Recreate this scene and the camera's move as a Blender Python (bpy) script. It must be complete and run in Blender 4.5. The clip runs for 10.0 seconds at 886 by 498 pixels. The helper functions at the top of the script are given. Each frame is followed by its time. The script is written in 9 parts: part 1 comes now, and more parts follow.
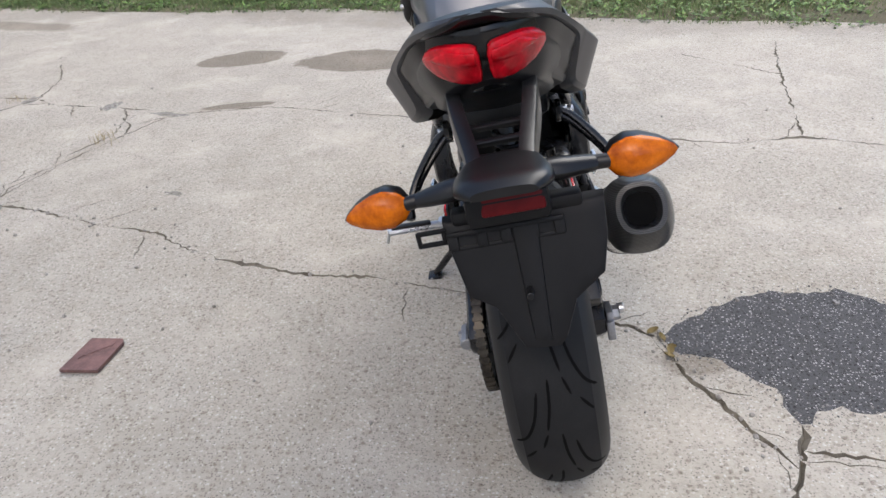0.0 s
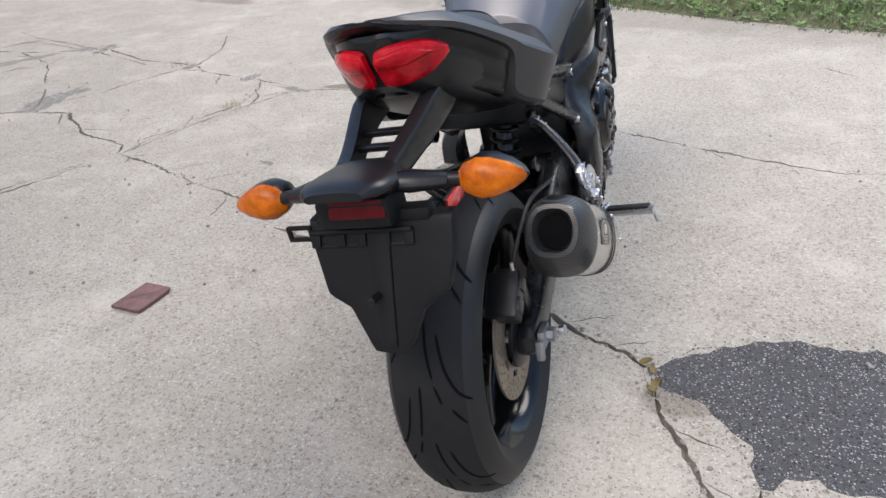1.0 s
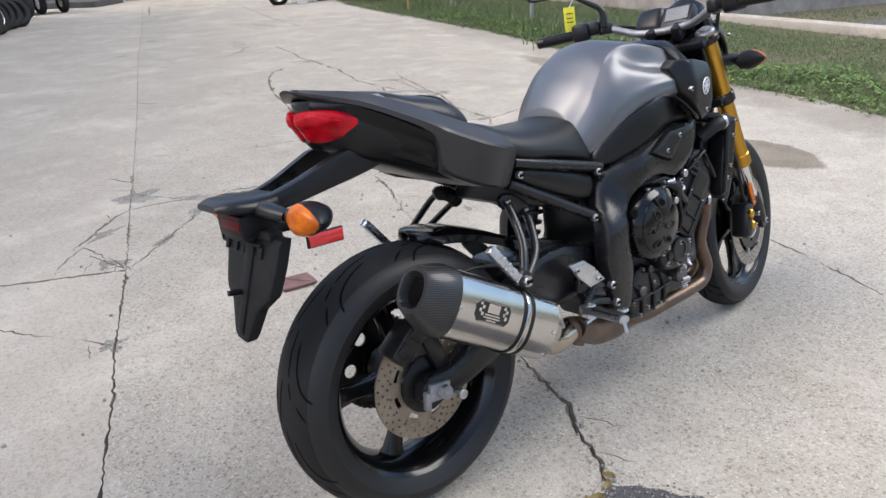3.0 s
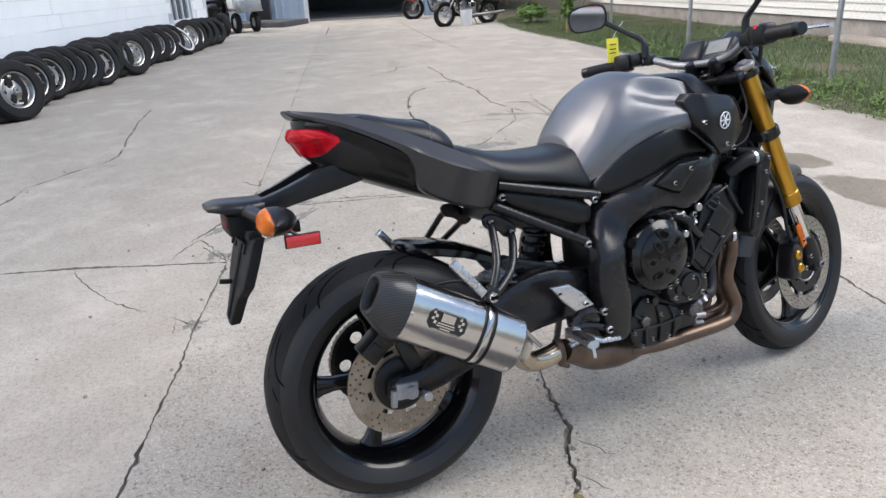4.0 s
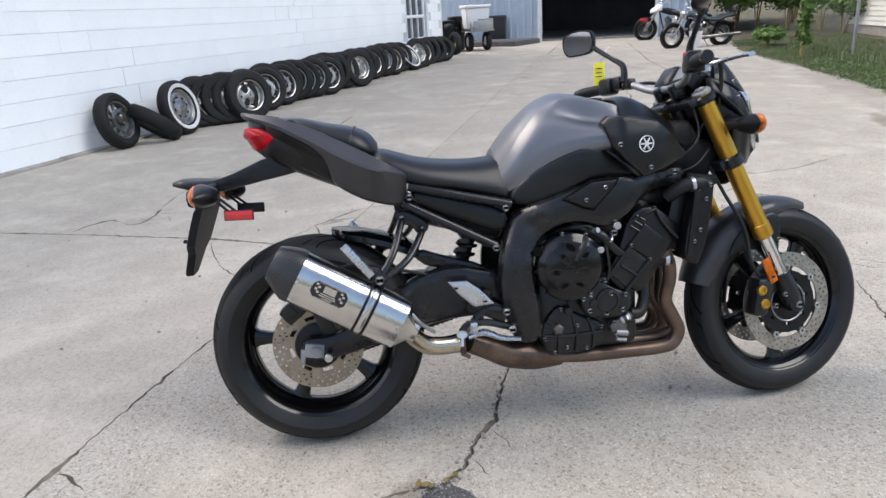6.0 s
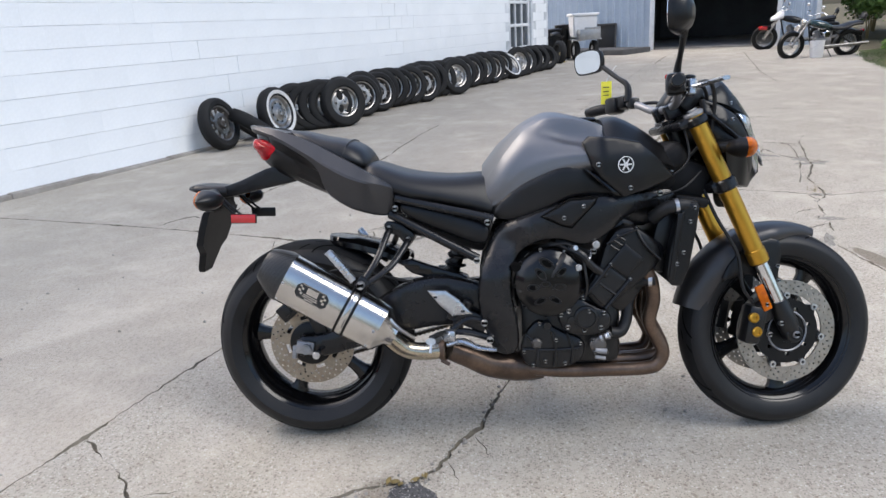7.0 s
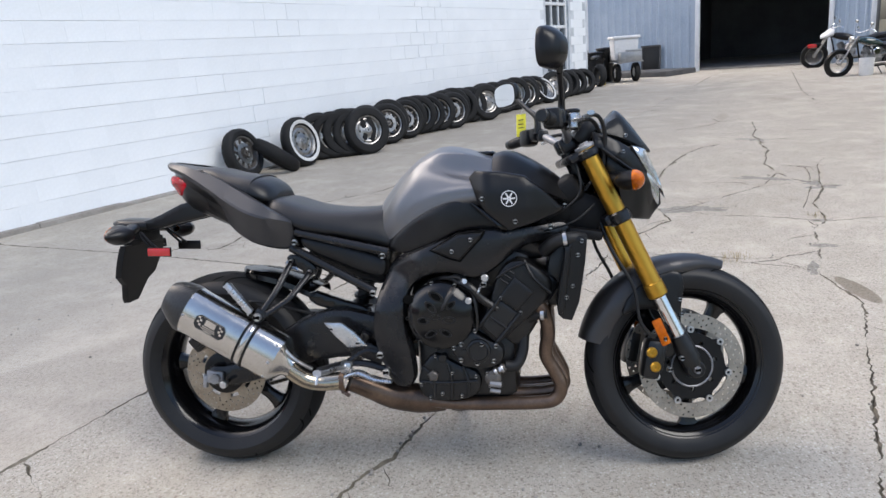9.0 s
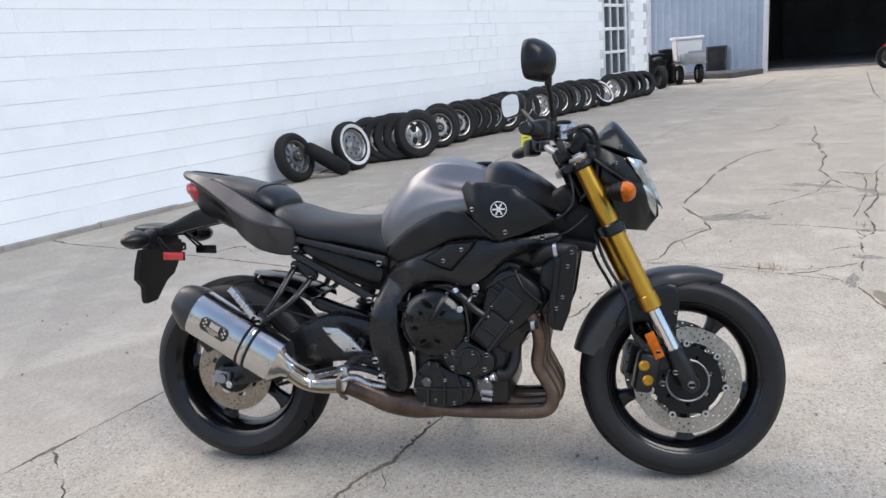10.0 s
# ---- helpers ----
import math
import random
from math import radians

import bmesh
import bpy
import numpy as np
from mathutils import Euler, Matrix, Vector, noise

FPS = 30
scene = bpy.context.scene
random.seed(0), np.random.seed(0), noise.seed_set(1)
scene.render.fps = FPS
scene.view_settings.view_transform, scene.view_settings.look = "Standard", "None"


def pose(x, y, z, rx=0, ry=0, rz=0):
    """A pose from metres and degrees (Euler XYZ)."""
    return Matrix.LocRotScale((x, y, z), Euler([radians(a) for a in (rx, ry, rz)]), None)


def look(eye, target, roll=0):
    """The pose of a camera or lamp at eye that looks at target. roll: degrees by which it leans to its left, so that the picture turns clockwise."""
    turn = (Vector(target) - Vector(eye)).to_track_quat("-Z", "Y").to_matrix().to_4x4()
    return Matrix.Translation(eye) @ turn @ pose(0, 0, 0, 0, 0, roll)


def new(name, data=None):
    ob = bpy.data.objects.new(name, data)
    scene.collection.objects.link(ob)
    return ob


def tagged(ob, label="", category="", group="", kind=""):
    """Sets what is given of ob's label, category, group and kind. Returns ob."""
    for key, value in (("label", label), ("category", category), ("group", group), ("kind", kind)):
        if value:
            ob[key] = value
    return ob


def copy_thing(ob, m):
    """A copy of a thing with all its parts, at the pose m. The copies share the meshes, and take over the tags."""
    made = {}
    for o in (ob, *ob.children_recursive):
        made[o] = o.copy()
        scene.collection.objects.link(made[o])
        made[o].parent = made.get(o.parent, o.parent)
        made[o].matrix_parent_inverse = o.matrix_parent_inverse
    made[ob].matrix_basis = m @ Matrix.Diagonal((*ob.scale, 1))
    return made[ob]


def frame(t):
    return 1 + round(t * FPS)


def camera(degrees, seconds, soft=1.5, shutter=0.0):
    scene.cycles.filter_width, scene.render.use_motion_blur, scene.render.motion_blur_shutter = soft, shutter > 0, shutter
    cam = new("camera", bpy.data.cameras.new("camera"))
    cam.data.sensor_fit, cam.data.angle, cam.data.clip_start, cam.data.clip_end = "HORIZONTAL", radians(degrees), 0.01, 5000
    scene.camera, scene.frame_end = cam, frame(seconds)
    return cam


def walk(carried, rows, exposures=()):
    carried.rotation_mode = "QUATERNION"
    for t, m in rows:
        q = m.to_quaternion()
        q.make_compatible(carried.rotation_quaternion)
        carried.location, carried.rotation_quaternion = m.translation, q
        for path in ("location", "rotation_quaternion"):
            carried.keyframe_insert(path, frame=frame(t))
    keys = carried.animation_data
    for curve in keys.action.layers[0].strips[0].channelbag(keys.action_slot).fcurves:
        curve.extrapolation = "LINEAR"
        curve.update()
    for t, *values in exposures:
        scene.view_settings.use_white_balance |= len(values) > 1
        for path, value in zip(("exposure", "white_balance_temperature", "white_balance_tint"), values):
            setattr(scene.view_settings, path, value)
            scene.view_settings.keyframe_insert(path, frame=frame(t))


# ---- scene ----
cam = camera(64.3, 10.0)
PATH = [
    (0, (0.379, 0.412, 1.208), (0.257, 2.133, 0.197), -4.5),
    (0.5, (0.612, 0.448, 1.209), (0.264, 2.125, 0.176), -4.0),
    (1, (0.839, 0.479, 1.213), (0.243, 2.101, 0.205), -4.9),
    (1.5, (1.092, 0.499, 1.24), (0.244, 2.051, 0.305), -5.1),
    (2, (1.285, 0.612, 1.225), (0.198, 2.048, 0.356), -4.7),
    (2.5, (1.458, 0.707, 1.228), (0.188, 2.011, 0.399), -3.2),
    (3.8, (1.944, 1.029, 1.247), (0.286, 1.877, 0.516), -3.2),
    (4, (1.99, 1.094, 1.25), (0.293, 1.87, 0.532), -3.2),
    (4.5, (2.18, 1.229, 1.265), (0.389, 1.827, 0.605), -3.1),
    (5, (2.311, 1.373, 1.249), (0.481, 1.824, 0.581), -3.8),
    (5.5, (2.393, 1.582, 1.234), (0.534, 1.907, 0.571), -3.3),
    (6.8, (2.555, 2.152, 1.225), (0.651, 2.044, 0.625), -3.6),
    (7, (2.561, 2.194, 1.247), (0.66, 2.045, 0.646), -3.4),
    (7.5, (2.605, 2.351, 1.249), (0.702, 2.135, 0.672), -3.6),
    (8, (2.659, 2.49, 1.251), (0.754, 2.23, 0.7), -4.0),
    (8.5, (2.577, 2.591, 1.247), (0.675, 2.302, 0.701), -4.2),
    (9, (2.535, 2.672, 1.251), (0.63, 2.363, 0.724), -4.8),
    (9.5, (2.556, 2.802, 1.26), (0.662, 2.404, 0.758), -4.7),
    (10, (2.525, 2.876, 1.262), (0.651, 2.394, 0.756), -5.3),
]
walk(cam, [(t, look(eye, target, roll)) for t, eye, target, roll in PATH], ((0, 0.98, 6200, 10), (2, 1.12, 6200, 10), (5.5, 1.10, 6200, 10), (7.5, 1.0, 6180, 10), (10, 1.0, 6200, 10)))

# ---- daylight: bright overcast sky ----
world = bpy.data.worlds.new("world")
scene.world = world
world.use_nodes = True
wn = world.node_tree
sky = wn.nodes.new("ShaderNodeTexSky")
sky.sky_type = "NISHITA"
sky.sun_disc = False
sky.sun_elevation = radians(48)
sky.sun_rotation = radians(200)
sky.air_density, sky.dust_density, sky.ozone_density = 1.0, 4.0, 1.0
backdrop = wn.nodes["Background"]
wn.links.new(sky.outputs[0], backdrop.inputs[0])
backdrop.inputs[1].default_value = 0.15
sun_lamp = bpy.data.lights.new("sun", "SUN")
sun_lamp.energy, sun_lamp.angle, sun_lamp.color = 1.3, radians(35), (1.0, 0.93, 0.84)
sun = new("sun", sun_lamp)
sun.matrix_world = pose(0, 0, 20, 42, 0, 150)

# ---- materials ----
def blank(name):
    m = bpy.data.materials.new(name)
    m.use_nodes = True
    return m, m.node_tree, m.node_tree.nodes["Principled BSDF"]


def node(nt, kind, **values):
    n = nt.nodes.new(kind)
    for key, value in values.items():
        n.inputs[key.replace("_", " ")].default_value = value
    return n


def coords(nt, which="Object"):
    return nt.nodes.new("ShaderNodeTexCoord").outputs[which]


def noise_of(nt, vec, scale, detail=4.0, rough=0.6):
    n = node(nt, "ShaderNodeTexNoise", Scale=scale, Detail=detail, Roughness=rough)
    nt.links.new(vec, n.inputs["Vector"])
    return n.outputs["Fac"]


def ramp(nt, fac, stops):
    r = nt.nodes.new("ShaderNodeValToRGB")
    els = r.color_ramp.elements
    while len(els) < len(stops):
        els.new(0.5)
    for e, (p, c) in zip(els, stops):
        e.position = p
        e.color = (*c, 1) if len(c) == 3 else c
    nt.links.new(fac, r.inputs["Fac"])
    return r.outputs["Color"]


def grey(v):
    return (v, v, v)


def mixed(nt, fac, a, b, mode="MIX"):
    m = nt.nodes.new("ShaderNodeMix")
    m.data_type, m.blend_type = "RGBA", mode
    for sock, v in ((m.inputs[0], fac), (m.inputs[6], a), (m.inputs[7], b)):
        if isinstance(v, (int, float)):
            sock.default_value = v
        elif isinstance(v, tuple):
            sock.default_value = (*v, 1) if len(v) == 3 else v
        else:
            nt.links.new(v, sock)
    return m.outputs[2]


def bumped(nt, bsdf, height, strength=0.3, distance=0.002):
    b = node(nt, "ShaderNodeBump", Strength=strength, Distance=distance)
    nt.links.new(height, b.inputs["Height"])
    nt.links.new(b.outputs["Normal"], bsdf.inputs["Normal"])


def surface(name, dark, light, scale=6.0, rough=0.5, spread=0.15, metal=0.0, fine=120.0, bump=0.15, dist=0.001, coat=0.0, spec=0.5, per_piece=0.0, speckle=0.35):
    """Two tones mixed by broad noise, fine grain in tone, gloss and relief."""
    m, nt, b = blank(name)
    vec = coords(nt)
    broad = noise_of(nt, vec, scale, 5, 0.65)
    grain = noise_of(nt, vec, fine, 3, 0.6)
    col = mixed(nt, ramp(nt, broad, ((0.3, grey(0)), (0.7, grey(1)))), dark, light)
    col = mixed(nt, speckle, col, ramp(nt, grain, ((0.3, grey(0.55)), (0.7, grey(1.0)))), "MULTIPLY")
    if per_piece:
        info = nt.nodes.new("ShaderNodeObjectInfo")
        col = mixed(nt, 1.0, col, ramp(nt, info.outputs["Random"], ((0.0, grey(1 - per_piece)), (1.0, grey(1.0)))), "MULTIPLY")
    nt.links.new(col, b.inputs["Base Color"])
    r = nt.nodes.new("ShaderNodeMapRange")
    r.inputs["To Min"].default_value, r.inputs["To Max"].default_value = max(0.02, rough - spread), min(1, rough + spread)
    nt.links.new(broad, r.inputs["Value"])
    nt.links.new(r.outputs["Result"], b.inputs["Roughness"])
    b.inputs["Metallic"].default_value = metal
    b.inputs["Coat Weight"].default_value = coat
    b.inputs["Coat Roughness"].default_value = 0.12
    b.inputs["Specular IOR Level"].default_value = spec
    if bump:
        bumped(nt, b, grain, bump, dist)
    return m


def pebbled(name, base, light, dark, stone_scale, stains=(), amount=0.5, rough=0.85):
    """Weathered concrete or asphalt with the aggregate showing; stains: dark damp ovals (x, y, half length, half width, turn)."""
    m, nt, b = blank(name)
    vec = coords(nt)
    broad = noise_of(nt, vec, 0.7, 6, 0.62)
    blotch = noise_of(nt, vec, 5.0, 6, 0.7)
    fine = noise_of(nt, vec, 260.0, 3, 0.7)
    col = mixed(nt, ramp(nt, broad, ((0.32, grey(0)), (0.68, grey(1)))), tuple(c * 0.86 for c in base), tuple(min(1, c * 1.07) for c in base))
    col = mixed(nt, ramp(nt, blotch, ((0.35, grey(0.5)), (0.62, grey(0)))), col, tuple(c * f for c, f in zip(base, (0.80, 0.78, 0.74))))
    height = fine
    wob = node(nt, "ShaderNodeTexNoise", Scale=stone_scale * 1.3, Detail=2.0)
    nt.links.new(vec, wob.inputs["Vector"])
    shift = nt.nodes.new("ShaderNodeVectorMath")
    shift.operation = "MULTIPLY_ADD"
    shift.inputs[1].default_value = (0.9 / stone_scale,) * 3
    nt.links.new(wob.outputs["Color"], shift.inputs[0])
    nt.links.new(vec, shift.inputs[2])
    uneven = shift.outputs["Vector"]
    for k, (scale, tone, cut) in enumerate(((stone_scale, light, 0.24), (stone_scale * 0.62, dark, 0.22), (stone_scale * 1.6, tuple(c * 0.5 for c in dark), 0.26))):
        v = node(nt, "ShaderNodeTexVoronoi", Scale=scale, Randomness=1.0)
        nt.links.new(uneven, v.inputs["Vector"])
        pick = ramp(nt, v.outputs["Color"], ((0.42, grey(0)), (0.52, grey(1))))
        spot = ramp(nt, v.outputs["Distance"], ((cut, grey(1)), (cut + 0.14, grey(0))))
        fac = mixed(nt, 1.0, pick, spot, "MULTIPLY")
        fac = mixed(nt, 1.0, fac, grey(amount), "MULTIPLY")
        col = mixed(nt, fac, col, tone)
        if k == 0:
            height = mixed(nt, 0.5, fine, spot)
    col = mixed(nt, 0.5, col, ramp(nt, fine, ((0.25, grey(0.6)), (0.75, grey(1.0)))), "MULTIPLY")
    gritty = noise_of(nt, vec, 55.0, 6, 0.75)
    col = mixed(nt, 1.0, col, ramp(nt, gritty, ((0.34, (0.72, 0.70, 0.67)), (0.5, grey(0.99)), (0.66, grey(1.0)))), "MULTIPLY")
    pale = noise_of(nt, vec, 1.9, 5, 0.7)
    col = mixed(nt, ramp(nt, pale, ((0.50, grey(0)), (0.72, grey(0.5)))), col, tuple(min(1, c * 1.22) for c in base))
    wet = None
    for x, y, la, lb, turn, strength in stains:
        mp = nt.nodes.new("ShaderNodeMapping")
        mp.vector_type = "TEXTURE"
        mp.inputs["Location"].default_value = (x, y, 0)
        mp.inputs["Rotation"].default_value = (0, 0, radians(turn))
        mp.inputs["Scale"].default_value = (la, lb, 10)
        nt.links.new(vec, mp.inputs["Vector"])
        ln = nt.nodes.new("ShaderNodeVectorMath")
        ln.operation = "LENGTH"
        nt.links.new(mp.outputs["Vector"], ln.inputs[0])
        add = nt.nodes.new("ShaderNodeMath")
        add.operation = "ADD"
        nt.links.new(ln.outputs["Value"], add.inputs[0])
        nt.links.new(noise_of(nt, vec, 3.0, 4), add.inputs[1])
        mr = nt.nodes.new("ShaderNodeMapRange")
        mr.inputs["From Min"].default_value, mr.inputs["From Max"].default_value = (1.40, 1.52) if strength > 0.9 else (1.20, 1.60)
        mr.inputs["To Min"].default_value, mr.inputs["To Max"].default_value = strength, 0.0
        nt.links.new(add.outputs[0], mr.inputs["Value"])
        wet = mr.outputs[0] if wet is None else mixed(nt, 1.0, wet, mr.outputs[0], "LIGHTEN")
    if wet is not None:
        col = mixed(nt, wet, col, mixed(nt, 1.0, col, (0.50, 0.47, 0.43), "MULTIPLY"))
    nt.links.new(col, b.inputs["Base Color"])
    b.inputs["Roughness"].default_value = rough
    b.inputs["Specular IOR Level"].default_value = 0.3
    bumped(nt, b, height, 0.5, 0.004)
    return m


STAINS = ((-8.5, 4.2, 9.5, 4.2, -18, 0.26), (0.9, 1.84, 0.10, 0.06, 0, 0.7), (-1.2, 5.1, 0.30, 0.19, 8, 1.0), (-0.38, 4.9, 0.40, 0.25, -10, 1.0), (-0.95, 4.12, 0.20, 0.05, 5, 1.0), (-3.6, 6.6, 0.7, 0.16, -20, 0.8), (0.4, 5.98, 3.4, 0.50, -20, 0.42), (-5.6, 7.75, 3.6, 0.42, -18, 0.35), (-8.4, 5.2, 0.5, 0.10, -15, 0.5), (-10.5, 6.6, 0.5, 0.12, 10, 0.5))
CONCRETE = pebbled("concrete", (0.445, 0.413, 0.356), (0.60, 0.58, 0.53), (0.20, 0.17, 0.135), 92.0, STAINS, 0.64)
SLAB = pebbled("smooth_concrete", (0.478, 0.438, 0.376), (0.55, 0.53, 0.49), (0.25, 0.22, 0.19), 125.0, STAINS[:1], 0.4)
FLAKED = pebbled("flaked_concrete", (0.235, 0.225, 0.20), (0.50, 0.48, 0.43), (0.12, 0.10, 0.08), 60.0, (), 0.7)
ASPHALT = pebbled("asphalt", (0.085, 0.085, 0.088), (0.46, 0.45, 0.44), (0.018, 0.017, 0.017), 135.0, (), 0.85)
STONE_CHIP = surface("stone_chips", (0.10, 0.095, 0.09), (0.52, 0.50, 0.47), 90, 0.8, 0.1, fine=300, bump=0.3, dist=0.0008, per_piece=0.5)
CRACK = surface("crack_dirt", (0.085, 0.074, 0.058), (0.25, 0.225, 0.18), 12, 0.95, 0.05, fine=240, bump=0.6, dist=0.004, spec=0.2)
SOIL = surface("grass_soil", (0.085, 0.080, 0.050), (0.145, 0.125, 0.085), 2.2, 0.95, 0.04, fine=90, bump=0.6, dist=0.01, spec=0.15)
BLOCK = surface("white_block_paint", (0.77, 0.80, 0.82), (0.85, 0.875, 0.89), 1.6, 0.62, 0.1, fine=45, bump=0.2, dist=0.003, per_piece=0.03, speckle=0.1)
MORTAR = surface("painted_mortar", (0.29, 0.32, 0.35), (0.84, 0.87, 0.90), 1.3, 0.8, 0.1, fine=60, bump=0.4, dist=0.004)
FOOTING = surface("stained_footing", (0.20, 0.18, 0.155), (0.36, 0.34, 0.31), 3.0, 0.9, 0.05, fine=60, bump=0.6, dist=0.006)
SHEET = surface("pale_blue_sheet_metal", (0.36, 0.43, 0.52), (0.47, 0.54, 0.62), 0.9, 0.5, 0.12, fine=30, bump=0.08, dist=0.002)
WHITE_TRIM = surface("white_trim", (0.66, 0.68, 0.70), (0.80, 0.81, 0.82), 3, 0.5, 0.1)
SIDING = surface("cream_siding", (0.66, 0.66, 0.60), (0.76, 0.76, 0.71), 0.8, 0.55, 0.1, fine=40, bump=0.1)
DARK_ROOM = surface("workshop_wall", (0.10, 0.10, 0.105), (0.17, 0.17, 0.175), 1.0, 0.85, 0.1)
GALV = surface("galvanised_steel", (0.30, 0.31, 0.32), (0.42, 0.43, 0.44), 14, 0.45, 0.12, metal=0.8, bump=0.05)
TREAD = surface("scuffed_tread_rubber", (0.0085, 0.0085, 0.009), (0.017, 0.017, 0.0175), 9, 0.70, 0.08, fine=300, bump=0.25, dist=0.0006, spec=0.20)
RUBBER = surface("tyre_rubber", (0.0065, 0.0065, 0.007), (0.012, 0.012, 0.0125), 7, 0.50, 0.1, fine=260, bump=0.2, dist=0.0005, spec=0.35)
OLD_RUBBER = surface("weathered_rubber", (0.008, 0.008, 0.0085), (0.020, 0.020, 0.020), 5, 0.75, 0.1, fine=120, bump=0.3, dist=0.001, spec=0.3, per_piece=0.3)
# near-black that puts the shade of grooves, gaps and sockets into the colour
GROOVE_SHADE = surface("groove_shade", (0.002, 0.002, 0.002), (0.004, 0.004, 0.004), 20, 0.9, 0.05, spec=0.1)
BLACK_PLASTIC = surface("black_plastic", (0.0045, 0.0045, 0.005), (0.0085, 0.0085, 0.0092), 9, 0.34, 0.09, fine=420, bump=0.12, dist=0.0003, spec=0.34)
DULL_BLACK = surface("dull_black_plastic", (0.0045, 0.0045, 0.005), (0.009, 0.009, 0.0098), 9, 0.55, 0.10, fine=300, bump=0.15, dist=0.0004, spec=0.20)
SATIN_BLACK = surface("satin_black_paint", (0.004, 0.004, 0.0045), (0.007, 0.007, 0.0075), 6, 0.30, 0.07, fine=300, bump=0.04, dist=0.0003, spec=0.27)
GLOSS_BLACK = surface("gloss_black_paint", (0.003, 0.003, 0.0035), (0.005, 0.005, 0.0055), 6, 0.16, 0.05, fine=300, bump=0.02, dist=0.0002, spec=0.4)
FRAME_BLACK = surface("frame_black_paint", (0.0065, 0.0065, 0.0075), (0.011, 0.011, 0.0122), 8, 0.27, 0.08, fine=380, bump=0.07, dist=0.0003, spec=0.40)
ENGINE_BLACK = surface("engine_black", (0.004, 0.004, 0.0045), (0.011, 0.011, 0.0115), 18, 0.34, 0.16, fine=260, bump=0.18, dist=0.0006, spec=0.4)
SEAT_VINYL = surface("seat_vinyl", (0.0055, 0.0055, 0.006), (0.0095, 0.0095, 0.0108), 10, 0.40, 0.07, fine=520, bump=0.3, dist=0.0005, spec=0.40)
TANK_GREY = surface("matt_grey_metallic_paint", (0.158, 0.160, 0.168), (0.170, 0.174, 0.184), 3, 0.44, 0.04, metal=0.88, fine=900, bump=0.02, dist=0.0002, coat=0.2, speckle=0.15)
DARK_GREY = surface("dark_grey_paint", (0.040, 0.039, 0.041), (0.052, 0.051, 0.053), 4, 0.40, 0.06, metal=0.45, fine=700, bump=0.03, dist=0.0003, coat=0.1)
STEEL = surface("brushed_steel", (0.50, 0.485, 0.465), (0.62, 0.605, 0.58), 7, 0.19, 0.07, metal=1.0, fine=240, bump=0.03, dist=0.0003, speckle=0.12)
GOLD_PIPE = surface("heat_tinted_steel", (0.42, 0.36, 0.27), (0.56, 0.50, 0.40), 10, 0.2, 0.07, metal=1.0, bump=0.03)
RUST_PIPE = surface("heat_browned_pipe", (0.075, 0.052, 0.040), (0.20, 0.138, 0.098), 9, 0.36, 0.14, metal=0.75, fine=160, bump=0.2, dist=0.0006)
ALU = surface("bright_aluminium", (0.50, 0.51, 0.53), (0.64, 0.65, 0.67), 16, 0.28, 0.1, metal=0.95, bump=0.08, dist=0.0004)
DULL_ALU = surface("dull_cast_aluminium", (0.24, 0.24, 0.25), (0.40, 0.40, 0.41), 14, 0.5, 0.12, metal=0.8, fine=200, bump=0.3, dist=0.0006)
BOLT = surface("zinc_bolt", (0.45, 0.45, 0.46), (0.66, 0.66, 0.67), 30, 0.3, 0.1, metal=0.95, bump=0.0)
GOLD = surface("gold_anodised_fork", (0.50, 0.275, 0.035), (0.54, 0.30, 0.042), 3, 0.30, 0.04, metal=0.9, fine=200, bump=0.01, speckle=0.06)
DISC_STEEL = surface("brake_disc_steel", (0.29, 0.265, 0.23), (0.43, 0.40, 0.355), 22, 0.34, 0.1, metal=0.85, fine=240, bump=0.1, dist=0.0003)
RED_LENS = surface("red_lens", (0.22, 0.001, 0.004), (0.66, 0.004, 0.016), 34, 0.20, 0.08, fine=110, bump=0.4, dist=0.002, coat=0.25, spec=0.15)
TAN_DISC = surface("browned_disc_steel", (0.27, 0.215, 0.155), (0.40, 0.34, 0.26), 26, 0.42, 0.1, metal=0.75, fine=240, bump=0.15, dist=0.0003)
OLD_ALLOY = surface("dull_bronze_alloy", (0.075, 0.068, 0.062), (0.19, 0.175, 0.16), 12, 0.5, 0.12, metal=0.7, fine=120, bump=0.3, dist=0.001)
CHAIN = surface("oily_chain_steel", (0.022, 0.019, 0.016), (0.085, 0.072, 0.055), 60, 0.45, 0.12, metal=0.6, bump=0.1)
RED_REFLECTOR = surface("red_reflector", (0.45, 0.012, 0.015), (0.60, 0.025, 0.025), 20, 0.25, 0.08, fine=300, bump=0.4, coat=0.6)
DEEP_RED = surface("deep_red_lens", (0.075, 0.003, 0.005), (0.12, 0.005, 0.007), 20, 0.45, 0.05, bump=0.2, spec=0.15)
AMBER = surface("amber_lens", (0.22, 0.035, 0.001), (0.66, 0.165, 0.003), 30, 0.25, 0.06, fine=90, bump=0.5, dist=0.0015, coat=0.2, spec=0.12)
CHROME = surface("chrome", (0.70, 0.70, 0.71), (0.80, 0.80, 0.81), 9, 0.07, 0.04, metal=1.0, bump=0.0)
OLD_CHROME = surface("tarnished_chrome", (0.20, 0.19, 0.18), (0.46, 0.45, 0.43), 12, 0.36, 0.14, metal=0.95, bump=0.1)
MIRROR_GLASS = surface("mirror_glass", (0.70, 0.71, 0.72), (0.72, 0.73, 0.74), 2, 0.03, 0.01, metal=1.0, bump=0.0, speckle=0.0)
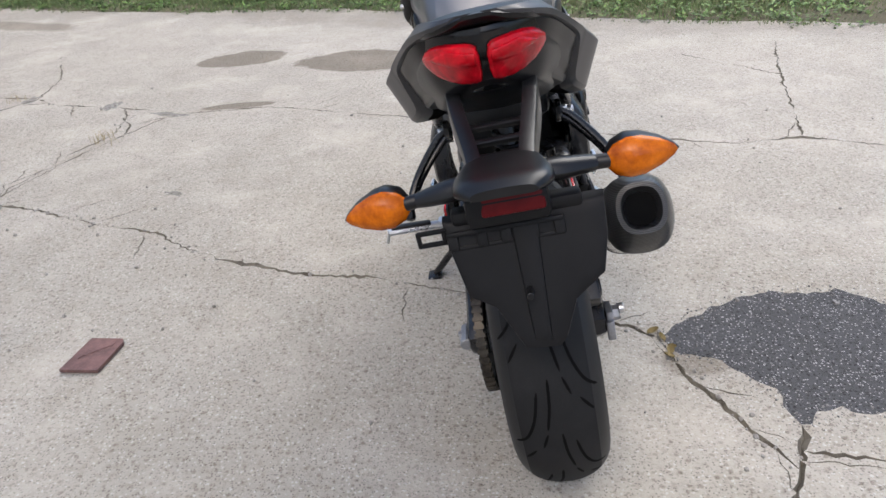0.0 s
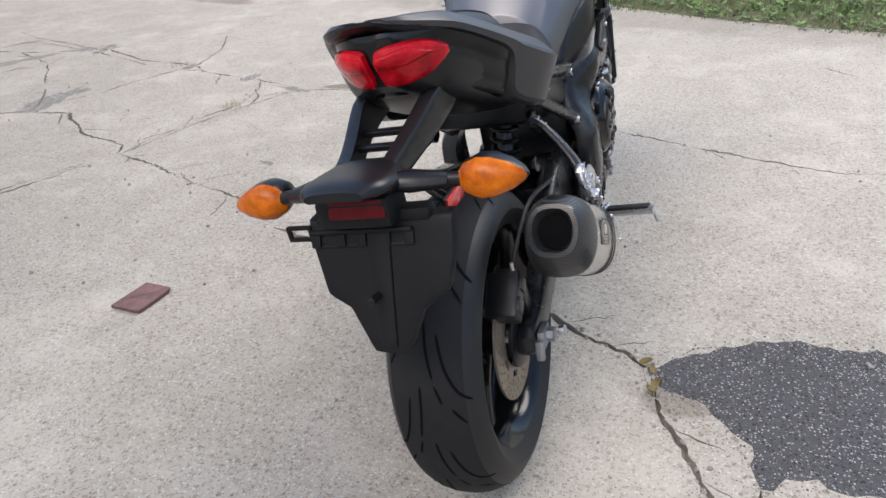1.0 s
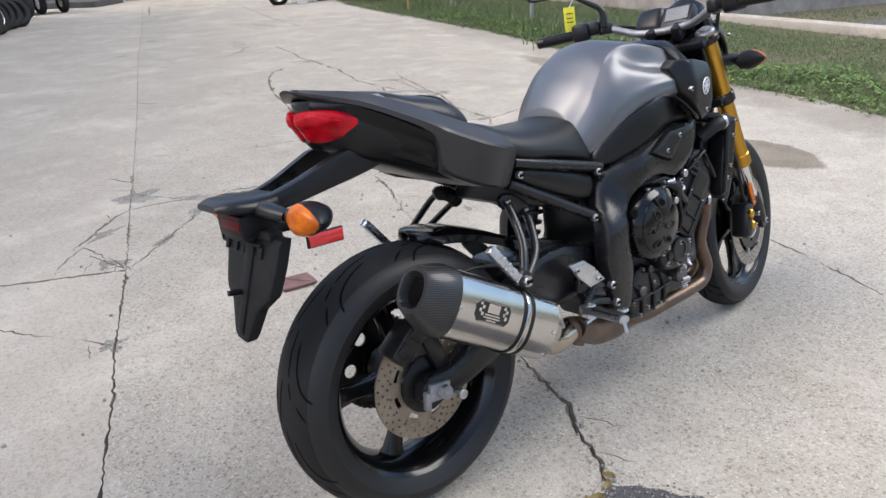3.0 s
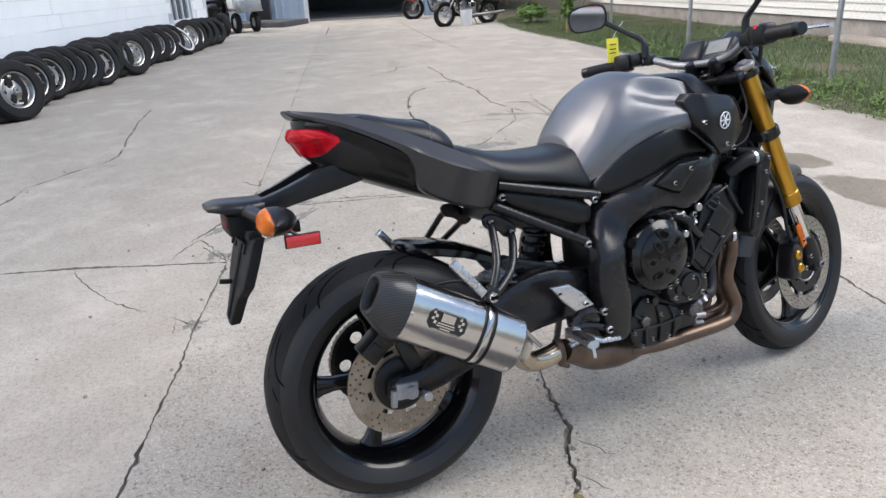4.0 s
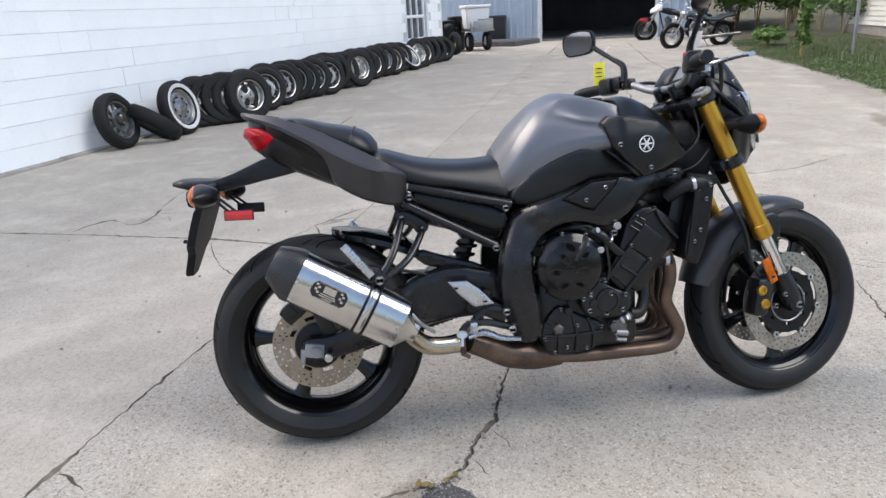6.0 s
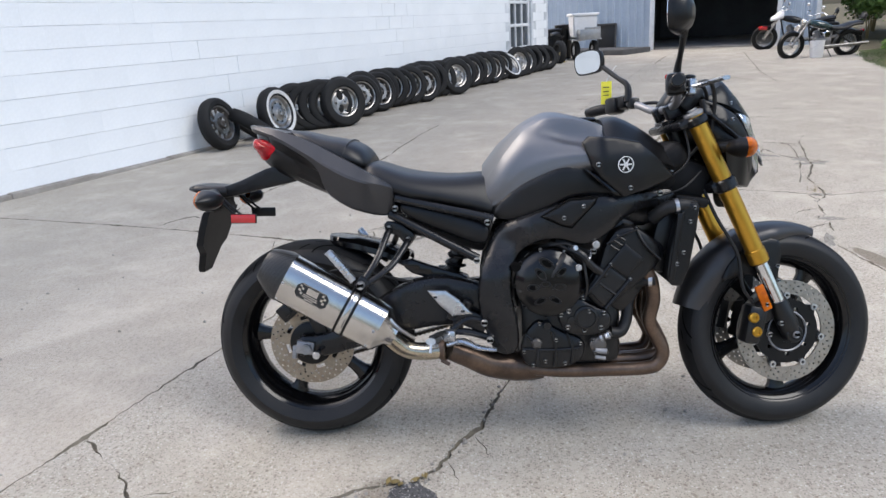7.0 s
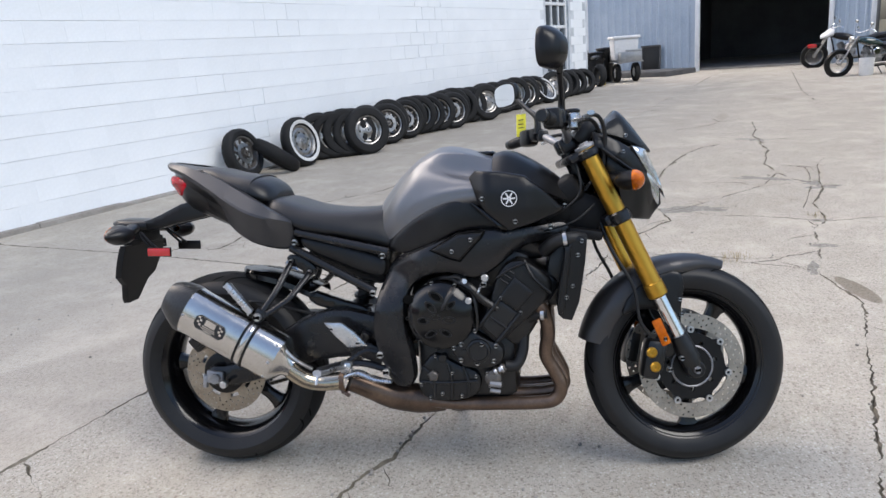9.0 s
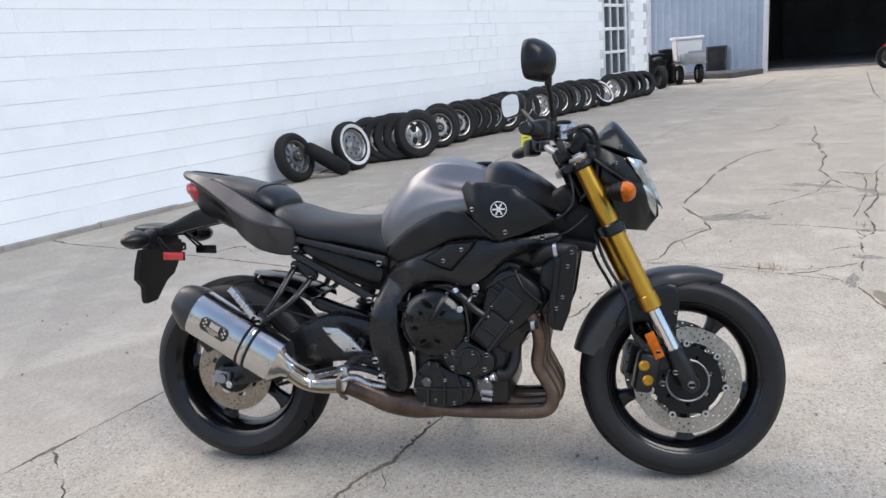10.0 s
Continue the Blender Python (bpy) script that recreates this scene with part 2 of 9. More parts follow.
SMOKED = surface("smoked_screen", (0.012, 0.013, 0.013), (0.016, 0.017, 0.017), 4, 0.24, 0.04, bump=0.0, spec=0.22)
PANE = surface("dark_window_pane", (0.05, 0.06, 0.07), (0.09, 0.10, 0.11), 2, 0.12, 0.06, bump=0.02)
RUST = surface("rusty_plate", (0.095, 0.052, 0.048), (0.21, 0.115, 0.102), 22, 0.85, 0.08, fine=200, bump=0.6, dist=0.002)
YELLOW = surface("yellow_tag", (0.72, 0.66, 0.02), (0.82, 0.76, 0.05), 20, 0.6, 0.1, bump=0.0)
YELLOW_DULL = surface("faded_yellow_paint", (0.22, 0.17, 0.05), (0.34, 0.27, 0.10), 10, 0.6, 0.1)
HEADLAMP = surface("headlamp_reflector", (0.34, 0.35, 0.36), (0.82, 0.84, 0.86), 24, 0.18, 0.06, metal=0.75, fine=60, bump=0.3, dist=0.002, coat=1.0)
PAD = surface("dark_stained_concrete", (0.05, 0.05, 0.053), (0.10, 0.10, 0.10), 2.0, 0.9, 0.05, fine=50, bump=0.5, dist=0.005)
WHITE = surface("white_paint", (0.72, 0.72, 0.72), (0.82, 0.82, 0.82), 12, 0.45, 0.1, bump=0.02)
WHITEWALL = surface("whitewall_band", (0.50, 0.50, 0.49), (0.68, 0.68, 0.67), 14, 0.7, 0.1, bump=0.2)
RED_PAINT = surface("red_paint", (0.42, 0.02, 0.02), (0.55, 0.03, 0.03), 8, 0.25, 0.08, coat=0.4)
GREEN_PAINT = surface("dark_green_paint", (0.007, 0.026, 0.025), (0.012, 0.038, 0.036), 5, 0.2, 0.06, coat=0.5)
INK = surface("black_print", (0.008, 0.008, 0.008), (0.013, 0.013, 0.013), 20, 0.5, 0.1, bump=0.0)
GREY_PLASTIC = surface("grey_plastic", (0.16, 0.17, 0.17), (0.24, 0.25, 0.25), 8, 0.6, 0.1)


def woven(name):
    """Carbon fibre: a fine diagonal weave under a clear coat."""
    m, nt, b = blank(name)
    vec = coords(nt)
    mp = nt.nodes.new("ShaderNodeMapping")
    mp.inputs["Rotation"].default_value = (0, radians(75), 0)
    nt.links.new(vec, mp.inputs["Vector"])
    w = node(nt, "ShaderNodeTexWave", Scale=95.0, Distortion=0.4)
    w.bands_direction = "X"
    nt.links.new(mp.outputs["Vector"], w.inputs["Vector"])
    nt.links.new(ramp(nt, w.outputs["Fac"], ((0.35, grey(0.004)), (0.65, grey(0.045)))), b.inputs["Base Color"])
    b.inputs["Roughness"].default_value = 0.35
    b.inputs["Coat Weight"].default_value = 0.2
    b.inputs["Specular IOR Level"].default_value = 0.3
    bumped(nt, b, w.outputs["Fac"], 0.25, 0.0006)
    return m


CARBON = woven("carbon_fibre")


def leafy(name, stops):
    m, nt, b = blank(name)
    g = nt.nodes.new("ShaderNodeNewGeometry")
    patch = noise_of(nt, coords(nt), 0.9, 4)
    col = ramp(nt, g.outputs["Random Per Island"], stops)
    col = mixed(nt, ramp(nt, patch, ((0.35, grey(0.0)), (0.7, grey(0.55)))), col, tuple(0.5 * (a + b) for a, b in zip(stops[0][1], stops[-1][1])))
    nt.links.new(col, b.inputs["Base Color"])
    b.inputs["Roughness"].default_value = 0.6
    b.inputs["Specular IOR Level"].default_value = 0.25
    return m


GRASS = leafy("grass_blades", ((0.0, (0.072, 0.125, 0.042)), (0.55, (0.115, 0.175, 0.066)), (0.85, (0.155, 0.195, 0.088)), (1.0, (0.24, 0.215, 0.125))))
LEAF = leafy("leaves", ((0.0, (0.05, 0.10, 0.02)), (0.6, (0.10, 0.18, 0.04)), (1.0, (0.17, 0.25, 0.07))))
DRY = leafy("dry_weed", ((0.0, (0.20, 0.15, 0.06)), (1.0, (0.32, 0.26, 0.13))))

# ---- mesh tools ----
from mathutils.geometry import delaunay_2d_cdt


def finish(bm, sharp=34):
    bmesh.ops.recalc_face_normals(bm, faces=bm.faces)
    for f in bm.faces:
        f.smooth = True
    for e in bm.edges:
        if len(e.link_faces) == 2 and e.calc_face_angle(0) > radians(sharp):
            e.smooth = False
    return bm


def mesh_of(name, bm, *mats, sharp=34, recalc=True):
    if recalc:
        finish(bm, sharp)
    me = bpy.data.meshes.new(name)
    bm.to_mesh(me)
    bm.free()
    for m in mats:
        me.materials.append(m)
    return me


def part(name, bm, material, parent, label="", sharp=34):
    """Links a bmesh as one mesh object under a thing or a part."""
    sockets = any(f.material_index == 1 for f in bm.faces)
    ob = new(name, mesh_of(name, bm, material, GROOVE_SHADE, sharp=sharp) if sockets else mesh_of(name, bm, material, sharp=sharp))
    ob.parent = parent
    return tagged(ob, label)


def thing(name, m, label, category, group="", kind=""):
    ob = new(name)
    ob.empty_display_size = 0.1
    ob.matrix_world = m
    return tagged(ob, label, category, group, kind)


def solid(name, bm, material, label="", category="", kind="", group="", sharp=34):
    ob = new(name, mesh_of(name, bm, material, sharp=sharp))
    return tagged(ob, label, category, group, kind)


def joined(*bms):
    """One bmesh out of several."""
    out = bmesh.new()
    for b in bms:
        me = bpy.data.meshes.new("tmp")
        b.to_mesh(me)
        b.free()
        out.from_mesh(me)
        bpy.data.meshes.remove(me)
    return out


def moved(bm, m):
    bmesh.ops.transform(bm, matrix=m, verts=bm.verts)
    return bm


def mirrored(bm):
    """The same shape on the other side of the plane y = 0."""
    for v in bm.verts:
        v.co.y = -v.co.y
    bmesh.ops.reverse_faces(bm, faces=bm.faces)
    return bm


def smooth_line(pts, n=5, closed=False):
    """Catmull-Rom through the points."""
    p = [np.array(q, float) for q in pts]
    if len(p) < 3 and not closed:
        return [p[0] + (p[-1] - p[0]) * k / n for k in range(n + 1)]
    out, count = [], len(p)
    for i in range(count if closed else count - 1):
        if closed:
            a, b, c, d = p[i - 1], p[i], p[(i + 1) % count], p[(i + 2) % count]
        else:
            a, b, c, d = p[max(i - 1, 0)], p[i], p[i + 1], p[min(i + 2, count - 1)]
        for k in range(n):
            t = k / n
            out.append(0.5 * (2 * b + (c - a) * t + (2 * a - 5 * b + 4 * c - d) * t * t + (3 * b - a - 3 * c + d) * t ** 3))
    if not closed:
        out.append(p[-1])
    return out


def chaikin(poly, times=2):
    p = [np.array(q, float) for q in poly]
    for _ in range(times):
        q = []
        for i in range(len(p)):
            a, b = p[i], p[(i + 1) % len(p)]
            q += [a * 0.75 + b * 0.25, a * 0.25 + b * 0.75]
        p = q
    return p


def rings(bm, loops, cap=True, closed=True):
    """Skins a row of loops of equal length."""
    vs = [[bm.verts.new(p) for p in loop] for loop in loops]
    n = len(vs[0])
    for a, b in zip(vs, vs[1:]):
        for i in range(n if closed else n - 1):
            j = (i + 1) % n
            try:
                bm.faces.new((a[i], a[j], b[j], b[i]))
            except ValueError:
                pass
    if cap:
        bm.faces.new(vs[0][::-1])
        bm.faces.new(vs[-1])
    return bm


def tube(pts, r, n=10, smooth=4, cap=True, flat=1.0):
    """A bent round bar; r may be a list, one radius a point. flat squeezes it along its second axis."""
    line = smooth_line(pts, smooth) if smooth > 1 else [np.array(p, float) for p in pts]
    rad = [r] * len(line) if isinstance(r, (int, float)) else list(np.interp(np.linspace(0, 1, len(line)), np.linspace(0, 1, len(r)), r))
    bm = bmesh.new()
    loops, up = [], None
    for i, p in enumerate(line):
        d = Vector(line[min(i + 1, len(line) - 1)] - line[max(i - 1, 0)]).normalized()
        if up is None:
            up = Vector((0, 0, 1)) if abs(d.z) < 0.9 else Vector((1, 0, 0))
        side = d.cross(up).normalized()
        up = side.cross(d).normalized()
        loops.append([Vector(p) + (side * math.cos(a) + up * math.sin(a) * flat) * rad[i] for a in (2 * math.pi * k / n for k in range(n))])
    return rings(bm, loops, cap)


def rod(a, b, r, n=12, edge=0.0):
    """A straight round bar from a to b with chamfered ends."""
    a, b = np.array(a, float), np.array(b, float)
    d = (b - a) / np.linalg.norm(b - a)
    e = edge or r * 0.15
    return tube([a, a + d * e, b - d * e, b], [r - e, r, r, r - e], n, 1)


def lathe(profile, n=48, centre=(0, 0, 0), axis="y", cap=False, closed=False):
    """Turns a profile of (radius, offset along the axis)."""
    bm = bmesh.new()
    loops = []
    for k in range(n):
        a = 2 * math.pi * k / n
        loop = []
        for r, o in profile:
            c, s = r * math.cos(a), r * math.sin(a)
            p = {"y": (c, o, s), "x": (o, c, s), "z": (c, s, o)}[axis]
            loop.append(Vector(p) + Vector(centre))
        loops.append(loop)
    vs = [[bm.verts.new(p) for p in loop] for loop in loops]
    m = len(profile)
    for k in range(n):
        a, b = vs[k], vs[(k + 1) % n]
        for i in range(m if closed else m - 1):
            j = (i + 1) % m
            bm.faces.new((a[i], a[j], b[j], b[i]))
    if cap:
        bm.faces.new([v[0] for v in vs])
        bm.faces.new([v[-1] for v in vs][::-1])
    bmesh.ops.remove_doubles(bm, verts=bm.verts, dist=1e-6)
    return bm


def block(centre, size, bevel=0.004, turn=(0, 0, 0), segments=2):
    bm = bmesh.new()
    bmesh.ops.create_cube(bm, size=1, matrix=Matrix.Diagonal((*size, 1)))
    if bevel:
        bmesh.ops.bevel(bm, geom=bm.edges[:], offset=min(bevel, 0.45 * min(size)), segments=segments, affect="EDGES", profile=0.5)
    return moved(bm, pose(*centre, *turn))


def inside(poly, q):
    """Which of the points q lie in the polygon."""
    poly, q = np.asarray(poly), np.asarray(q)
    hit = np.zeros(len(q), bool)
    for a, b in zip(poly, np.roll(poly, -1, 0)):
        cond = (a[1] > q[:, 1]) != (b[1] > q[:, 1])
        with np.errstate(divide="ignore", invalid="ignore"):
            hit ^= cond & (q[:, 0] < (b[0] - a[0]) * (q[:, 1] - a[1]) / (b[1] - a[1]) + a[0])
    return hit


def edge_distance(poly, q):
    poly, q = np.asarray(poly), np.asarray(q)
    best = np.full(len(q), 1e9)
    for a, b in zip(poly, np.roll(poly, -1, 0)):
        d = b - a
        t = np.clip(((q - a) @ d) / max(d @ d, 1e-12), 0, 1)
        best = np.minimum(best, np.linalg.norm(q - a - t[:, None] * d, axis=1))
    return best


def shell(poly, out, round_off=0.008, thick=0.02, step=0.012, swell=0.0, soften=2, side=-1, holes=()):
    """A moulded panel: an outline in x, z laid on the surface y = side * out(x, z), its edges rounded, its middle swelling."""
    outline = np.array(chaikin(poly, soften)) if soften else np.array(poly, float)
    keep = [outline[0]]
    for p in outline[1:]:
        if np.linalg.norm(p - keep[-1]) > step * 0.25:
            keep.append(p)
    fine = []
    for a, b in zip(keep, keep[1:] + keep[:1]):
        n = max(1, int(math.ceil(np.linalg.norm(b - a) / (step * 0.6))))
        fine += [a + (b - a) * k / n for k in range(n)]
    outline = np.array(fine)
    loops = [outline] + [np.array(h, float) for h in holes]
    lo, hi = outline.min(0), outline.max(0)
    gx, gz = np.meshgrid(np.arange(lo[0], hi[0], step), np.arange(lo[1], hi[1], step))
    q = np.stack([gx.ravel() + (np.arange(gx.shape[0]) % 2 * step / 2)[:, None].repeat(gx.shape[1], 1).ravel(), gz.ravel()], 1)
    extra = []
    for loop in loops:
        nxt, prv = np.roll(loop, -1, 0), np.roll(loop, 1, 0)
        t = nxt - prv
        nrm = np.stack([-t[:, 1], t[:, 0]], 1) / (np.linalg.norm(t, axis=1)[:, None] + 1e-9)
        for off in (round_off * 0.3, round_off * 0.95):
            for sgn in (1, -1):
                c = loop + nrm * off * sgn
                extra.append(c)

    def measure_edge(p):
        d = edge_distance(outline, p)
        for h in loops[1:]:
            d = np.minimum(d, edge_distance(h, p))
        return d

    def within(p):
        ok = inside(outline, p)
        for h in loops[1:]:
            ok &= ~inside(h, p)
        return ok
    ring_pts = np.concatenate(extra)
    d_ring = measure_edge(ring_pts)
    near = np.concatenate([np.full(len(l) * 2, o) for l in loops for o in (round_off * 0.3, round_off * 0.95)])
    ring_pts = ring_pts[within(ring_pts) & (d_ring > near * 0.9)]
    q = q[within(q)]
    q = q[measure_edge(q) > round_off + step * 0.3] if len(q) else q
    pts = np.concatenate(loops + [ring_pts, q])
    edges, base = [], 0
    for l in loops:
        edges += [(base + i, base + (i + 1) % len(l)) for i in range(len(l))]
        base += len(l)
    v2, _, f2, _, _, _ = delaunay_2d_cdt([Vector(p) for p in pts], edges, [], 0, 1e-7)
    v2 = np.array([(p.x, p.y) for p in v2])
    tri = np.array([f for f in f2 if len(f) == 3])
    tri = tri[within(v2[tri].mean(1))]
    d = measure_edge(v2)
    k = np.clip(d / round_off, 0, 1)
    drop = round_off * (1 - np.sqrt(np.clip(1 - (1 - k) ** 2, 0, 1)))
    lift = swell * (1 - np.exp(-d / 0.03))
    w = np.array([out(x, z) for x, z in v2])
    bm = bmesh.new()
    front = [bm.verts.new((p[0], side * (a - b + c), p[1])) for p, a, b, c in zip(v2, w, drop, lift)]
    back = [bm.verts.new((p[0], side * (a - thick), p[1])) for p, a in zip(v2, w)]
    count = {}
    for a, b, c in tri:
        bm.faces.new((front[a], front[b], front[c]))
        bm.faces.new((back[c], back[b], back[a]))
        for i, j in ((a, b), (b, c), (c, a)):
            count.setdefault((min(i, j), max(i, j)), []).append((i, j))
    for v in count.values():
        if len(v) == 1:
            i, j = v[0]
            bm.faces.new((front[j], front[i], back[i], back[j]))
    loose = [v for v in bm.verts if not v.link_faces]
    bmesh.ops.delete(bm, geom=loose, context="VERTS")
    return bm


def circle(cx, cz, r, n=8, turn=0.0):
    return [(cx + r * math.cos(turn + 2 * math.pi * k / n), cz + r * math.sin(turn + 2 * math.pi * k / n)) for k in range(n)]


def plate(outer, holes, y0, y1):
    """A flat plate with real holes, from y0 to y1."""
    loops = [np.array(outer, float)] + [np.array(h, float) for h in holes]
    pts, edges, base = np.concatenate(loops), [], 0
    for l in loops:
        edges += [(base + i, base + (i + 1) % len(l)) for i in range(len(l))]
        base += len(l)
    v2, _, f2, _, _, _ = delaunay_2d_cdt([Vector(p) for p in pts], edges, [], 0, 1e-7)
    v2 = np.array([(p.x, p.y) for p in v2])
    tri = np.array(f2)
    mid = v2[tri].mean(1)
    ok = inside(loops[0], mid)
    for h in loops[1:]:
        ok &= ~inside(h, mid)
    bm = bmesh.new()
    a = [bm.verts.new((x, y0, z)) for x, z in v2]
    b = [bm.verts.new((x, y1, z)) for x, z in v2]
    count = {}
    for f in tri[ok]:
        bm.faces.new([a[i] for i in f])
        bm.faces.new([b[i] for i in f[::-1]])
        for i, j in zip(f, np.roll(f, -1)):
            count.setdefault((min(i, j), max(i, j)), []).append((i, j))
    for v in count.values():
        if len(v) == 1:
            i, j = v[0]
            bm.faces.new((a[j], a[i], b[i], b[j]))
    return bm


def hull(sections, around=4, along=5, cap=True):
    """A body symmetric about y = 0: sections of (x, half profile of (half width, z) from bottom to top), run smoothly together."""
    loops = []
    for x, half in sections:
        right = [(x, -w, z) for w, z in half]
        left = [(x, w, z) for w, z in half if w > 1e-6][::-1]
        loops.append(right + left)
    cols = [smooth_line([l[i] for l in loops], along) for i in range(len(loops[0]))]
    bm = bmesh.new()
    out = []
    for k in range(len(cols[0])):
        out.append(smooth_line([c[k] for c in cols], around, closed=True))
    return rings(bm, out, cap)


def bolt(centre, direction=(0, -1, 0), r=0.008, h=0.006):
    """A socket-head screw."""
    c, d = np.array(centre, float), np.array(direction, float)
    bm = tube([c - d * h, c, c + d * h * 0.7, c + d * h, c + d * h, c + d * h * 0.4], [r, r, r, r * 0.85, r * 0.40, r * 0.36], 10, 1)
    # the shade inside the socket is given as a near-black second material
    for f in bm.faces:
        mid = np.array(f.calc_center_median()) - c
        if np.linalg.norm(mid - d * float(mid @ d)) < r * 0.39:
            f.material_index = 1
    return bm

# ---- the yard ----
def rise(x):
    """The yard climbs gently towards the workshop."""
    s = max(0.0, -x - 1.5)
    return 0.010 * min(s * s / (s + 1.0), 24.0)


def ragged(line, step, wobble, rng):
    """A polyline cut into short uneven pieces."""
    out = []
    for a, b in zip(line, line[1:]):
        a, b = np.array(a), np.array(b)
        n = max(1, int(np.linalg.norm(b - a) / step))
        d = (b - a) / np.linalg.norm(b - a)
        for k in range(n):
            off = rng.uniform(-wobble, wobble) if k else 0
            out.append(a + (b - a) * k / n + np.array((-d[1], d[0])) * off)
    out.append(np.array(line[-1]))
    return out


# each crack: mean width, then its line
CRACKS = []


JOINTS = set()


def crack(width, *line):
    CRACKS.append((width, line))


def joint(width, *line):
    """A straight control joint."""
    JOINTS.add(len(CRACKS))
    CRACKS.append((width, line))


crack(0.02, (-1.71, 3.0), (-1.47, 2.93), (-1.24, 2.82), (-1.04, 2.74), (-0.85, 2.68), (-0.68, 2.54), (-0.5, 2.45), (-0.21, 2.34), (0.01, 2.31), (0.24, 2.225), (0.41, 2.16), (0.55, 2.13), (0.65, 2.05), (0.78, 1.995), (0.825, 1.955))
crack(0.013, (0.835, 1.93), (0.852, 1.86), (0.86, 1.8), (0.9, 1.73), (0.94, 1.65), (0.97, 1.58), (1.005, 1.52), (1.02, 1.485))
crack(0.03, (1.075, 1.6), (1.05, 1.54), (1.025, 1.48), (0.985, 1.41), (0.97, 1.28), (1.02, 1.1))
crack(0.016, (1.05, 1.535), (1.15, 1.51), (1.27, 1.5), (1.5, 1.48))
crack(0.009, (-1.73, 2.98), (-1.8, 2.91), (-1.95, 2.67), (-2.055, 2.42), (-2.12, 2.24))
crack(0.016, (-2.2, 4.37), (-2.05, 4.3), (-1.72, 4.22), (-1.2, 4.04), (-0.75, 4.07), (-0.55, 4.0), (-0.29, 3.9), (0.0, 3.8), (0.4, 3.65), (0.65, 3.56), (0.87, 3.46), (1.17, 3.34), (1.45, 3.25), (1.74, 3.28), (2.02, 3.15), (2.6, 3.0))
crack(0.013, (1.75, 3.31), (1.82, 3.57), (1.9, 3.88), (2.0, 4.25), (2.18, 4.8))
crack(0.007, (1.94, 4.17), (1.8, 4.35), (1.56, 4.63))
crack(0.008, (-1.7, 3.04), (-1.58, 3.44), (-1.42, 3.78), (-1.3, 4.02))
crack(0.008, (-2.27, 4.44), (-2.34, 4.86), (-2.65, 5.46))
crack(0.009, (-0.53, 4.03), (-0.4, 4.19), (-0.3, 4.38))
joint(0.006, (-18.0, 6.95), (-11.8, 4.93), (-8.45, 3.79), (-4.81, 2.61), (-2.64, 1.89))
joint(0.012, (-2.6, 1.87), (-1.42, 1.48))
joint(0.014, (-1.38, 1.465), (-1.13, 1.378), (-0.74, 1.235), (-0.4, 1.13), (0.0, 0.985), (0.32, 0.877), (0.65, 0.77), (0.85, 0.7), (1.6, 0.42), (3.0, -0.1))
joint(0.022, (-2.85, -2.3), (-2.66, -1.91), (-2.28, -0.7), (-2.07, -0.1), (-1.87, 0.44), (-1.73, 0.8), (-1.56, 1.13), (-1.41, 1.44))
crack(0.01, (-1.61, 3.52), (-1.5, 3.76), (-1.54, 4.02), (-1.62, 4.18))
crack(0.009, (-17.5, 9.0), (-11.65, 7.35), (-9.5, 6.88))
crack(0.01, (-10.04, 4.39), (-9.48, 4.64))
crack(0.009, (-8.55, 3.46), (-8.58, 3.9))
crack(0.016, (0.6, 0.82), (0.72, 0.95), (0.81, 1.05), (0.93, 1.14), (0.99, 1.24))
crack(0.012, (-1.43, 3.72), (-1.47, 3.9), (-1.57, 4.03))
crack(0.010, (-1.44, 3.91), (-1.31, 3.99), (-1.24, 4.03))
crack(0.008, (-1.76, 3.18), (-1.7, 3.25), (-1.62, 3.37))
crack(0.013, (-10.87, 4.46), (-10.3, 4.75))
crack(0.014, (-2.69, 3.48), (-2.47, 3.5), (-2.41, 3.43), (-2.29, 3.35), (-2.12, 3.22), (-1.79, 3.12), (-1.73, 3.01))
crack(0.014, (-7.66, 5.41), (-6.8, 5.23), (-6.36, 5.07), (-6.03, 5.06), (-5.64, 4.97), (-5.26, 4.94), (-4.94, 4.82), (-4.78, 4.79), (-4.45, 4.67), (-4.27, 4.68), (-4.0, 4.65))
crack(0.013, (-5.99, 5.05), (-5.98, 4.88), (-5.84, 4.6), (-5.68, 4.37), (-5.37, 4.15), (-4.93, 3.95), (-4.48, 3.77), (-4.08, 3.66), (-3.69, 3.52), (-3.45, 3.43), (-3.17, 3.38), (-2.95, 3.43), (-2.76, 3.48))
crack(0.009, (-4.35, 4.7), (-4.29, 4.81), (-4.25, 4.94), (-4.16, 5.03), (-4.24, 5.14))
crack(0.01, (-4.0, 4.66), (-3.69, 4.69), (-3.52, 4.76), (-3.37, 4.83), (-3.38, 4.86))
crack(0.013, (-4.62, 5.26), (-4.24, 5.07), (-3.82, 4.94), (-3.44, 4.82), (-3.24, 4.77), (-3.06, 4.68), (-2.79, 4.54), (-2.49, 4.5), (-2.3, 4.46), (-2.21, 4.4))
crack(0.008, (-2.76, 3.48), (-2.81, 3.61), (-2.91, 3.76), (-3.08, 3.94), (-3.27, 4.14), (-3.38, 4.28), (-3.53, 4.42), (-3.96, 4.63))
crack(0.01, (-2.71, 3.69), (-2.57, 3.81), (-2.51, 4.01), (-2.42, 4.23), (-2.31, 4.4), (-2.25, 4.43))
crack(0.009, (-7.87, 5.18), (-7.68, 5.38))
crack(0.009, (-7.29, 4.31), (-7.37, 4.6), (-7.58, 4.88), (-7.89, 5.03), (-8.24, 5.03))
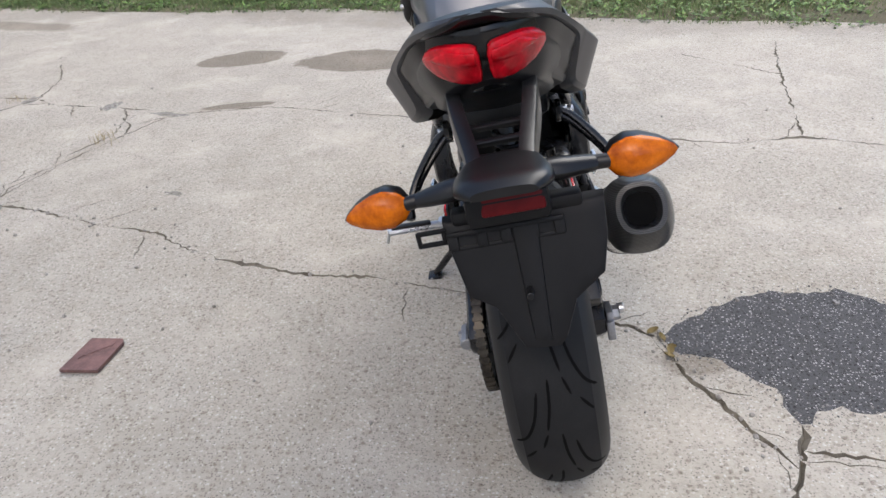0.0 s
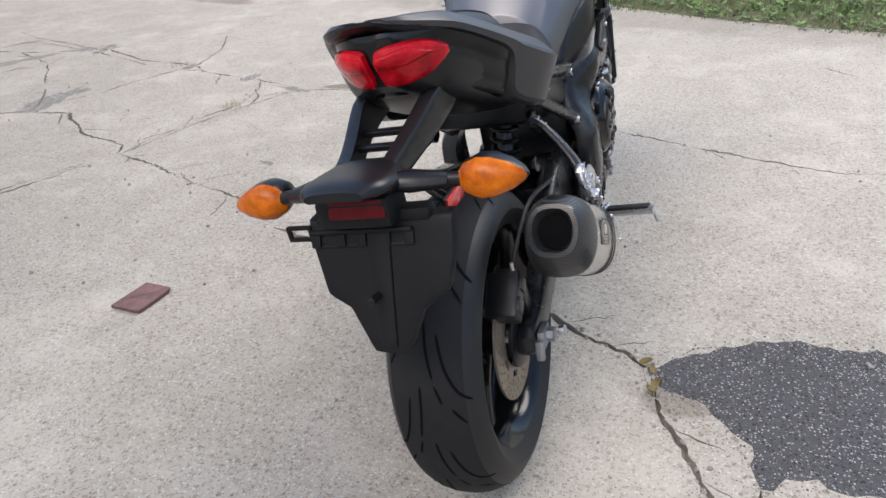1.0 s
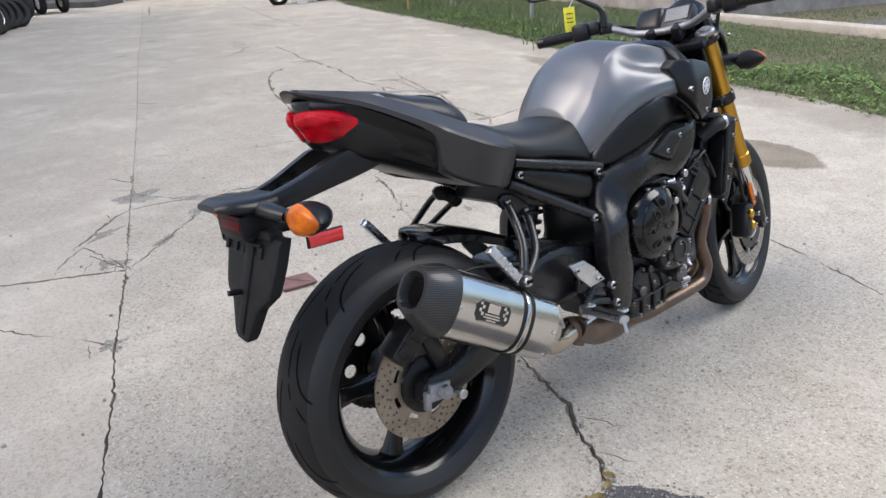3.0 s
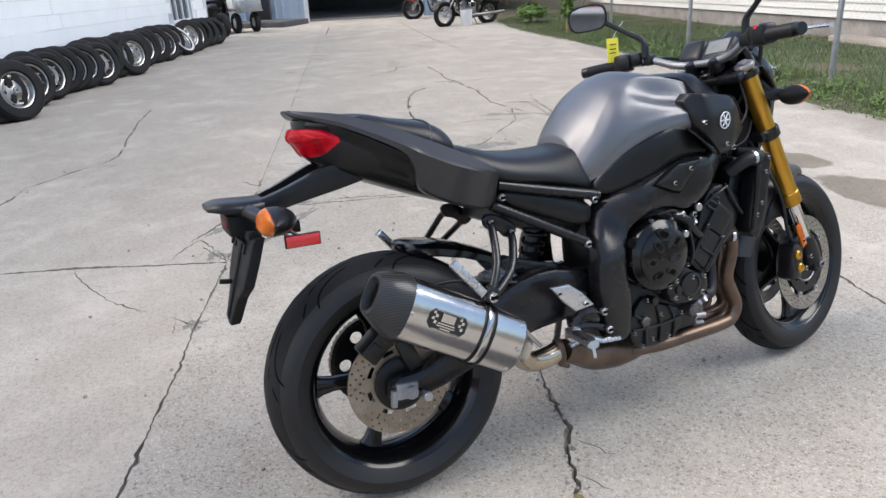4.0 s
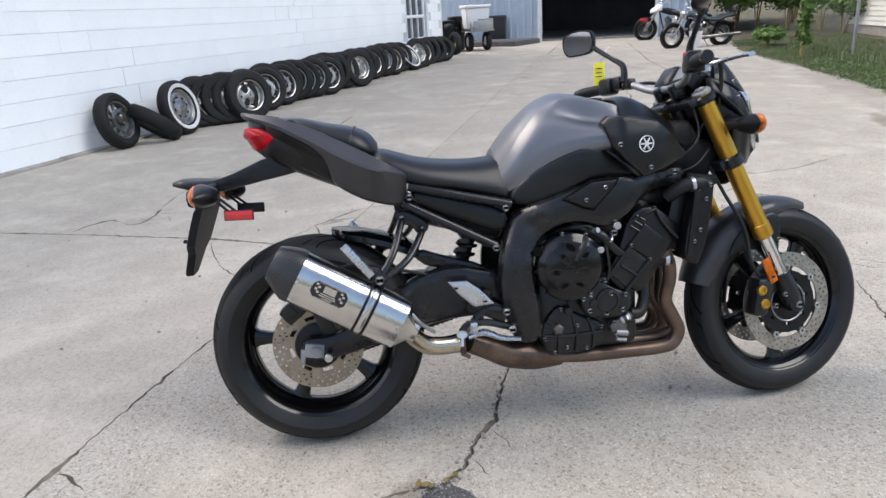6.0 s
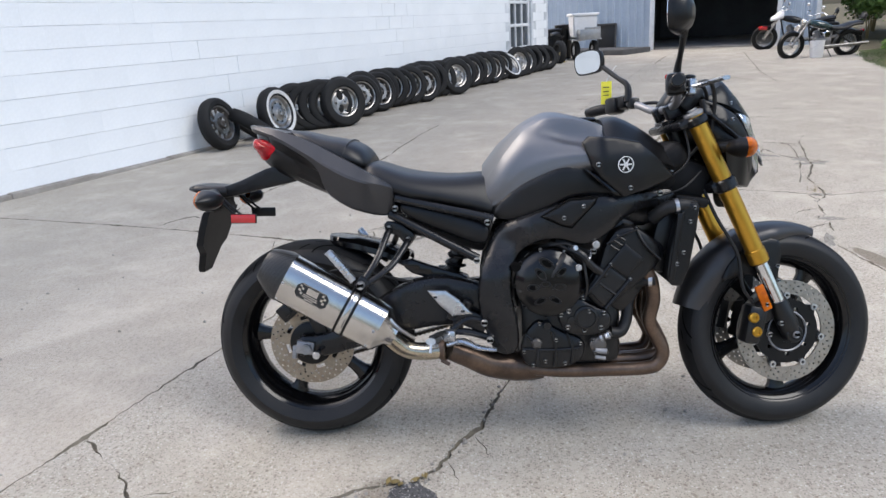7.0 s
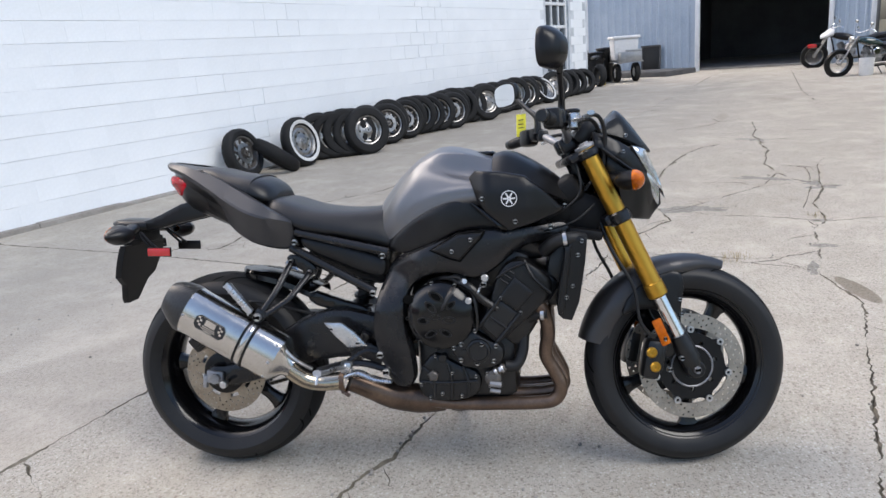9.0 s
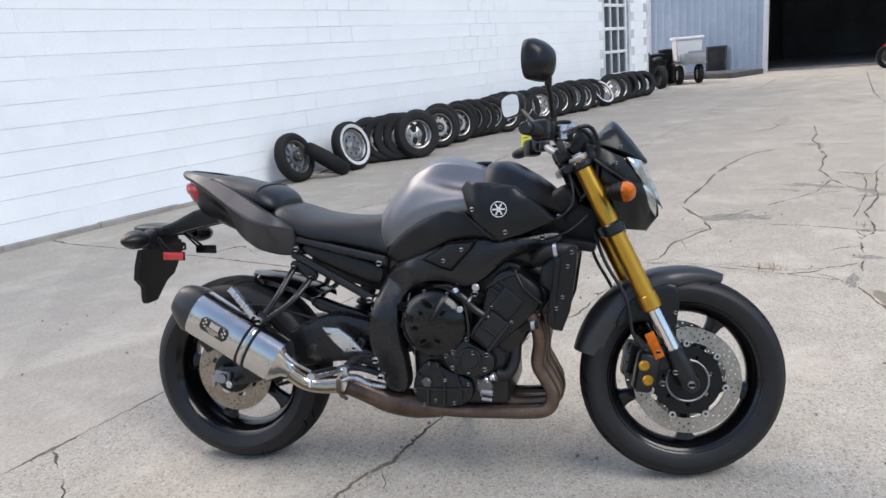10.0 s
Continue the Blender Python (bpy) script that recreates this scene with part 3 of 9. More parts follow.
crack(0.008, (-8.85, 4.81), (-8.61, 4.93))
crack(0.02, (-14.78, 6.05), (-17.33, 6.91), (-16.55, 7.69), (-15.81, 8.57))
crack(0.007, (-3.86, 3.7), (-3.84, 3.81))
crack(0.007, (-3.73, 3.97), (-3.68, 4.18), (-3.62, 4.34))
crack(0.007, (-6.63, 5.64), (-6.51, 5.87))
crack(0.007, (-5.98, 5.17), (-5.94, 5.46))
crack(0.012, (-1.82, 1.36), (-1.9, 1.44), (-2.02, 1.54), (-2.15, 1.65), (-2.2, 1.74), (-2.19, 1.86), (-2.16, 1.98), (-2.08, 2.1), (-2.06, 2.23), (-2.02, 2.33), (-1.96, 2.54), (-1.84, 2.75))
crack(0.009, (-2.49, 1.71), (-2.44, 1.85), (-2.32, 1.92), (-2.16, 2.0))
crack(0.01, (-2.02, 2.14), (-1.89, 2.02), (-1.85, 1.96), (-1.75, 1.86), (-1.64, 1.74), (-1.48, 1.58), (-1.4, 1.49))
crack(0.012, (-1.69, 1.4), (-1.55, 1.43), (-1.4, 1.48))
crack(0.007, (-5.13, 2.7), (-5.06, 2.82))
crack(0.006, (-2.85, 2.71), (-2.86, 2.96), (-2.79, 3.18))
crack(0.006, (-3.2, 2.2), (-3.06, 2.41))
crack(0.011, (-2.16, -0.2), (-2.3, -0.14), (-2.39, -0.03), (-2.34, 0.03), (-2.22, 0.14), (-2.25, 0.22), (-2.44, 0.25), (-2.71, 0.24), (-2.99, 0.27), (-3.21, 0.31), (-3.38, 0.39), (-3.64, 0.46), (-3.77, 0.6), (-3.96, 0.77), (-4.1, 0.97), (-4.29, 1.09), (-4.68, 1.16), (-4.97, 1.19), (-5.42, 1.28), (-5.82, 1.34), (-6.57, 1.53))
crack(0.006, (-2.46, 0.26), (-2.45, 0.37), (-2.43, 0.49))
crack(0.009, (-1.68, 0.79), (-1.56, 0.81), (-1.42, 0.85), (-1.21, 0.93), (-1.09, 1.0), (-0.96, 1.09), (-0.89, 1.15), (-0.75, 1.23))
crack(0.009, (-1.65, 1.26), (-1.76, 1.35), (-1.81, 1.4), (-1.64, 1.44), (-1.36, 1.5))
crack(0.007, (-2.42, 1.67), (-2.43, 1.83), (-2.6, 1.88), (-2.84, 1.94))
crack(0.007, (-4.37, 4.8), (-4.18, 4.95), (-3.8, 4.86), (-3.43, 4.75), (-3.11, 4.62), (-2.67, 4.44))
crack(0.006, (-3.4, 4.72), (-3.41, 4.88), (-3.27, 4.94))
crack(0.006, (-1.98, 2.6), (-1.91, 2.7), (-1.85, 2.78), (-1.72, 2.96), (-1.69, 3.18), (-1.64, 3.34))
# shallow worn spots where the surface has flaked off: x, y, half length, half width, turn
SPALLS = ((-2.77, 3.6, 0.2, 0.07, 80),
          (-3.8, 4.47, 0.3, 0.1, 60),
          (-3.33, 4.8, 0.1, 0.16, 0),
          (-6.01, 5.02, 0.16, 0.1, 0),
          (-2.34, 1.82, 0.13, 0.06, 60),
          (-2.80, 3.76, 0.26, 0.10, 80),
          (-1.95, 2.03, 0.16, 0.045, 135),
          (-1.62, 1.72, 0.11, 0.030, 135),
          (-0.76, 1.23, 0.05, 0.05, 0),
          (-1.51, 1.47, 0.04, 0.09, -30),
          (-2.43, 1.84, 0.08, 0.16, 20),
          (-2.15, 2.08, 0.16, 0.04, 60),
          (-1.92, 1.53, 0.05, 0.12, 30),
          (-1.52, 1.42, 0.08, 0.03, -20),
          (-2.79, 3.6, 0.2, 0.1, 60),
          (-2.32, 4.43, 0.05, 0.09, 0),
          (-3.51, 4.78, 0.14, 0.08, 30),
          (-1.72, 4.24, 0.05, 0.1, 0),
          (-1.31, 4.04, 0.12, 0.03, -20),
          (-0.91, 3.02, 0.06, 0.02, -20),
          (-6.07, 4.97, 0.22, 0.09, 60))
PATCH = ((0.835, 1.945), (0.89, 2.0), (0.99, 2.06), (1.09, 2.115), (1.2, 2.145), (1.29, 2.12), (1.38, 2.145), (1.47, 2.06), (1.62, 2.05), (1.8, 1.93), (1.84, 1.76), (1.68, 1.62), (1.45, 1.62), (1.277, 1.644), (1.227, 1.637), (1.189, 1.666), (1.125, 1.65), (1.10, 1.61), (1.075, 1.61), (1.057, 1.672), (1.065, 1.73), (1.01, 1.784), (0.947, 1.853), (0.871, 1.868))
GRASS_EDGE = ((60, -16), (14, 1.2), (4, 4.65), (2.92, 5.03), (2.1, 5.31), (1.4, 5.6), (0.41, 6.1), (-1.0, 6.6), (-2.66, 6.95), (-3.93, 7.4), (-6.0, 8.1), (-7.9, 8.62), (-10.8, 9.3), (-13.1, 9.95), (-15.2, 10.9), (-17.0, 11.5), (-18.6, 11.75), (-30.0, 15.5), (-120.0, 45.0), (-2400.0, 400.0))


def build_ground():
    rng = random.Random(4)
    pts, heights, edges, loose = [], [], [], []

    def chain(line, z, close=False):
        start = len(pts)
        for p in line:
            pts.append((p[0], p[1]))
            heights.append(z)
        edges.extend((start + i, start + i + 1) for i in range(len(line) - 1))
        if close:
            edges.append((start + len(line) - 1, start))
    crack_lines = []
    lines = list(CRACKS)
    for n, (width, line) in enumerate(CRACKS):
        if n in JOINTS:
            continue
        # hairline branches that leave the crack at an angle
        for a, b in zip(line, line[1:]):
            if rng.random() < 0.45 and a[0] > -9:
                f, turn = rng.uniform(0.2, 0.8), rng.choice((-1, 1)) * rng.uniform(0.5, 1.2)
                d = np.array(b) - np.array(a)
                d = d / np.linalg.norm(d)
                d = np.array((d[0] * math.cos(turn) - d[1] * math.sin(turn), d[0] * math.sin(turn) + d[1] * math.cos(turn)))
                start = np.array(a) * (1 - f) + np.array(b) * f + d * 0.02
                lines.append((0.005, (tuple(start), tuple(start + d * rng.uniform(0.06, 0.22)))))
    for n, (width, line) in enumerate(lines):
        is_joint = n in JOINTS
        width *= 0.95 if is_joint else 0.85 + 0.26 * min(4.0, max(0.0, -sum(p[0] for p in line) / len(line) - 0.6))
        mid = ragged(line, 0.020, 0.005, rng) if is_joint else ragged(line, 0.020 if line[0][0] > -4 else 0.034, 0.0075, rng)
        crack_lines.append((width, np.array(mid)))
        left, right = [], []
        for i, p in enumerate(mid):
            d = mid[min(i + 1, len(mid) - 1)] - mid[max(i - 1, 0)]
            d = d / (np.linalg.norm(d) + 1e-9)
            n = np.array((-d[1], d[0]))
            taper = min(1.0, 0.25 + 0.35 * min(i, len(mid) - 1 - i))
            # wide and hair-thin stretches follow one another
            swell = max(0.42 if is_joint else 0.06, 0.76 + 1.8 * noise.noise(Vector((p[0] * 6.0, p[1] * 6.0, 7.0))))
            chip = 1.0 if rng.random() > 0.14 else rng.uniform(1.3, 2.2)
            left.append(p + n * width * 0.5 * taper * swell * rng.uniform(0.55, 1.1) * chip)
            right.append(p - n * width * 0.5 * taper * swell * rng.uniform(0.55, 1.1))
        chain(left, 0.0)
        chain(mid, -min(0.014, width * 0.9))
        chain(right, 0.0)
    flakes = []
    for x, y, la, lb, turn in SPALLS:
        loop = []
        for k in range(26):
            a = 2 * math.pi * k / 26
            r = 0.75 + 0.9 * noise.noise(Vector((math.cos(a) * 1.6 + x * 3, math.sin(a) * 1.6 + y * 3, 2.0)))
            u, v = la * r * math.cos(a), lb * r * math.sin(a)
            c, d = math.cos(radians(turn)), math.sin(radians(turn))
            loop.append((x + u * c - v * d, y + u * d + v * c))
        loop = ragged(loop + [loop[0]], 0.02, 0.006, rng)[:-1]
        flakes.append(np.array(loop))
        chain(loop, -0.0015, True)
    patch = ragged(list(PATCH) + [PATCH[0]], 0.022, 0.009, rng)[:-1]
    chain(patch, 0.003, True)
    verge = ragged(GRASS_EDGE, 0.25, 0.06, rng)
    chain(verge, 0.0)
    for x in np.concatenate([np.arange(-30, 2, 1.0), (4, 7, 12, 20, 40)]):
        for y in (-60, -30, -15, -8, -4, -1, 2, 4, 6, 8, 10, 12, 16, 24, 40):
            pts.append((x + 0.37, y + 0.21))
            heights.append(0.0)
    for r in (90, 250, 700, 2000):
        for k in range(24):
            a = 2 * math.pi * k / 24
            pts.append((r * math.cos(a), r * math.sin(a)))
            heights.append(0.0)
    v2, _, faces, origin, _, _ = delaunay_2d_cdt([Vector(p) for p in pts], edges, [], 0, 1e-6)
    xy = np.array([(p.x, p.y) for p in v2])
    z = [min((heights[k] for k in o), default=0.0) if o else 0.0 for o in origin]
    deep = np.array([h < -0.002 for h in z])
    tri = np.array(faces)
    mid = xy[tri].mean(1)
    span = np.max([np.linalg.norm(xy[tri[:, a]] - xy[tri[:, b]], axis=1) for a, b in ((0, 1), (1, 2), (2, 0))], axis=0)
    for f in tri[deep[tri].any(1) & (span > 0.16)]:
        for k in f:
            z[k] = max(z[k], 0.0)
            deep[k] = False
    in_patch = inside(np.array(patch), mid)
    green = inside(np.array(list(GRASS_EDGE) + [(-2400.0, 2500), (2500, 2500), (2500, -16)]), mid)
    joint = lambda x: 1.476 - 0.338 * (x + 1.41)
    smooth_side = (mid[:, 1] < np.array([joint(x) for x in mid[:, 0]])) & (mid[:, 0] > -60)
    flaked = np.zeros(len(mid), bool)
    for loop in flakes:
        flaked |= inside(loop, mid)
    me = bpy.data.meshes.new("ground")
    me.from_pydata([(x, y, rise(x) + h) for (x, y), h in zip(xy, z)], [], [list(map(int, f)) for f in faces])
    for m in (CONCRETE, CRACK, ASPHALT, SOIL, SLAB, FLAKED):
        me.materials.append(m)
    idx = np.where(in_patch, 2, np.where(deep[tri].any(1), 1, np.where(green, 3, np.where(flaked, 5, np.where(smooth_side, 4, 0)))))
    me.polygons.foreach_set("material_index", idx.astype(np.int32))
    me.update()
    return tagged(new("ground", me), "cracked pale concrete yard with a dark asphalt patch and grass verge", "ground", kind="structure")


ground = build_ground()


def chip(bm, x, y, r, rng):
    """A stone chip half sunk in the surface."""
    tilt = Matrix.Translation((x, y, rise(x) + 0.003 + r * 0.2)) @ Euler([rng.uniform(0, 6.28) for _ in range(3)]).to_matrix().to_4x4()
    grown = bmesh.ops.create_icosphere(bm, subdivisions=1, radius=r, matrix=tilt @ Matrix.Diagonal((1.0, rng.uniform(0.6, 0.9), rng.uniform(0.5, 0.8), 1)))
    for v in grown["verts"]:
        v.co += Vector([rng.uniform(-0.22, 0.22) * r for _ in range(3)])


def loose_gravel():
    rng = random.Random(31)
    bm = bmesh.new()
    edge = ragged(list(PATCH) + [PATCH[0]], 0.012, 0.008, rng)
    for p in edge:
        for _ in range(2):
            chip(bm, p[0] + rng.gauss(0, 0.014), p[1] + rng.gauss(0, 0.014), rng.choice((0.0018, 0.0025, 0.003, 0.004)), rng)
    for x, y, r in ((1.09, 2.10, 0.010), (1.35, 2.07, 0.013), (1.22, 2.11, 0.006), (0.97, 2.02, 0.006), (1.27, 1.98, 0.005)):
        chip(bm, x, y, r, rng)
    return bm


solid("loose_gravel", loose_gravel(), STONE_CHIP, "loose pale and dark stone chips round the asphalt patch", "gravel", "stuff")


def fallen_leaf(m, size):
    """A curled dry leaf."""
    rows = []
    for k in range(7):
        f = k / 6
        w = size * 0.30 * math.sin(math.pi * (0.08 + 0.9 * f)) ** 0.8
        rows.append([(size * (f - 0.5), w * s0, 0.004 + size * (0.22 * abs(s0) ** 1.5 + 0.15 * f * f) + lift) for s0, lift in ((-1, 0), (-0.5, 0), (0, 0), (0.5, 0), (1, 0), (1, 0.0006), (0.5, 0.0006), (0, 0.0006), (-0.5, 0.0006), (-1, 0.0006))])
    leaf = thing("dry_leaf", m, "small curled brown dry leaf in the crack", "leaf", "dry leaves")
    part("blade", rings(bmesh.new(), rows), DRY, leaf)


for lx, ly, turn, size in ((0.822, 1.968, 20, 0.034), (0.838, 1.94, 110, 0.028), (0.848, 1.885, 70, 0.032), (0.84, 1.862, 160, 0.026), (0.858, 1.90, -30, 0.024)):
    fallen_leaf(pose(lx, ly, rise(lx), 8, -6, turn), size)

# ---- the white block building ----
WALL = Matrix.Translation((-4.1, -1.74, 0)) @ Matrix.Rotation(math.atan2(0.395, -0.9187), 4, "Z")


# along: metres from the origin towards the workshop; out: away from the yard is positive (the wall's own left)
def wall_box(a, b, z0, z1, d0, d1, bevel=0.0):
    return block(((a + b) / 2, (d0 + d1) / 2, (z0 + z1) / 2), (b - a, abs(d1 - d0), z1 - z0), bevel)


WALL_END = -5.0
wall_white = new("wall_block", mesh_of("wall_block", joined(
    wall_box(WALL_END, 11.30, -0.3, 4.6, 0.008, 0.25), wall_box(12.70, 13.95, -0.3, 4.6, 0.008, 0.25), wall_box(11.30, 12.70, 3.1, 4.6, 0.008, 0.25)), MORTAR))
wall_white.matrix_world = WALL
tagged(wall_white, "white-painted concrete block wall of the long building", "wall", kind="structure")
solid("wall_return", moved(wall_box(13.70, 13.95, -0.3, 4.6, 0.25, 7.0), WALL), BLOCK, "white painted end wall of the block building", "wall", "structure")
footing = solid("footing", moved(joined(*[wall_box(max(WALL_END, k * 0.9 - 9), k * 0.9 - 8.1, -0.2, 0.050 + 0.010 * max(0, k * 0.75 - 12.0) * 0.8 + 0.018 * ((k * 7) % 5) / 5, -0.075 - 0.02 * ((k * 3) % 4) / 4, 0.06, 0.012) for k in range(4, 23)]), WALL), FOOTING, "stained grey concrete footing along the block wall", "footing", "structure")

# ---- the metal workshop ----
SHOP = Matrix.Translation((-20.6, 7.3, 0)) @ Matrix.Rotation(math.atan2(0.919, 0.395), 4, "Z")


def corrugated(a, b, z0, z1, pitch=0.23):
    """Ribbed sheet along x, its ribs towards -y (the yard)."""
    bm = bmesh.new()
    xs, x = [], a
    while x < b - 1e-6:
        for dx, d in ((0.0, 0.0), (0.15, 0.0), (0.165, -0.025), (0.215, -0.025)):
            if x + dx < b:
                xs.append((x + dx, d))
        x += pitch
    xs.append((b, 0.0))
    front = [[bm.verts.new((px, d, z)) for px, d in xs] for z in (z0, z1)]
    rear = [[bm.verts.new((px, 0.06, z)) for px, d in xs] for z in (z0, z1)]
    for i in range(len(xs) - 1):
        bm.faces.new((front[0][i], front[0][i + 1], front[1][i + 1], front[1][i]))
        bm.faces.new((rear[0][i + 1], rear[0][i], rear[1][i], rear[1][i + 1]))
    return bm


# the yard lies to the +x side of the workshop's face: its own right is -y after the turn, so ribs face -y
solid("wall_metal", moved(joined(corrugated(-4.2, 0.0, 0.0, 5.2), corrugated(3.45, 4.55, 0.0, 5.2), corrugated(0.0, 3.45, 3.9, 5.2)), SHOP), SHEET, "pale blue ribbed sheet-metal wall of the workshop", "wall", "structure", sharp=20)
solid("trim_door_jamb", moved(joined(block((-0.05, -0.03, 1.95), (0.12, 0.14, 3.95), 0.01), block((3.50, -0.03, 1.95), (0.12, 0.14, 3.95), 0.01), block((1.72, -0.03, 3.95), (3.7, 0.14, 0.14), 0.01), block((-3.55, -0.03, 2.2), (0.12, 0.08, 4.4), 0.01), block((4.50, -0.03, 2.6), (0.12, 0.12, 5.2), 0.01)), SHOP), WHITE_TRIM, "white metal trim round the workshop doorway", "trim", "structure")
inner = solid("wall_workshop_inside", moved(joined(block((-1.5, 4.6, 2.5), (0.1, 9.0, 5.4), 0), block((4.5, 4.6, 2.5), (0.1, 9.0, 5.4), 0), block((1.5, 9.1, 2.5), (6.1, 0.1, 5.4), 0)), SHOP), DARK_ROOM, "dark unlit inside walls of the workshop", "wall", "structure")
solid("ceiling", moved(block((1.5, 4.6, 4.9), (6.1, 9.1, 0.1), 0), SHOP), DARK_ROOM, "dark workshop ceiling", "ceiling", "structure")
solid("floor_workshop", moved(block((1.5, 4.6, 0.10), (5.9, 9.0, 0.24), 0), SHOP), FOOTING, "dusty concrete workshop floor", "floor", "structure")
pad = solid("pavement", moved(block((-1.35, -1.05, 0.17), (2.5, 1.5, 0.30), 0.03, (0, 0, -20)), SHOP), PAD, "low dark concrete pad in front of the sheet-metal wall", "pavement", "structure")

# glazed overhead door in the block wall
door_glazed = new("door_1")
door_glazed.matrix_world = WALL
tagged(door_glazed, "white glazed overhead door with dark panes", "door", kind="structure")
part("door_frame", joined(wall_box(11.30, 11.38, 0.0, 3.1, 0.06, 0.14, 0.008), wall_box(12.62, 12.70, 0.0, 3.1, 0.06, 0.14, 0.008), *[wall_box(11.38, 12.62, z, z + 0.07, 0.06, 0.14, 0.008) for z in (0.1, 0.62, 1.14, 1.66, 2.18, 2.70, 3.03)], *[wall_box(x, x + 0.05, 0.1, 3.1, 0.062, 0.138, 0.006) for x in (11.76, 12.19)]), WHITE_TRIM, door_glazed)
for zr in (0.17, 0.69, 1.21, 1.73, 2.25, 2.77):
    for xa, xb in ((11.38, 11.76), (11.81, 12.19), (12.24, 12.62)):
        part("pane", wall_box(xa, xb, zr, zr + 0.45 if zr < 2.7 else 3.03, 0.10, 0.108), PANE, door_glazed)

# ---- the house behind the fence ----
HOUSE = Matrix.Translation((-9.4, 12.66, 0)) @ Matrix.Rotation(math.atan2(-0.29, 1.0), 4, "Z")
house = thing("house", HOUSE, "cream-sided house on a grey block foundation behind the fence", "house")
part("foundation", block((-0.9, 2.0, 0.0), (12.4, 4.0, 0.7), 0.01), FOOTING, house, "grey block foundation")
siding = bmesh.new()
for k in range(26):
    z = 0.35 + k * 0.115
    loop = [(-7.15, -0.045, z), (5.35, -0.045, z), (5.35, -0.03, z), (5.35, -0.022, z + 0.115), (-7.15, -0.022, z + 0.115), (-7.15, -0.03, z)]
    vs = [siding.verts.new(p) for p in (loop[0], loop[1], loop[3], loop[4])]
    siding.faces.new(vs)
    lip = [siding.verts.new(p) for p in ((-7.15, 0.0, z), (5.35, 0.0, z))]
    siding.faces.new((vs[1], vs[0], lip[0], lip[1]))
part("siding", joined(siding, block((-0.9, 2.05, 1.85), (12.5, 4.1, 3.0), 0)), SIDING, house, "cream horizontal lap siding", sharp=10)
part("roof", block((-0.9, 2.0, 3.55), (13.2, 5.0, 0.3), 0.02), GREY_PLASTIC, house)
window_h = part("window", block((-3.3, -0.05, 1.55), (0.85, 0.08, 1.25), 0.01), WHITE_TRIM, house, "white-framed window")
part("pane", block((-3.3, -0.08, 1.55), (0.65, 0.05, 1.05), 0.0), PANE, window_h)

# unseen backdrop building, added for the red, white and dark mirror reflections
front_block = thing("shop_building", pose(6.0, -15.0, 0, 0, 0, 12), "long dark backdrop building with a red and white fascia, added for reflections", "building")
part("wall", block((0, -2.0, 1.5), (26, 4.0, 3.1), 0), DARK_ROOM, front_block)
part("fascia", block((0, 0.06, 2.35), (26, 0.12, 0.55), 0.01), RED_PAINT, front_block, "red fascia board")
part("stripe", block((0, 0.08, 1.98), (26, 0.14, 0.16), 0.01), WHITE, front_block, "white stripe")
part("roof", block((0, -2.0, 3.15), (26.4, 4.6, 0.2), 0.01), GREY_PLASTIC, front_block)

# far pavement and road behind the verge
STREET = pose(-1.0, 9.13, 0, 0, 0, -14.5)
solid("road", moved(block((17, 5.2, 0.02), (38, 8.0, 0.05), 0), STREET), ASPHALT, "grey asphalt road behind the grass verge", "road", "structure")
solid("kerb", moved(block((15, 1.05, 0.045), (40, 0.30, 0.14), 0.02), STREET), SLAB, "pale concrete kerb of the road", "kerb", "structure")
solid("pavement_slab", moved(block((2.1, 1.0, 0.07), (4.2, 2.0, 0.17), 0.015), pose(0.45, 8.12, 0, 0, 0, -20)), SLAB, "raised pale concrete slab behind the grass", "pavement", "structure")

# ---- the motorcycle: x ahead, y to its left, z up, standing on its side stand ----
BIKE = pose(0.523, 1.605, 0.0, -8.4, 0, 90)
bike = thing("motorcycle", BIKE, "black and grey naked sport motorcycle leaning on its side stand", "motorcycle")
HEAD = Vector((1.128, 0, 0.933))
STEER = Matrix.Translation(HEAD) @ Matrix.Rotation(radians(10.5), 4, Vector((-0.407, 0, 0.913))) @ Matrix.Translation(-HEAD)


def both(make, name, material, parent, label="", steer=False, sharp=34):
    """A part on each side of the machine."""
    obs = []
    for flip in (False, True):
        bm = make()
        if flip:
            mirrored(bm)
        if steer:
            moved(bm, STEER)
        obs.append(part(name, bm, material, parent, label, sharp))
    return obs


def swapped(bm):
    """Turns a panel that faces sideways so that it faces backwards."""
    for v in bm.verts:
        v.co = Vector((v.co.y, v.co.x, v.co.z))
    return bm


def ease(v):
    v = min(1.0, max(0.0, v))
    return v * v * (3 - 2 * v)


# ---- wheels ----
def tyre_mesh(radius, half, bead, centre):
    prof = [(bead, -half * 0.74), (bead + 0.010, -half * 0.84)]
    n = 16
    for k in range(n + 1):
        a = radians(-82 + 164 * k / n)
        prof.append((radius - half * 0.74 * (1 - math.cos(a)) ** 1.05, half * math.sin(a) / math.sin(radians(82))))
    prof += [(bead + 0.010, half * 0.84), (bead, half * 0.74), (bead - 0.004, half * 0.6), (bead - 0.004, -half * 0.6)]
    return lathe(prof, 96, centre, closed=True)


def crown(radius, half, y):
    s = max(-1.0, min(1.0, y * math.sin(radians(82)) / half))
    return radius - half * 0.74 * (1 - math.sqrt(1 - s * s)) ** 1.05


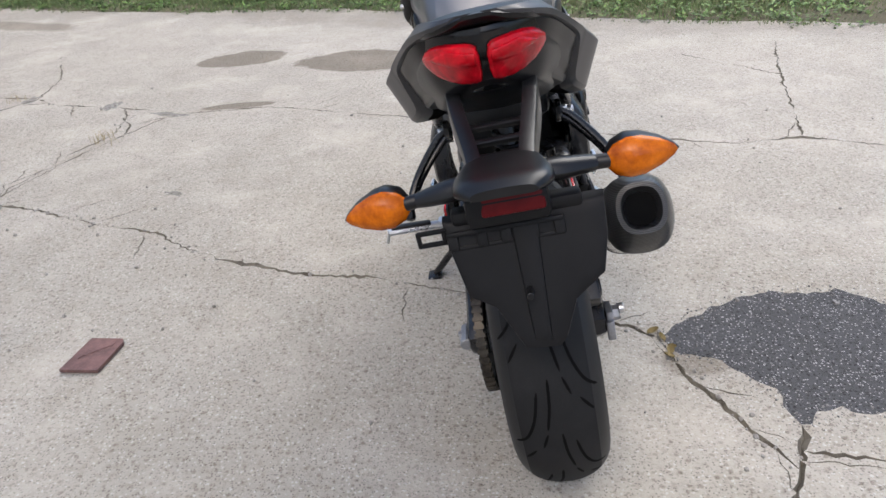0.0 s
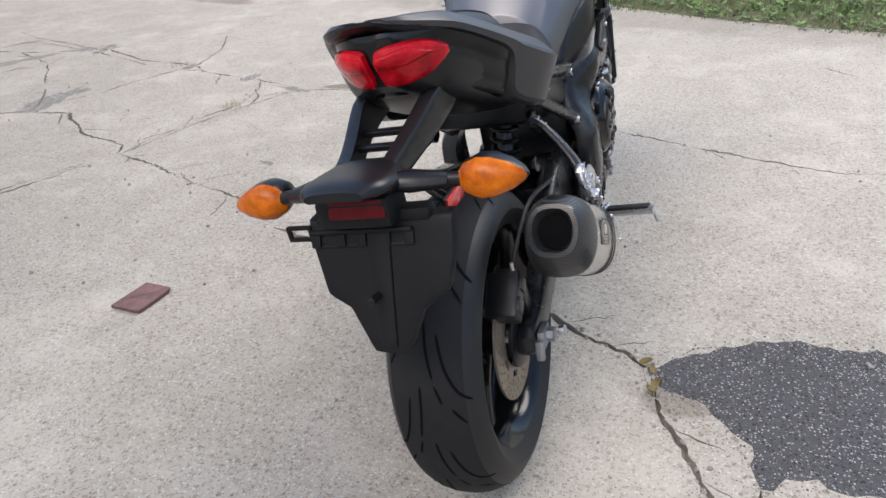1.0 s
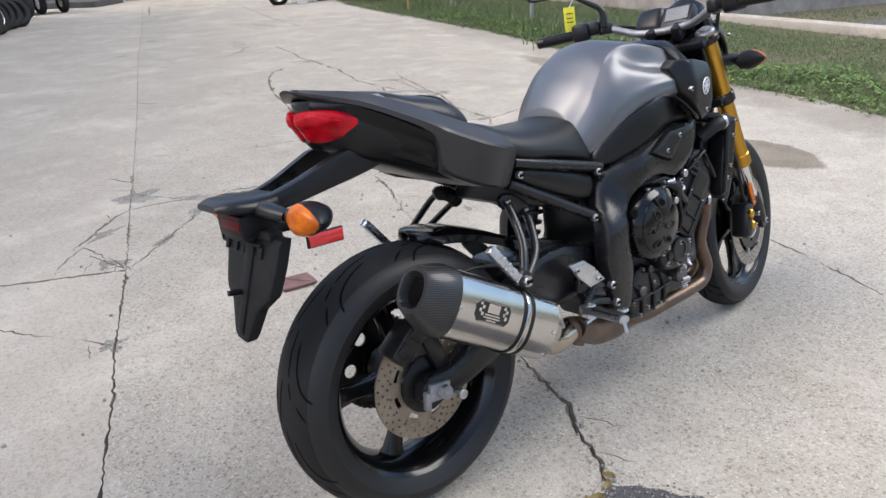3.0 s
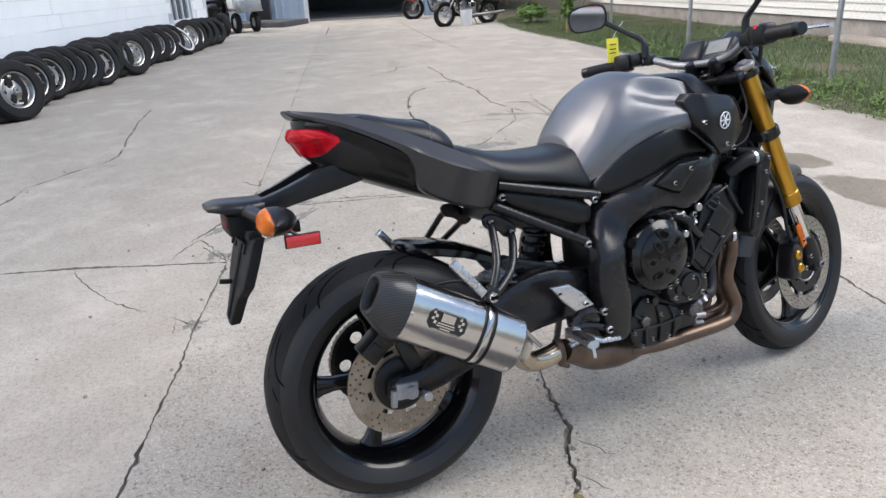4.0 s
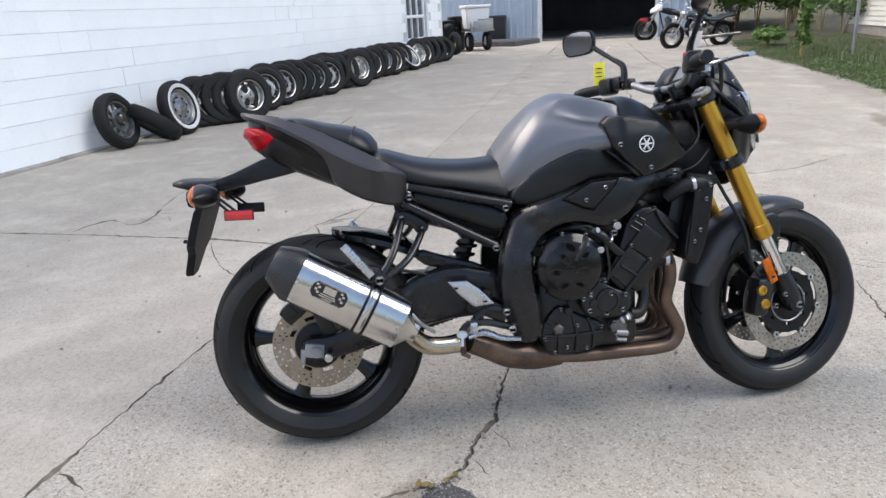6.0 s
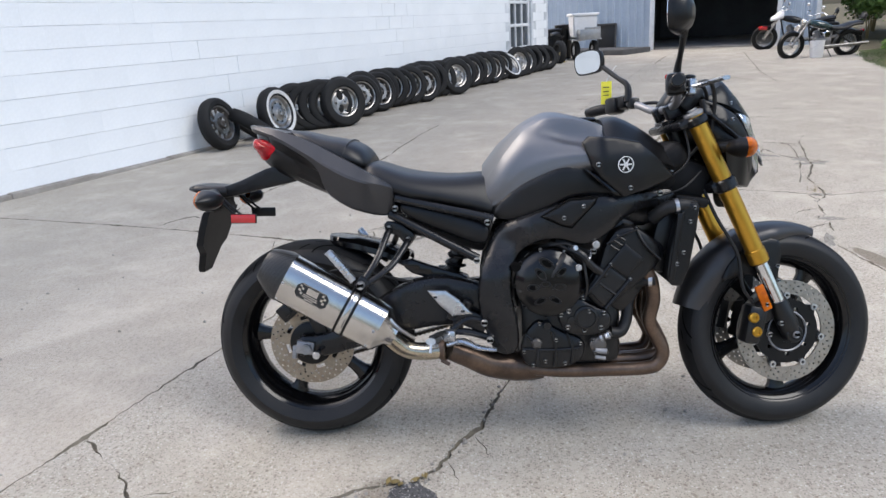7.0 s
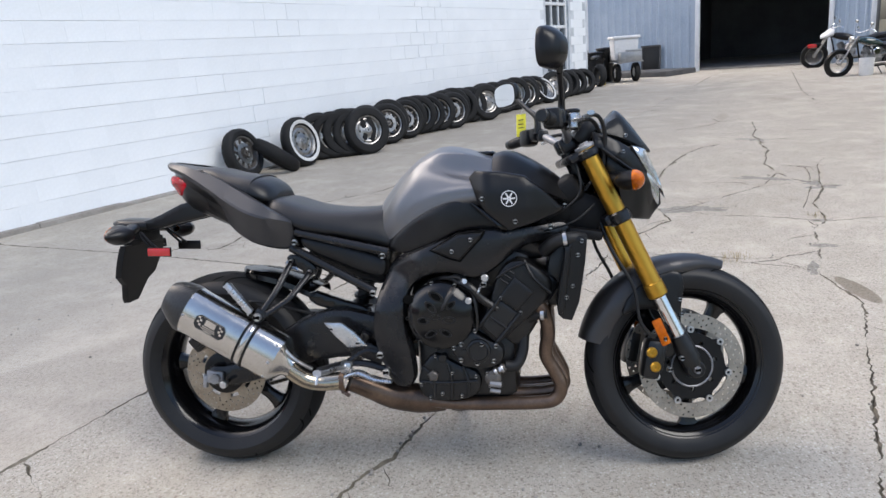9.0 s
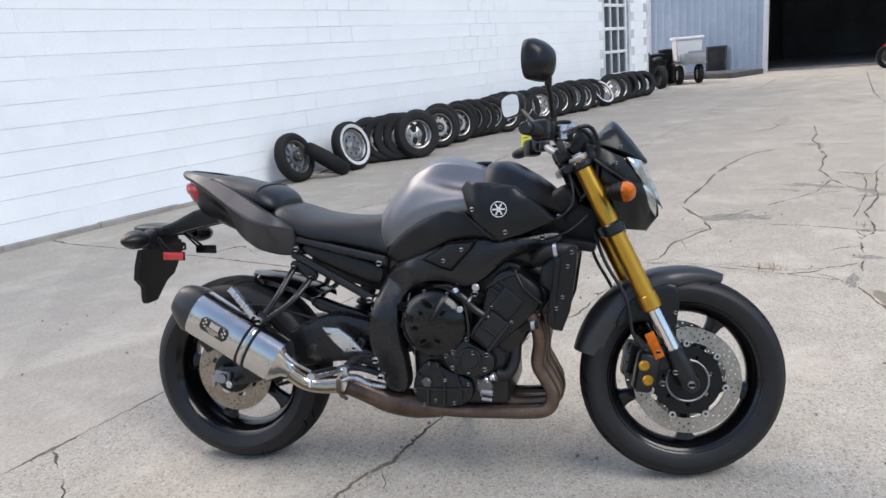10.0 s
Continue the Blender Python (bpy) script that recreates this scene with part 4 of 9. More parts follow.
def tread_mesh(radius, half, centre):
    """The worn band that rolls on the ground."""
    prof = [(crown(radius, half, y) + 0.0004, y) for y in np.linspace(-half * 0.74, half * 0.74, 17)]
    return lathe(prof + [(r - 0.004, y) for r, y in prof[::-1]], 96, centre, closed=True)


def groove_mesh(radius, half, centre, repeat, strokes):
    """Tread grooves: thin dark strokes laid on the crown, their shade put into the colour. strokes: lists of (turn in
    degrees, y as a share of the half width).
    """
    bm = bmesh.new()
    for k in range(repeat):
        for stroke in strokes:
            for sgn in (1, -1):
                shift = 0.0 if sgn > 0 else 180.0 / repeat
                pts = smooth_line([(a, y) for a, y in stroke], 4)
                rows = []
                for i, (a, y) in enumerate(pts):
                    w = 0.0025 * min(1.0, 0.4 + 0.5 * min(i, len(pts) - 1 - i))
                    b = radians(a + shift + 360 * k / repeat)
                    nb, ny = pts[min(i + 1, len(pts) - 1)], pts[max(i - 1, 0)]
                    da, dy = radians(nb[0] - ny[0]) * radius, (nb[1] - ny[1]) * half
                    ln = math.hypot(da, dy) + 1e-9
                    row = []
                    for s in (-1, 1):
                        yy = (y * half) * sgn + s * w * da / ln
                        bb = b - s * w * dy / ln / radius * sgn
                        r = crown(radius, half, yy) + 0.0010
                        row.append(bm.verts.new((centre[0] + r * math.cos(bb), centre[1] + yy, centre[2] + r * math.sin(bb))))
                    rows.append(row)
                for p, q in zip(rows, rows[1:]):
                    bm.faces.new((p[0], p[1], q[1], q[0]))
    return bm


def rim_mesh(half, centre):
    lip = [(0.226, -half), (0.221, -half + 0.004), (0.214, -half * 0.86), (0.203, -half * 0.62), (0.193, -half * 0.2), (0.193, half * 0.2), (0.203, half * 0.62), (0.214, half * 0.86), (0.221, half - 0.004), (0.226, half),
           (0.228, half - 0.004), (0.216, half * 0.7), (0.204, 0.0), (0.216, -half * 0.7), (0.228, -half + 0.004)]
    return lathe(lip, 72, centre, closed=True)


def spoke_mesh(angle, centre, depth):
    """A flat tapering spoke with rounded edges."""
    loops = []
    for r, w, d in ((0.030, 0.040, depth), (0.060, 0.030, depth), (0.10, 0.0195, depth * 0.8), (0.15, 0.0185, depth * 0.72), (0.180, 0.024, depth * 0.8), (0.199, 0.036, depth * 0.95)):
        ring_pts = []
        for k in range(12):
            a = 2 * math.pi * k / 12
            c, s = math.cos(a), math.sin(a)
            ring_pts.append((r, math.copysign(abs(s) ** 0.6, s) * d, math.copysign(abs(c) ** 0.6, c) * w))
        loops.append(ring_pts)
    return moved(rings(bmesh.new(), loops), Matrix.Translation(centre) @ Matrix.Rotation(-radians(angle), 4, "Y"))


def drilled_disc(radius, inner, y0, y1, centre, rows):
    """A brake disc with its drilled holes."""
    cx, cz = centre[0], centre[2]
    holes = []
    for r, count, turn in rows:
        holes += [circle(cx + r * math.cos(a), cz + r * math.sin(a), 0.0033, 6) for a in (turn + 2 * math.pi * k / count for k in range(count))]
    outer = circle(cx, cz, radius, 72)
    holes.append(circle(cx, cz, inner, 48))
    return plate(outer, holes, y0, y1)


def carrier_mesh(inner, y0, y1, centre, count, turn):
    cx, cz = centre[0], centre[2]
    pts = []
    n = count * 16
    for k in range(n):
        a = turn + 2 * math.pi * k / n
        bump = max(0.0, math.cos(count * (a - turn))) ** 2
        pts.append((cx + (inner - 0.014 + 0.016 * bump) * math.cos(a), cz + (inner - 0.014 + 0.016 * bump) * math.sin(a)))
    holes = [circle(cx, cz, 0.034, 24)]
    holes += [circle(cx + (inner - 0.042) * math.cos(a), cz + (inner - 0.042) * math.sin(a), 0.007, 10) for a in (turn + math.pi / count + 2 * math.pi * k / count for k in range(count))]
    return plate(pts, holes, y0, y1)


REAR = (0.004, -0.014, 0.315)
FRONT = (1.444, 0.0, 0.300)
rear_wheel = part("rear_wheel", rim_mesh(0.074, REAR), GLOSS_BLACK, bike, "black five-spoke rear wheel")
part("tyre", tyre_mesh(0.315, 0.090, 0.219, REAR), RUBBER, rear_wheel, "wide black sport tyre")
part("tread", tread_mesh(0.315, 0.090, REAR), TREAD, rear_wheel, "scuffed grey-black tread")
tagged(part("groove_shade", groove_mesh(0.315, 0.090, REAR, 9, (((0, 0.06), (9, 0.10), (18, 0.20)), ((4, 0.30), (14, 0.42), (22, 0.62), (26, 0.85)), ((20, 0.22), (26, 0.34)), ((28, 0.5), (34, 0.72)))), GROOVE_SHADE, rear_wheel), kind="stuff")
for k in range(5):
    part("spoke", spoke_mesh(175 + 72 * k, REAR, 0.020), GLOSS_BLACK, rear_wheel)
part("hub", lathe([(0.02, -0.075), (0.046, -0.075), (0.050, -0.06), (0.044, 0.0), (0.055, 0.06), (0.055, 0.08), (0.02, 0.08)], 32, REAR), SATIN_BLACK, rear_wheel)
slots = []
for k in range(8):
    a0 = 0.25 + 2 * math.pi * k / 8
    arc = [(REAR[0] + r * math.cos(a), REAR[2] + r * math.sin(a)) for r, turns in ((0.087, (-0.18, -0.09, 0.0, 0.09, 0.18)), (0.0750, (0.18, 0.09, 0.0, -0.09, -0.18))) for a in (a0 + t for t in turns)]
    slots.append(arc)
part("brake_disc", plate(circle(REAR[0], REAR[2], 0.1335, 72), [circle(REAR[0] + r * math.cos(a), REAR[2] + r * math.sin(a), 0.0034, 6) for r, n, t in ((0.127, 30, 0.0), (0.115, 30, 0.105), (0.103, 30, 0.0), (0.095, 16, 0.05)) for a in (t + 2 * math.pi * k / n for k in range(n))] + slots + [circle(REAR[0], REAR[2], 0.066, 40)], -0.0875, -0.0825), TAN_DISC, rear_wheel, "drilled and slotted steel rear brake disc")
part("disc_carrier", lathe([(0.030, -0.090), (0.060, -0.090), (0.068, -0.086), (0.068, -0.080), (0.030, -0.078)], 40, REAR, closed=True), SATIN_BLACK, rear_wheel, "black disc carrier")
for k in range(5):
    a = 0.2 + 2 * math.pi * k / 5
    part("disc_screw", bolt((REAR[0] + 0.058 * math.cos(a), -0.091, REAR[2] + 0.058 * math.sin(a)), r=0.0075, h=0.005), BOLT, rear_wheel)
teeth = []
for k in range(46 * 4):
    a = 2 * math.pi * k / (46 * 4)
    teeth.append((REAR[0] + (0.112 + (0.006 if k % 4 in (0, 1) else 0)) * math.cos(a), REAR[2] + (0.112 + (0.006 if k % 4 in (0, 1) else 0)) * math.sin(a)))
part("sprocket", plate(teeth, [circle(REAR[0] + 0.08 * math.cos(a), REAR[2] + 0.08 * math.sin(a), 0.017, 12) for a in (2 * math.pi * k / 6 for k in range(6))], 0.105, 0.111), ENGINE_BLACK, rear_wheel, "dark steel chain sprocket")

front_wheel = part("front_wheel", moved(rim_mesh(0.050, FRONT), STEER), GLOSS_BLACK, bike, "black five-spoke front wheel")
part("tyre", moved(tyre_mesh(0.300, 0.061, 0.219, FRONT), STEER), RUBBER, front_wheel, "black sport front tyre")
part("tread", moved(tread_mesh(0.300, 0.061, FRONT), STEER), TREAD, front_wheel, "scuffed grey-black tread")
tagged(part("groove_shade", moved(groove_mesh(0.300, 0.061, FRONT, 10, (((0, 0.05), (8, 0.2), (15, 0.5), (20, 0.8)), ((16, 0.15), (22, 0.3)), ((24, 0.5), (29, 0.72)))), STEER), GROOVE_SHADE, front_wheel), kind="stuff")
for k in range(5):
    part("spoke", moved(spoke_mesh(272 + 72 * k, FRONT, 0.016), STEER), GLOSS_BLACK, front_wheel)
part("hub", moved(lathe([(0.015, -0.075), (0.04, -0.075), (0.045, -0.06), (0.036, -0.02), (0.036, 0.02), (0.045, 0.06), (0.04, 0.075), (0.015, 0.075)], 32, FRONT), STEER), SATIN_BLACK, front_wheel)
for sgn in (-1, 1):
    part("brake_disc", moved(drilled_disc(0.155, 0.112, sgn * 0.072 - 0.0025, sgn * 0.072 + 0.0025, FRONT, ((0.148, 32, 0.0), (0.138, 32, 0.1), (0.128, 32, 0.0), (0.119, 16, 0.1))), STEER), DISC_STEEL, front_wheel, "drilled steel front brake disc")
    part("disc_carrier", moved(carrier_mesh(0.112, sgn * 0.072 - 0.005, sgn * 0.072 + 0.005, FRONT, 7, radians(193)), STEER), SATIN_BLACK, front_wheel, "black disc carrier")
    part("hub_ring", moved(lathe([(0.060, sgn * 0.078), (0.063, sgn * 0.080), (0.060, sgn * 0.082), (0.057, sgn * 0.080)], 36, FRONT, closed=True), STEER), DULL_ALU, front_wheel)
    for k in range(7):
        a = radians(193) + 2 * math.pi * k / 7
        part("disc_button", moved(lathe([(0.0045, -0.003), (0.0100, -0.003), (0.0100, 0.003), (0.0045, 0.003)], 18, (FRONT[0] + 0.109 * math.cos(a), sgn * 0.0800, FRONT[2] + 0.109 * math.sin(a)), closed=True), STEER), BOLT, front_wheel)

# ---- swingarm, chain, rear brake ----
SWING = ((0.63, 0.47), (0.52, 0.50), (0.42, 0.525), (0.31, 0.505), (0.21, 0.445), (0.11, 0.375), (0.05, 0.350), (-0.035, 0.350), (-0.045, 0.285), (0.03, 0.278), (0.12, 0.295), (0.25, 0.335), (0.36, 0.365), (0.5, 0.372), (0.63, 0.385))
swingarm = part("swingarm", shell(SWING, lambda x, z: 0.142, 0.014, 0.042, 0.018, 0.004, 1), FRAME_BLACK, bike, "black cast swingarm")
SWING_FAR = ((0.63, 0.46), (0.50, 0.465), (0.40, 0.462), (0.28, 0.432), (0.16, 0.385), (0.05, 0.350), (-0.035, 0.350), (-0.045, 0.285), (0.03, 0.278), (0.15, 0.300), (0.30, 0.335), (0.45, 0.360), (0.63, 0.380))
part("swingarm_beam", shell(SWING_FAR, lambda x, z: 0.142, 0.014, 0.042, 0.02, 0.004, 1, 1), FRAME_BLACK, swingarm)
part("swingarm_brace", block((0.42, 0, 0.44), (0.16, 0.24, 0.09), 0.02), FRAME_BLACK, swingarm)
part("axle_plate", joined(block((-0.002, -0.150, 0.316), (0.054, 0.014, 0.040), 0.003, (0, 8, 0)), block((-0.036, -0.148, 0.303), (0.014, 0.016, 0.042), 0.003, (0, 8, 0))), DULL_ALU, swingarm, "grey aluminium chain adjuster plate")
part("axle_nut", joined(rod((0.004, -0.155, 0.315), (0.004, -0.172, 0.315), 0.0155, 6), lathe([(0.0155, -0.172), (0.009, -0.172), (0.009, -0.160), (0.001, -0.160)], 16, (0.004, 0, 0.315))), DULL_ALU, swingarm)
part("adjuster_bolt", joined(rod((0.038, -0.150, 0.300), (0.038, -0.176, 0.300), 0.0065, 10), rod((0.038, -0.172, 0.300), (0.038, -0.186, 0.300), 0.0115, 14)), BOLT, swingarm)
part("axle_end", joined(rod((0.004, 0.13, 0.315), (0.004, 0.165, 0.315), 0.011, 6), rod((-0.03, 0.148, 0.315), (0.03, 0.148, 0.315), 0.014, 8)), DULL_ALU, swingarm)
rear_caliper = part("rear_caliper", joined(block((-0.045, -0.10, 0.435), (0.090, 0.064, 0.050), 0.006, (0, -38, 0)), block((-0.06, -0.128, 0.428), (0.030, 0.016, 0.034), 0.004, (0, -38, 0)), block((-0.022, -0.128, 0.452), (0.030, 0.016, 0.034), 0.004, (0, -38, 0)), block((-0.01, -0.105, 0.455), (0.03, 0.05, 0.06), 0.010, (0, -38, 0)), block((0.03, -0.112, 0.385), (0.04, 0.02, 0.10), 0.006, (0, -20, 0))), ENGINE_BLACK, bike, "black rear brake caliper")
part("bleed_screw", rod((-0.02, -0.118, 0.478), (-0.02, -0.118, 0.498), 0.004, 8), BOLT, rear_caliper)
part("brake_hose", tube([(-0.01, -0.115, 0.48), (0.05, -0.125, 0.53), (0.15, -0.13, 0.55), (0.35, -0.13, 0.50), (0.5, -0.14, 0.46)], 0.0045, 8), RUBBER, rear_caliper)


def chain_mesh():
    """Links running round the sprocket and forwards along both strands."""
    path = [(0.72, 0.455), (0.5, 0.437), (0.25, 0.43), (0.0, 0.432)]
    path = smooth_line(path, 8) + [np.array((REAR[0] + 0.117 * math.cos(a), REAR[2] + 0.117 * math.sin(a))) for a in np.linspace(radians(92), radians(268), 26)] + smooth_line([(0.02, 0.198), (0.25, 0.26), (0.5, 0.325), (0.72, 0.385)], 8)
    line = np.array(path)
    seg = np.concatenate([[0], np.cumsum(np.linalg.norm(np.diff(line, axis=0), axis=1))])
    bms = []
    for i, s in enumerate(np.arange(0, seg[-1] - 0.008, 0.0079)):
        p = np.array([np.interp(s, seg, line[:, k]) for k in (0, 1)])
        q = np.array([np.interp(s + 0.004, seg, line[:, k]) for k in (0, 1)])
        ang = math.degrees(math.atan2(q[1] - p[1], q[0] - p[0]))
        wide = 0.021 if i % 2 else 0.015
        bms.append(block((p[0], 0.108, p[1]), (0.0086 if i % 2 else 0.0075, wide, 0.012 if i % 2 else 0.009), 0, (0, -ang, 0)))
    return joined(*bms)


drive_chain = part("drive_chain", chain_mesh(), CHAIN, bike, "oily steel drive chain")
part("chain_guard", shell(((0.02, 0.465), (0.3, 0.475), (0.52, 0.46), (0.52, 0.445), (0.3, 0.45), (0.02, 0.44)), lambda x, z: 0.115, 0.004, 0.05, 0.02, 0, 1, 1), BLACK_PLASTIC, bike)


def hugger_mesh():
    """The thin inner mudguard between tyre and seat, running forwards over the swingarm."""
    loops = []
    for x, z, wide in ((0.068, 0.640, 0.022), (0.085, 0.640, 0.050), (0.11, 0.637, 0.068), (0.16, 0.628, 0.078), (0.22, 0.612, 0.083), (0.28, 0.588, 0.086), (0.32, 0.568, 0.088)):
        prof = [(-wide, -0.024), (-wide * 0.98, -0.008), (-wide * 0.8, 0.002), (0, 0.006), (wide * 0.8, 0.002), (wide * 0.98, -0.008), (wide, -0.024)]
        loops.append([(x, y, z + d) for y, d in prof] + [(x, y * 0.96, z + d - 0.004) for y, d in prof[::-1]])
    return rings(bmesh.new(), [np.array(l) for l in loops])


hugger = part("rear_hugger", hugger_mesh(), GLOSS_BLACK, bike, "glossy black mudguard over the rear tyre")
part("hugger_flange", shell(((0.310, 0.578), (0.40, 0.543), (0.50, 0.514), (0.50, 0.490), (0.40, 0.505), (0.310, 0.535)), lambda x, z: 0.106, 0.004, 0.030, 0.014, 0, 1), GLOSS_BLACK, hugger)
part("shock_absorber", rod((0.49, 0.0, 0.62), (0.42, 0.0, 0.43), 0.022, 14), ENGINE_BLACK, bike, "black rear shock absorber")
spring_pts = [(0.485 - 0.055 * k / 60 + 0.032 * math.cos(k * 0.63) * 0.95, 0.032 * math.sin(k * 0.63), 0.605 - 0.155 * k / 60) for k in range(61)]
part("spring", tube(spring_pts, 0.0058, 8, 1), ENGINE_BLACK, bike, "black coil spring")

# ---- frame, engine ----


def beam_out(x, z):
    return 0.206 - 0.052 * ease((0.70 - x) / 0.12) * ease((z - 0.52) / 0.12) - 0.10 * ease((x - 0.90) / 0.21) - 0.018 * ease((0.45 - z) / 0.15)


BEAM = ((1.12, 0.762), (1.03, 0.752), (0.94, 0.752), (0.86, 0.752), (0.80, 0.745), (0.72, 0.715), (0.64, 0.686), (0.595, 0.668), (0.565, 0.61), (0.543, 0.55), (0.528, 0.46), (0.545, 0.38), (0.575, 0.285), (0.65, 0.285), (0.648, 0.39), (0.634, 0.45), (0.630, 0.526), (0.645, 0.575), (0.672, 0.606), (0.72, 0.628), (0.78, 0.628), (0.83, 0.606), (0.875, 0.618), (0.915, 0.645), (0.96, 0.683), (1.02, 0.703), (1.12, 0.685))
frame_part = part("main_frame", joined(block((0.85, 0, 0.70), (0.42, 0.22, 0.11), 0.03), rod((1.11, 0, 0.70), (1.045, 0, 0.86), 0.045, 20)), FRAME_BLACK, bike, "satin black aluminium frame")
both(lambda: shell(BEAM, beam_out, 0.020, 0.045, 0.014, 0.004, 2), "frame_beam", FRAME_BLACK, frame_part)
# dark plate under the cover, painted as the shade in its gap
both(lambda: shell(((0.716, 0.697), (0.800, 0.746), (0.880, 0.748), (0.872, 0.728), (0.806, 0.660), (0.775, 0.668)), lambda x, z: beam_out(x, z) + 0.0055, 0.003, 0.008, 0.012, 0.0, 0), "gap_shade", GROOVE_SHADE, frame_part)
both(lambda: shell(((0.724, 0.698), (0.802, 0.741), (0.872, 0.743), (0.864, 0.726), (0.804, 0.667), (0.777, 0.673)), lambda x, z: beam_out(x, z) + 0.012, 0.006, 0.012, 0.012, 0.001, 0), "frame_cover", BLACK_PLASTIC, frame_part, "small triangular black cover with two screws")
for x, z, y, r in ((0.606, 0.428, 0.196, 0.014), (0.549, 0.391, 0.196, 0.0105), (0.563, 0.338, 0.196, 0.0105), (0.568, 0.682, 0.160, 0.0095), (0.533, 0.572, 0.170, 0.0095), (0.838, 0.724, 0.219, 0.006), (0.783, 0.693, 0.219, 0.006), (1.062, 0.745, 0.150, 0.008), (0.30, 0.733, 0.160, 0.009)):
    part("frame_bolt", bolt((x, -y, z), r=r, h=r * 0.7), BOLT, frame_part)
# flat dark disc in place of a hole, its shade in the colour
part("pivot_shade", rod((0.644, -0.199, 0.556), (0.644, -0.208, 0.556), 0.014, 20), GROOVE_SHADE, frame_part)

engine = part("engine_block", joined(
    block((0.80, 0, 0.36), (0.30, 0.30, 0.24), 0.03), block((0.96, 0, 0.53), (0.16, 0.33, 0.24), 0.03, (0, 33, 0)), block((0.74, 0, 0.50), (0.22, 0.26, 0.20), 0.04), block((0.75, 0, 0.26), (0.22, 0.20, 0.09), 0.025)), ENGINE_BLACK, bike, "black four-cylinder engine")
part("sump_cover", shell(((0.652, 0.320), (0.655, 0.262), (0.69, 0.236), (0.79, 0.238), (0.835, 0.262), (0.845, 0.305), (0.825, 0.332), (0.77, 0.350), (0.715, 0.388), (0.685, 0.372)), lambda x, z: 0.166, 0.009, 0.06, 0.012, 0.003, 1), ENGINE_BLACK, engine)
part("cylinder_head", joined(block((0.905, 0, 0.630), (0.16, 0.27, 0.13), 0.02, (0, 20, 0)), block((0.83, 0, 0.585), (0.14, 0.26, 0.10), 0.02)), ENGINE_BLACK, engine)
part("oil_pan", block((0.83, -0.02, 0.272), (0.20, 0.22, 0.10), 0.02, (0, -6, 0)), ENGINE_BLACK, engine)
part("case_rib", joined(tube([(0.668, -0.168, 0.345), (0.70, -0.172, 0.31), (0.70, -0.172, 0.25)], 0.005, 8), tube([(0.745, -0.168, 0.352), (0.755, -0.172, 0.30), (0.75, -0.172, 0.245)], 0.0045, 8), tube([(0.66, -0.17, 0.300), (0.74, -0.172, 0.296), (0.83, -0.17, 0.300)], 0.0045, 8), tube([(0.79, -0.168, 0.345), (0.805, -0.172, 0.295), (0.80, -0.17, 0.25)], 0.0045, 8)), ENGINE_BLACK, engine)
part("shift_shaft", rod((0.732, -0.150, 0.372), (0.732, -0.185, 0.372), 0.012, 12), ENGINE_BLACK, engine)
CLUTCH = (0.738, 0.0, 0.505)
part("clutch_cover", lathe([(0.100, -0.155), (0.100, -0.196), (0.096, -0.204), (0.090, -0.207), (0.084, -0.214), (0.070, -0.222), (0.040, -0.226), (0.036, -0.222), (0.001, -0.222)], 56, CLUTCH), GLOSS_BLACK, engine, "glossy black clutch cover")
part("cover_face", lathe([(0.080, -0.212), (0.079, -0.219), (0.072, -0.2235), (0.040, -0.227), (0.001, -0.2275)], 48, CLUTCH), GLOSS_BLACK, engine)
for x, z, a, b, turn in ((0.731, 0.566, 0.026, 0.013, 35), (0.714, 0.535, 0.024, 0.012, 50), (0.692, 0.497, 0.020, 0.011, 0), (0.727, 0.506, 0.016, 0.009, 0), (0.765, 0.497, 0.022, 0.011, 0), (0.711, 0.458, 0.020, 0.010, -25), (0.753, 0.460, 0.020, 0.010, 30), (0.772, 0.540, 0.018, 0.009, -40)):
    oval = moved(lathe([(1.0, -0.2235), (0.95, -0.2295), (0.70, -0.2295), (0.60, -0.226), (0.01, -0.226)], 20), Matrix.Translation((x, 0, z)) @ Matrix.Rotation(radians(turn), 4, "Y") @ Matrix.Diagonal((a, 1.0, b, 1.0)))
    part("cover_recess", oval, ENGINE_BLACK, engine)
    # dark oval that colours in the shade at the recess's bottom
    part("recess_shade", moved(lathe([(0.66, -0.2255), (0.62, -0.2268), (0.01, -0.2268)], 16), Matrix.Translation((x, 0, z)) @ Matrix.Rotation(radians(turn), 4, "Y") @ Matrix.Diagonal((a, 1.0, b, 1.0))), GROOVE_SHADE, engine)
part("cover_rib", tube([(0.780, -0.205, 0.588), (0.770, -0.219, 0.572), (0.757, -0.225, 0.551), (0.744, -0.225, 0.526)], [0.010, 0.012, 0.011, 0.006], 10, 4, flat=0.5), ENGINE_BLACK, engine)
for a in range(9):
    c, s = math.cos(0.4 + a * 0.698), math.sin(0.4 + a * 0.698)
    part("cover_screw", bolt((CLUTCH[0] + 0.099 * c, -0.200, CLUTCH[2] + 0.099 * s), r=0.0055, h=0.006), BOLT if a in (1, 2, 7) else ENGINE_BLACK, engine)
part("cylinder_cover", shell(((0.888, 0.563), (0.904, 0.614), (0.936, 0.654), (0.985, 0.658), (1.03, 0.625), (1.062, 0.592), (1.058, 0.547), (1.0, 0.498), (0.955, 0.462), (0.903, 0.415), (0.880, 0.424), (0.839, 0.469), (0.875, 0.525)), lambda x, z: 0.190 - 0.02 * ease((x - 1.0) / 0.08), 0.010, 0.05, 0.011, 0.003, 1), BLACK_PLASTIC, engine, "black plastic cylinder side cover")
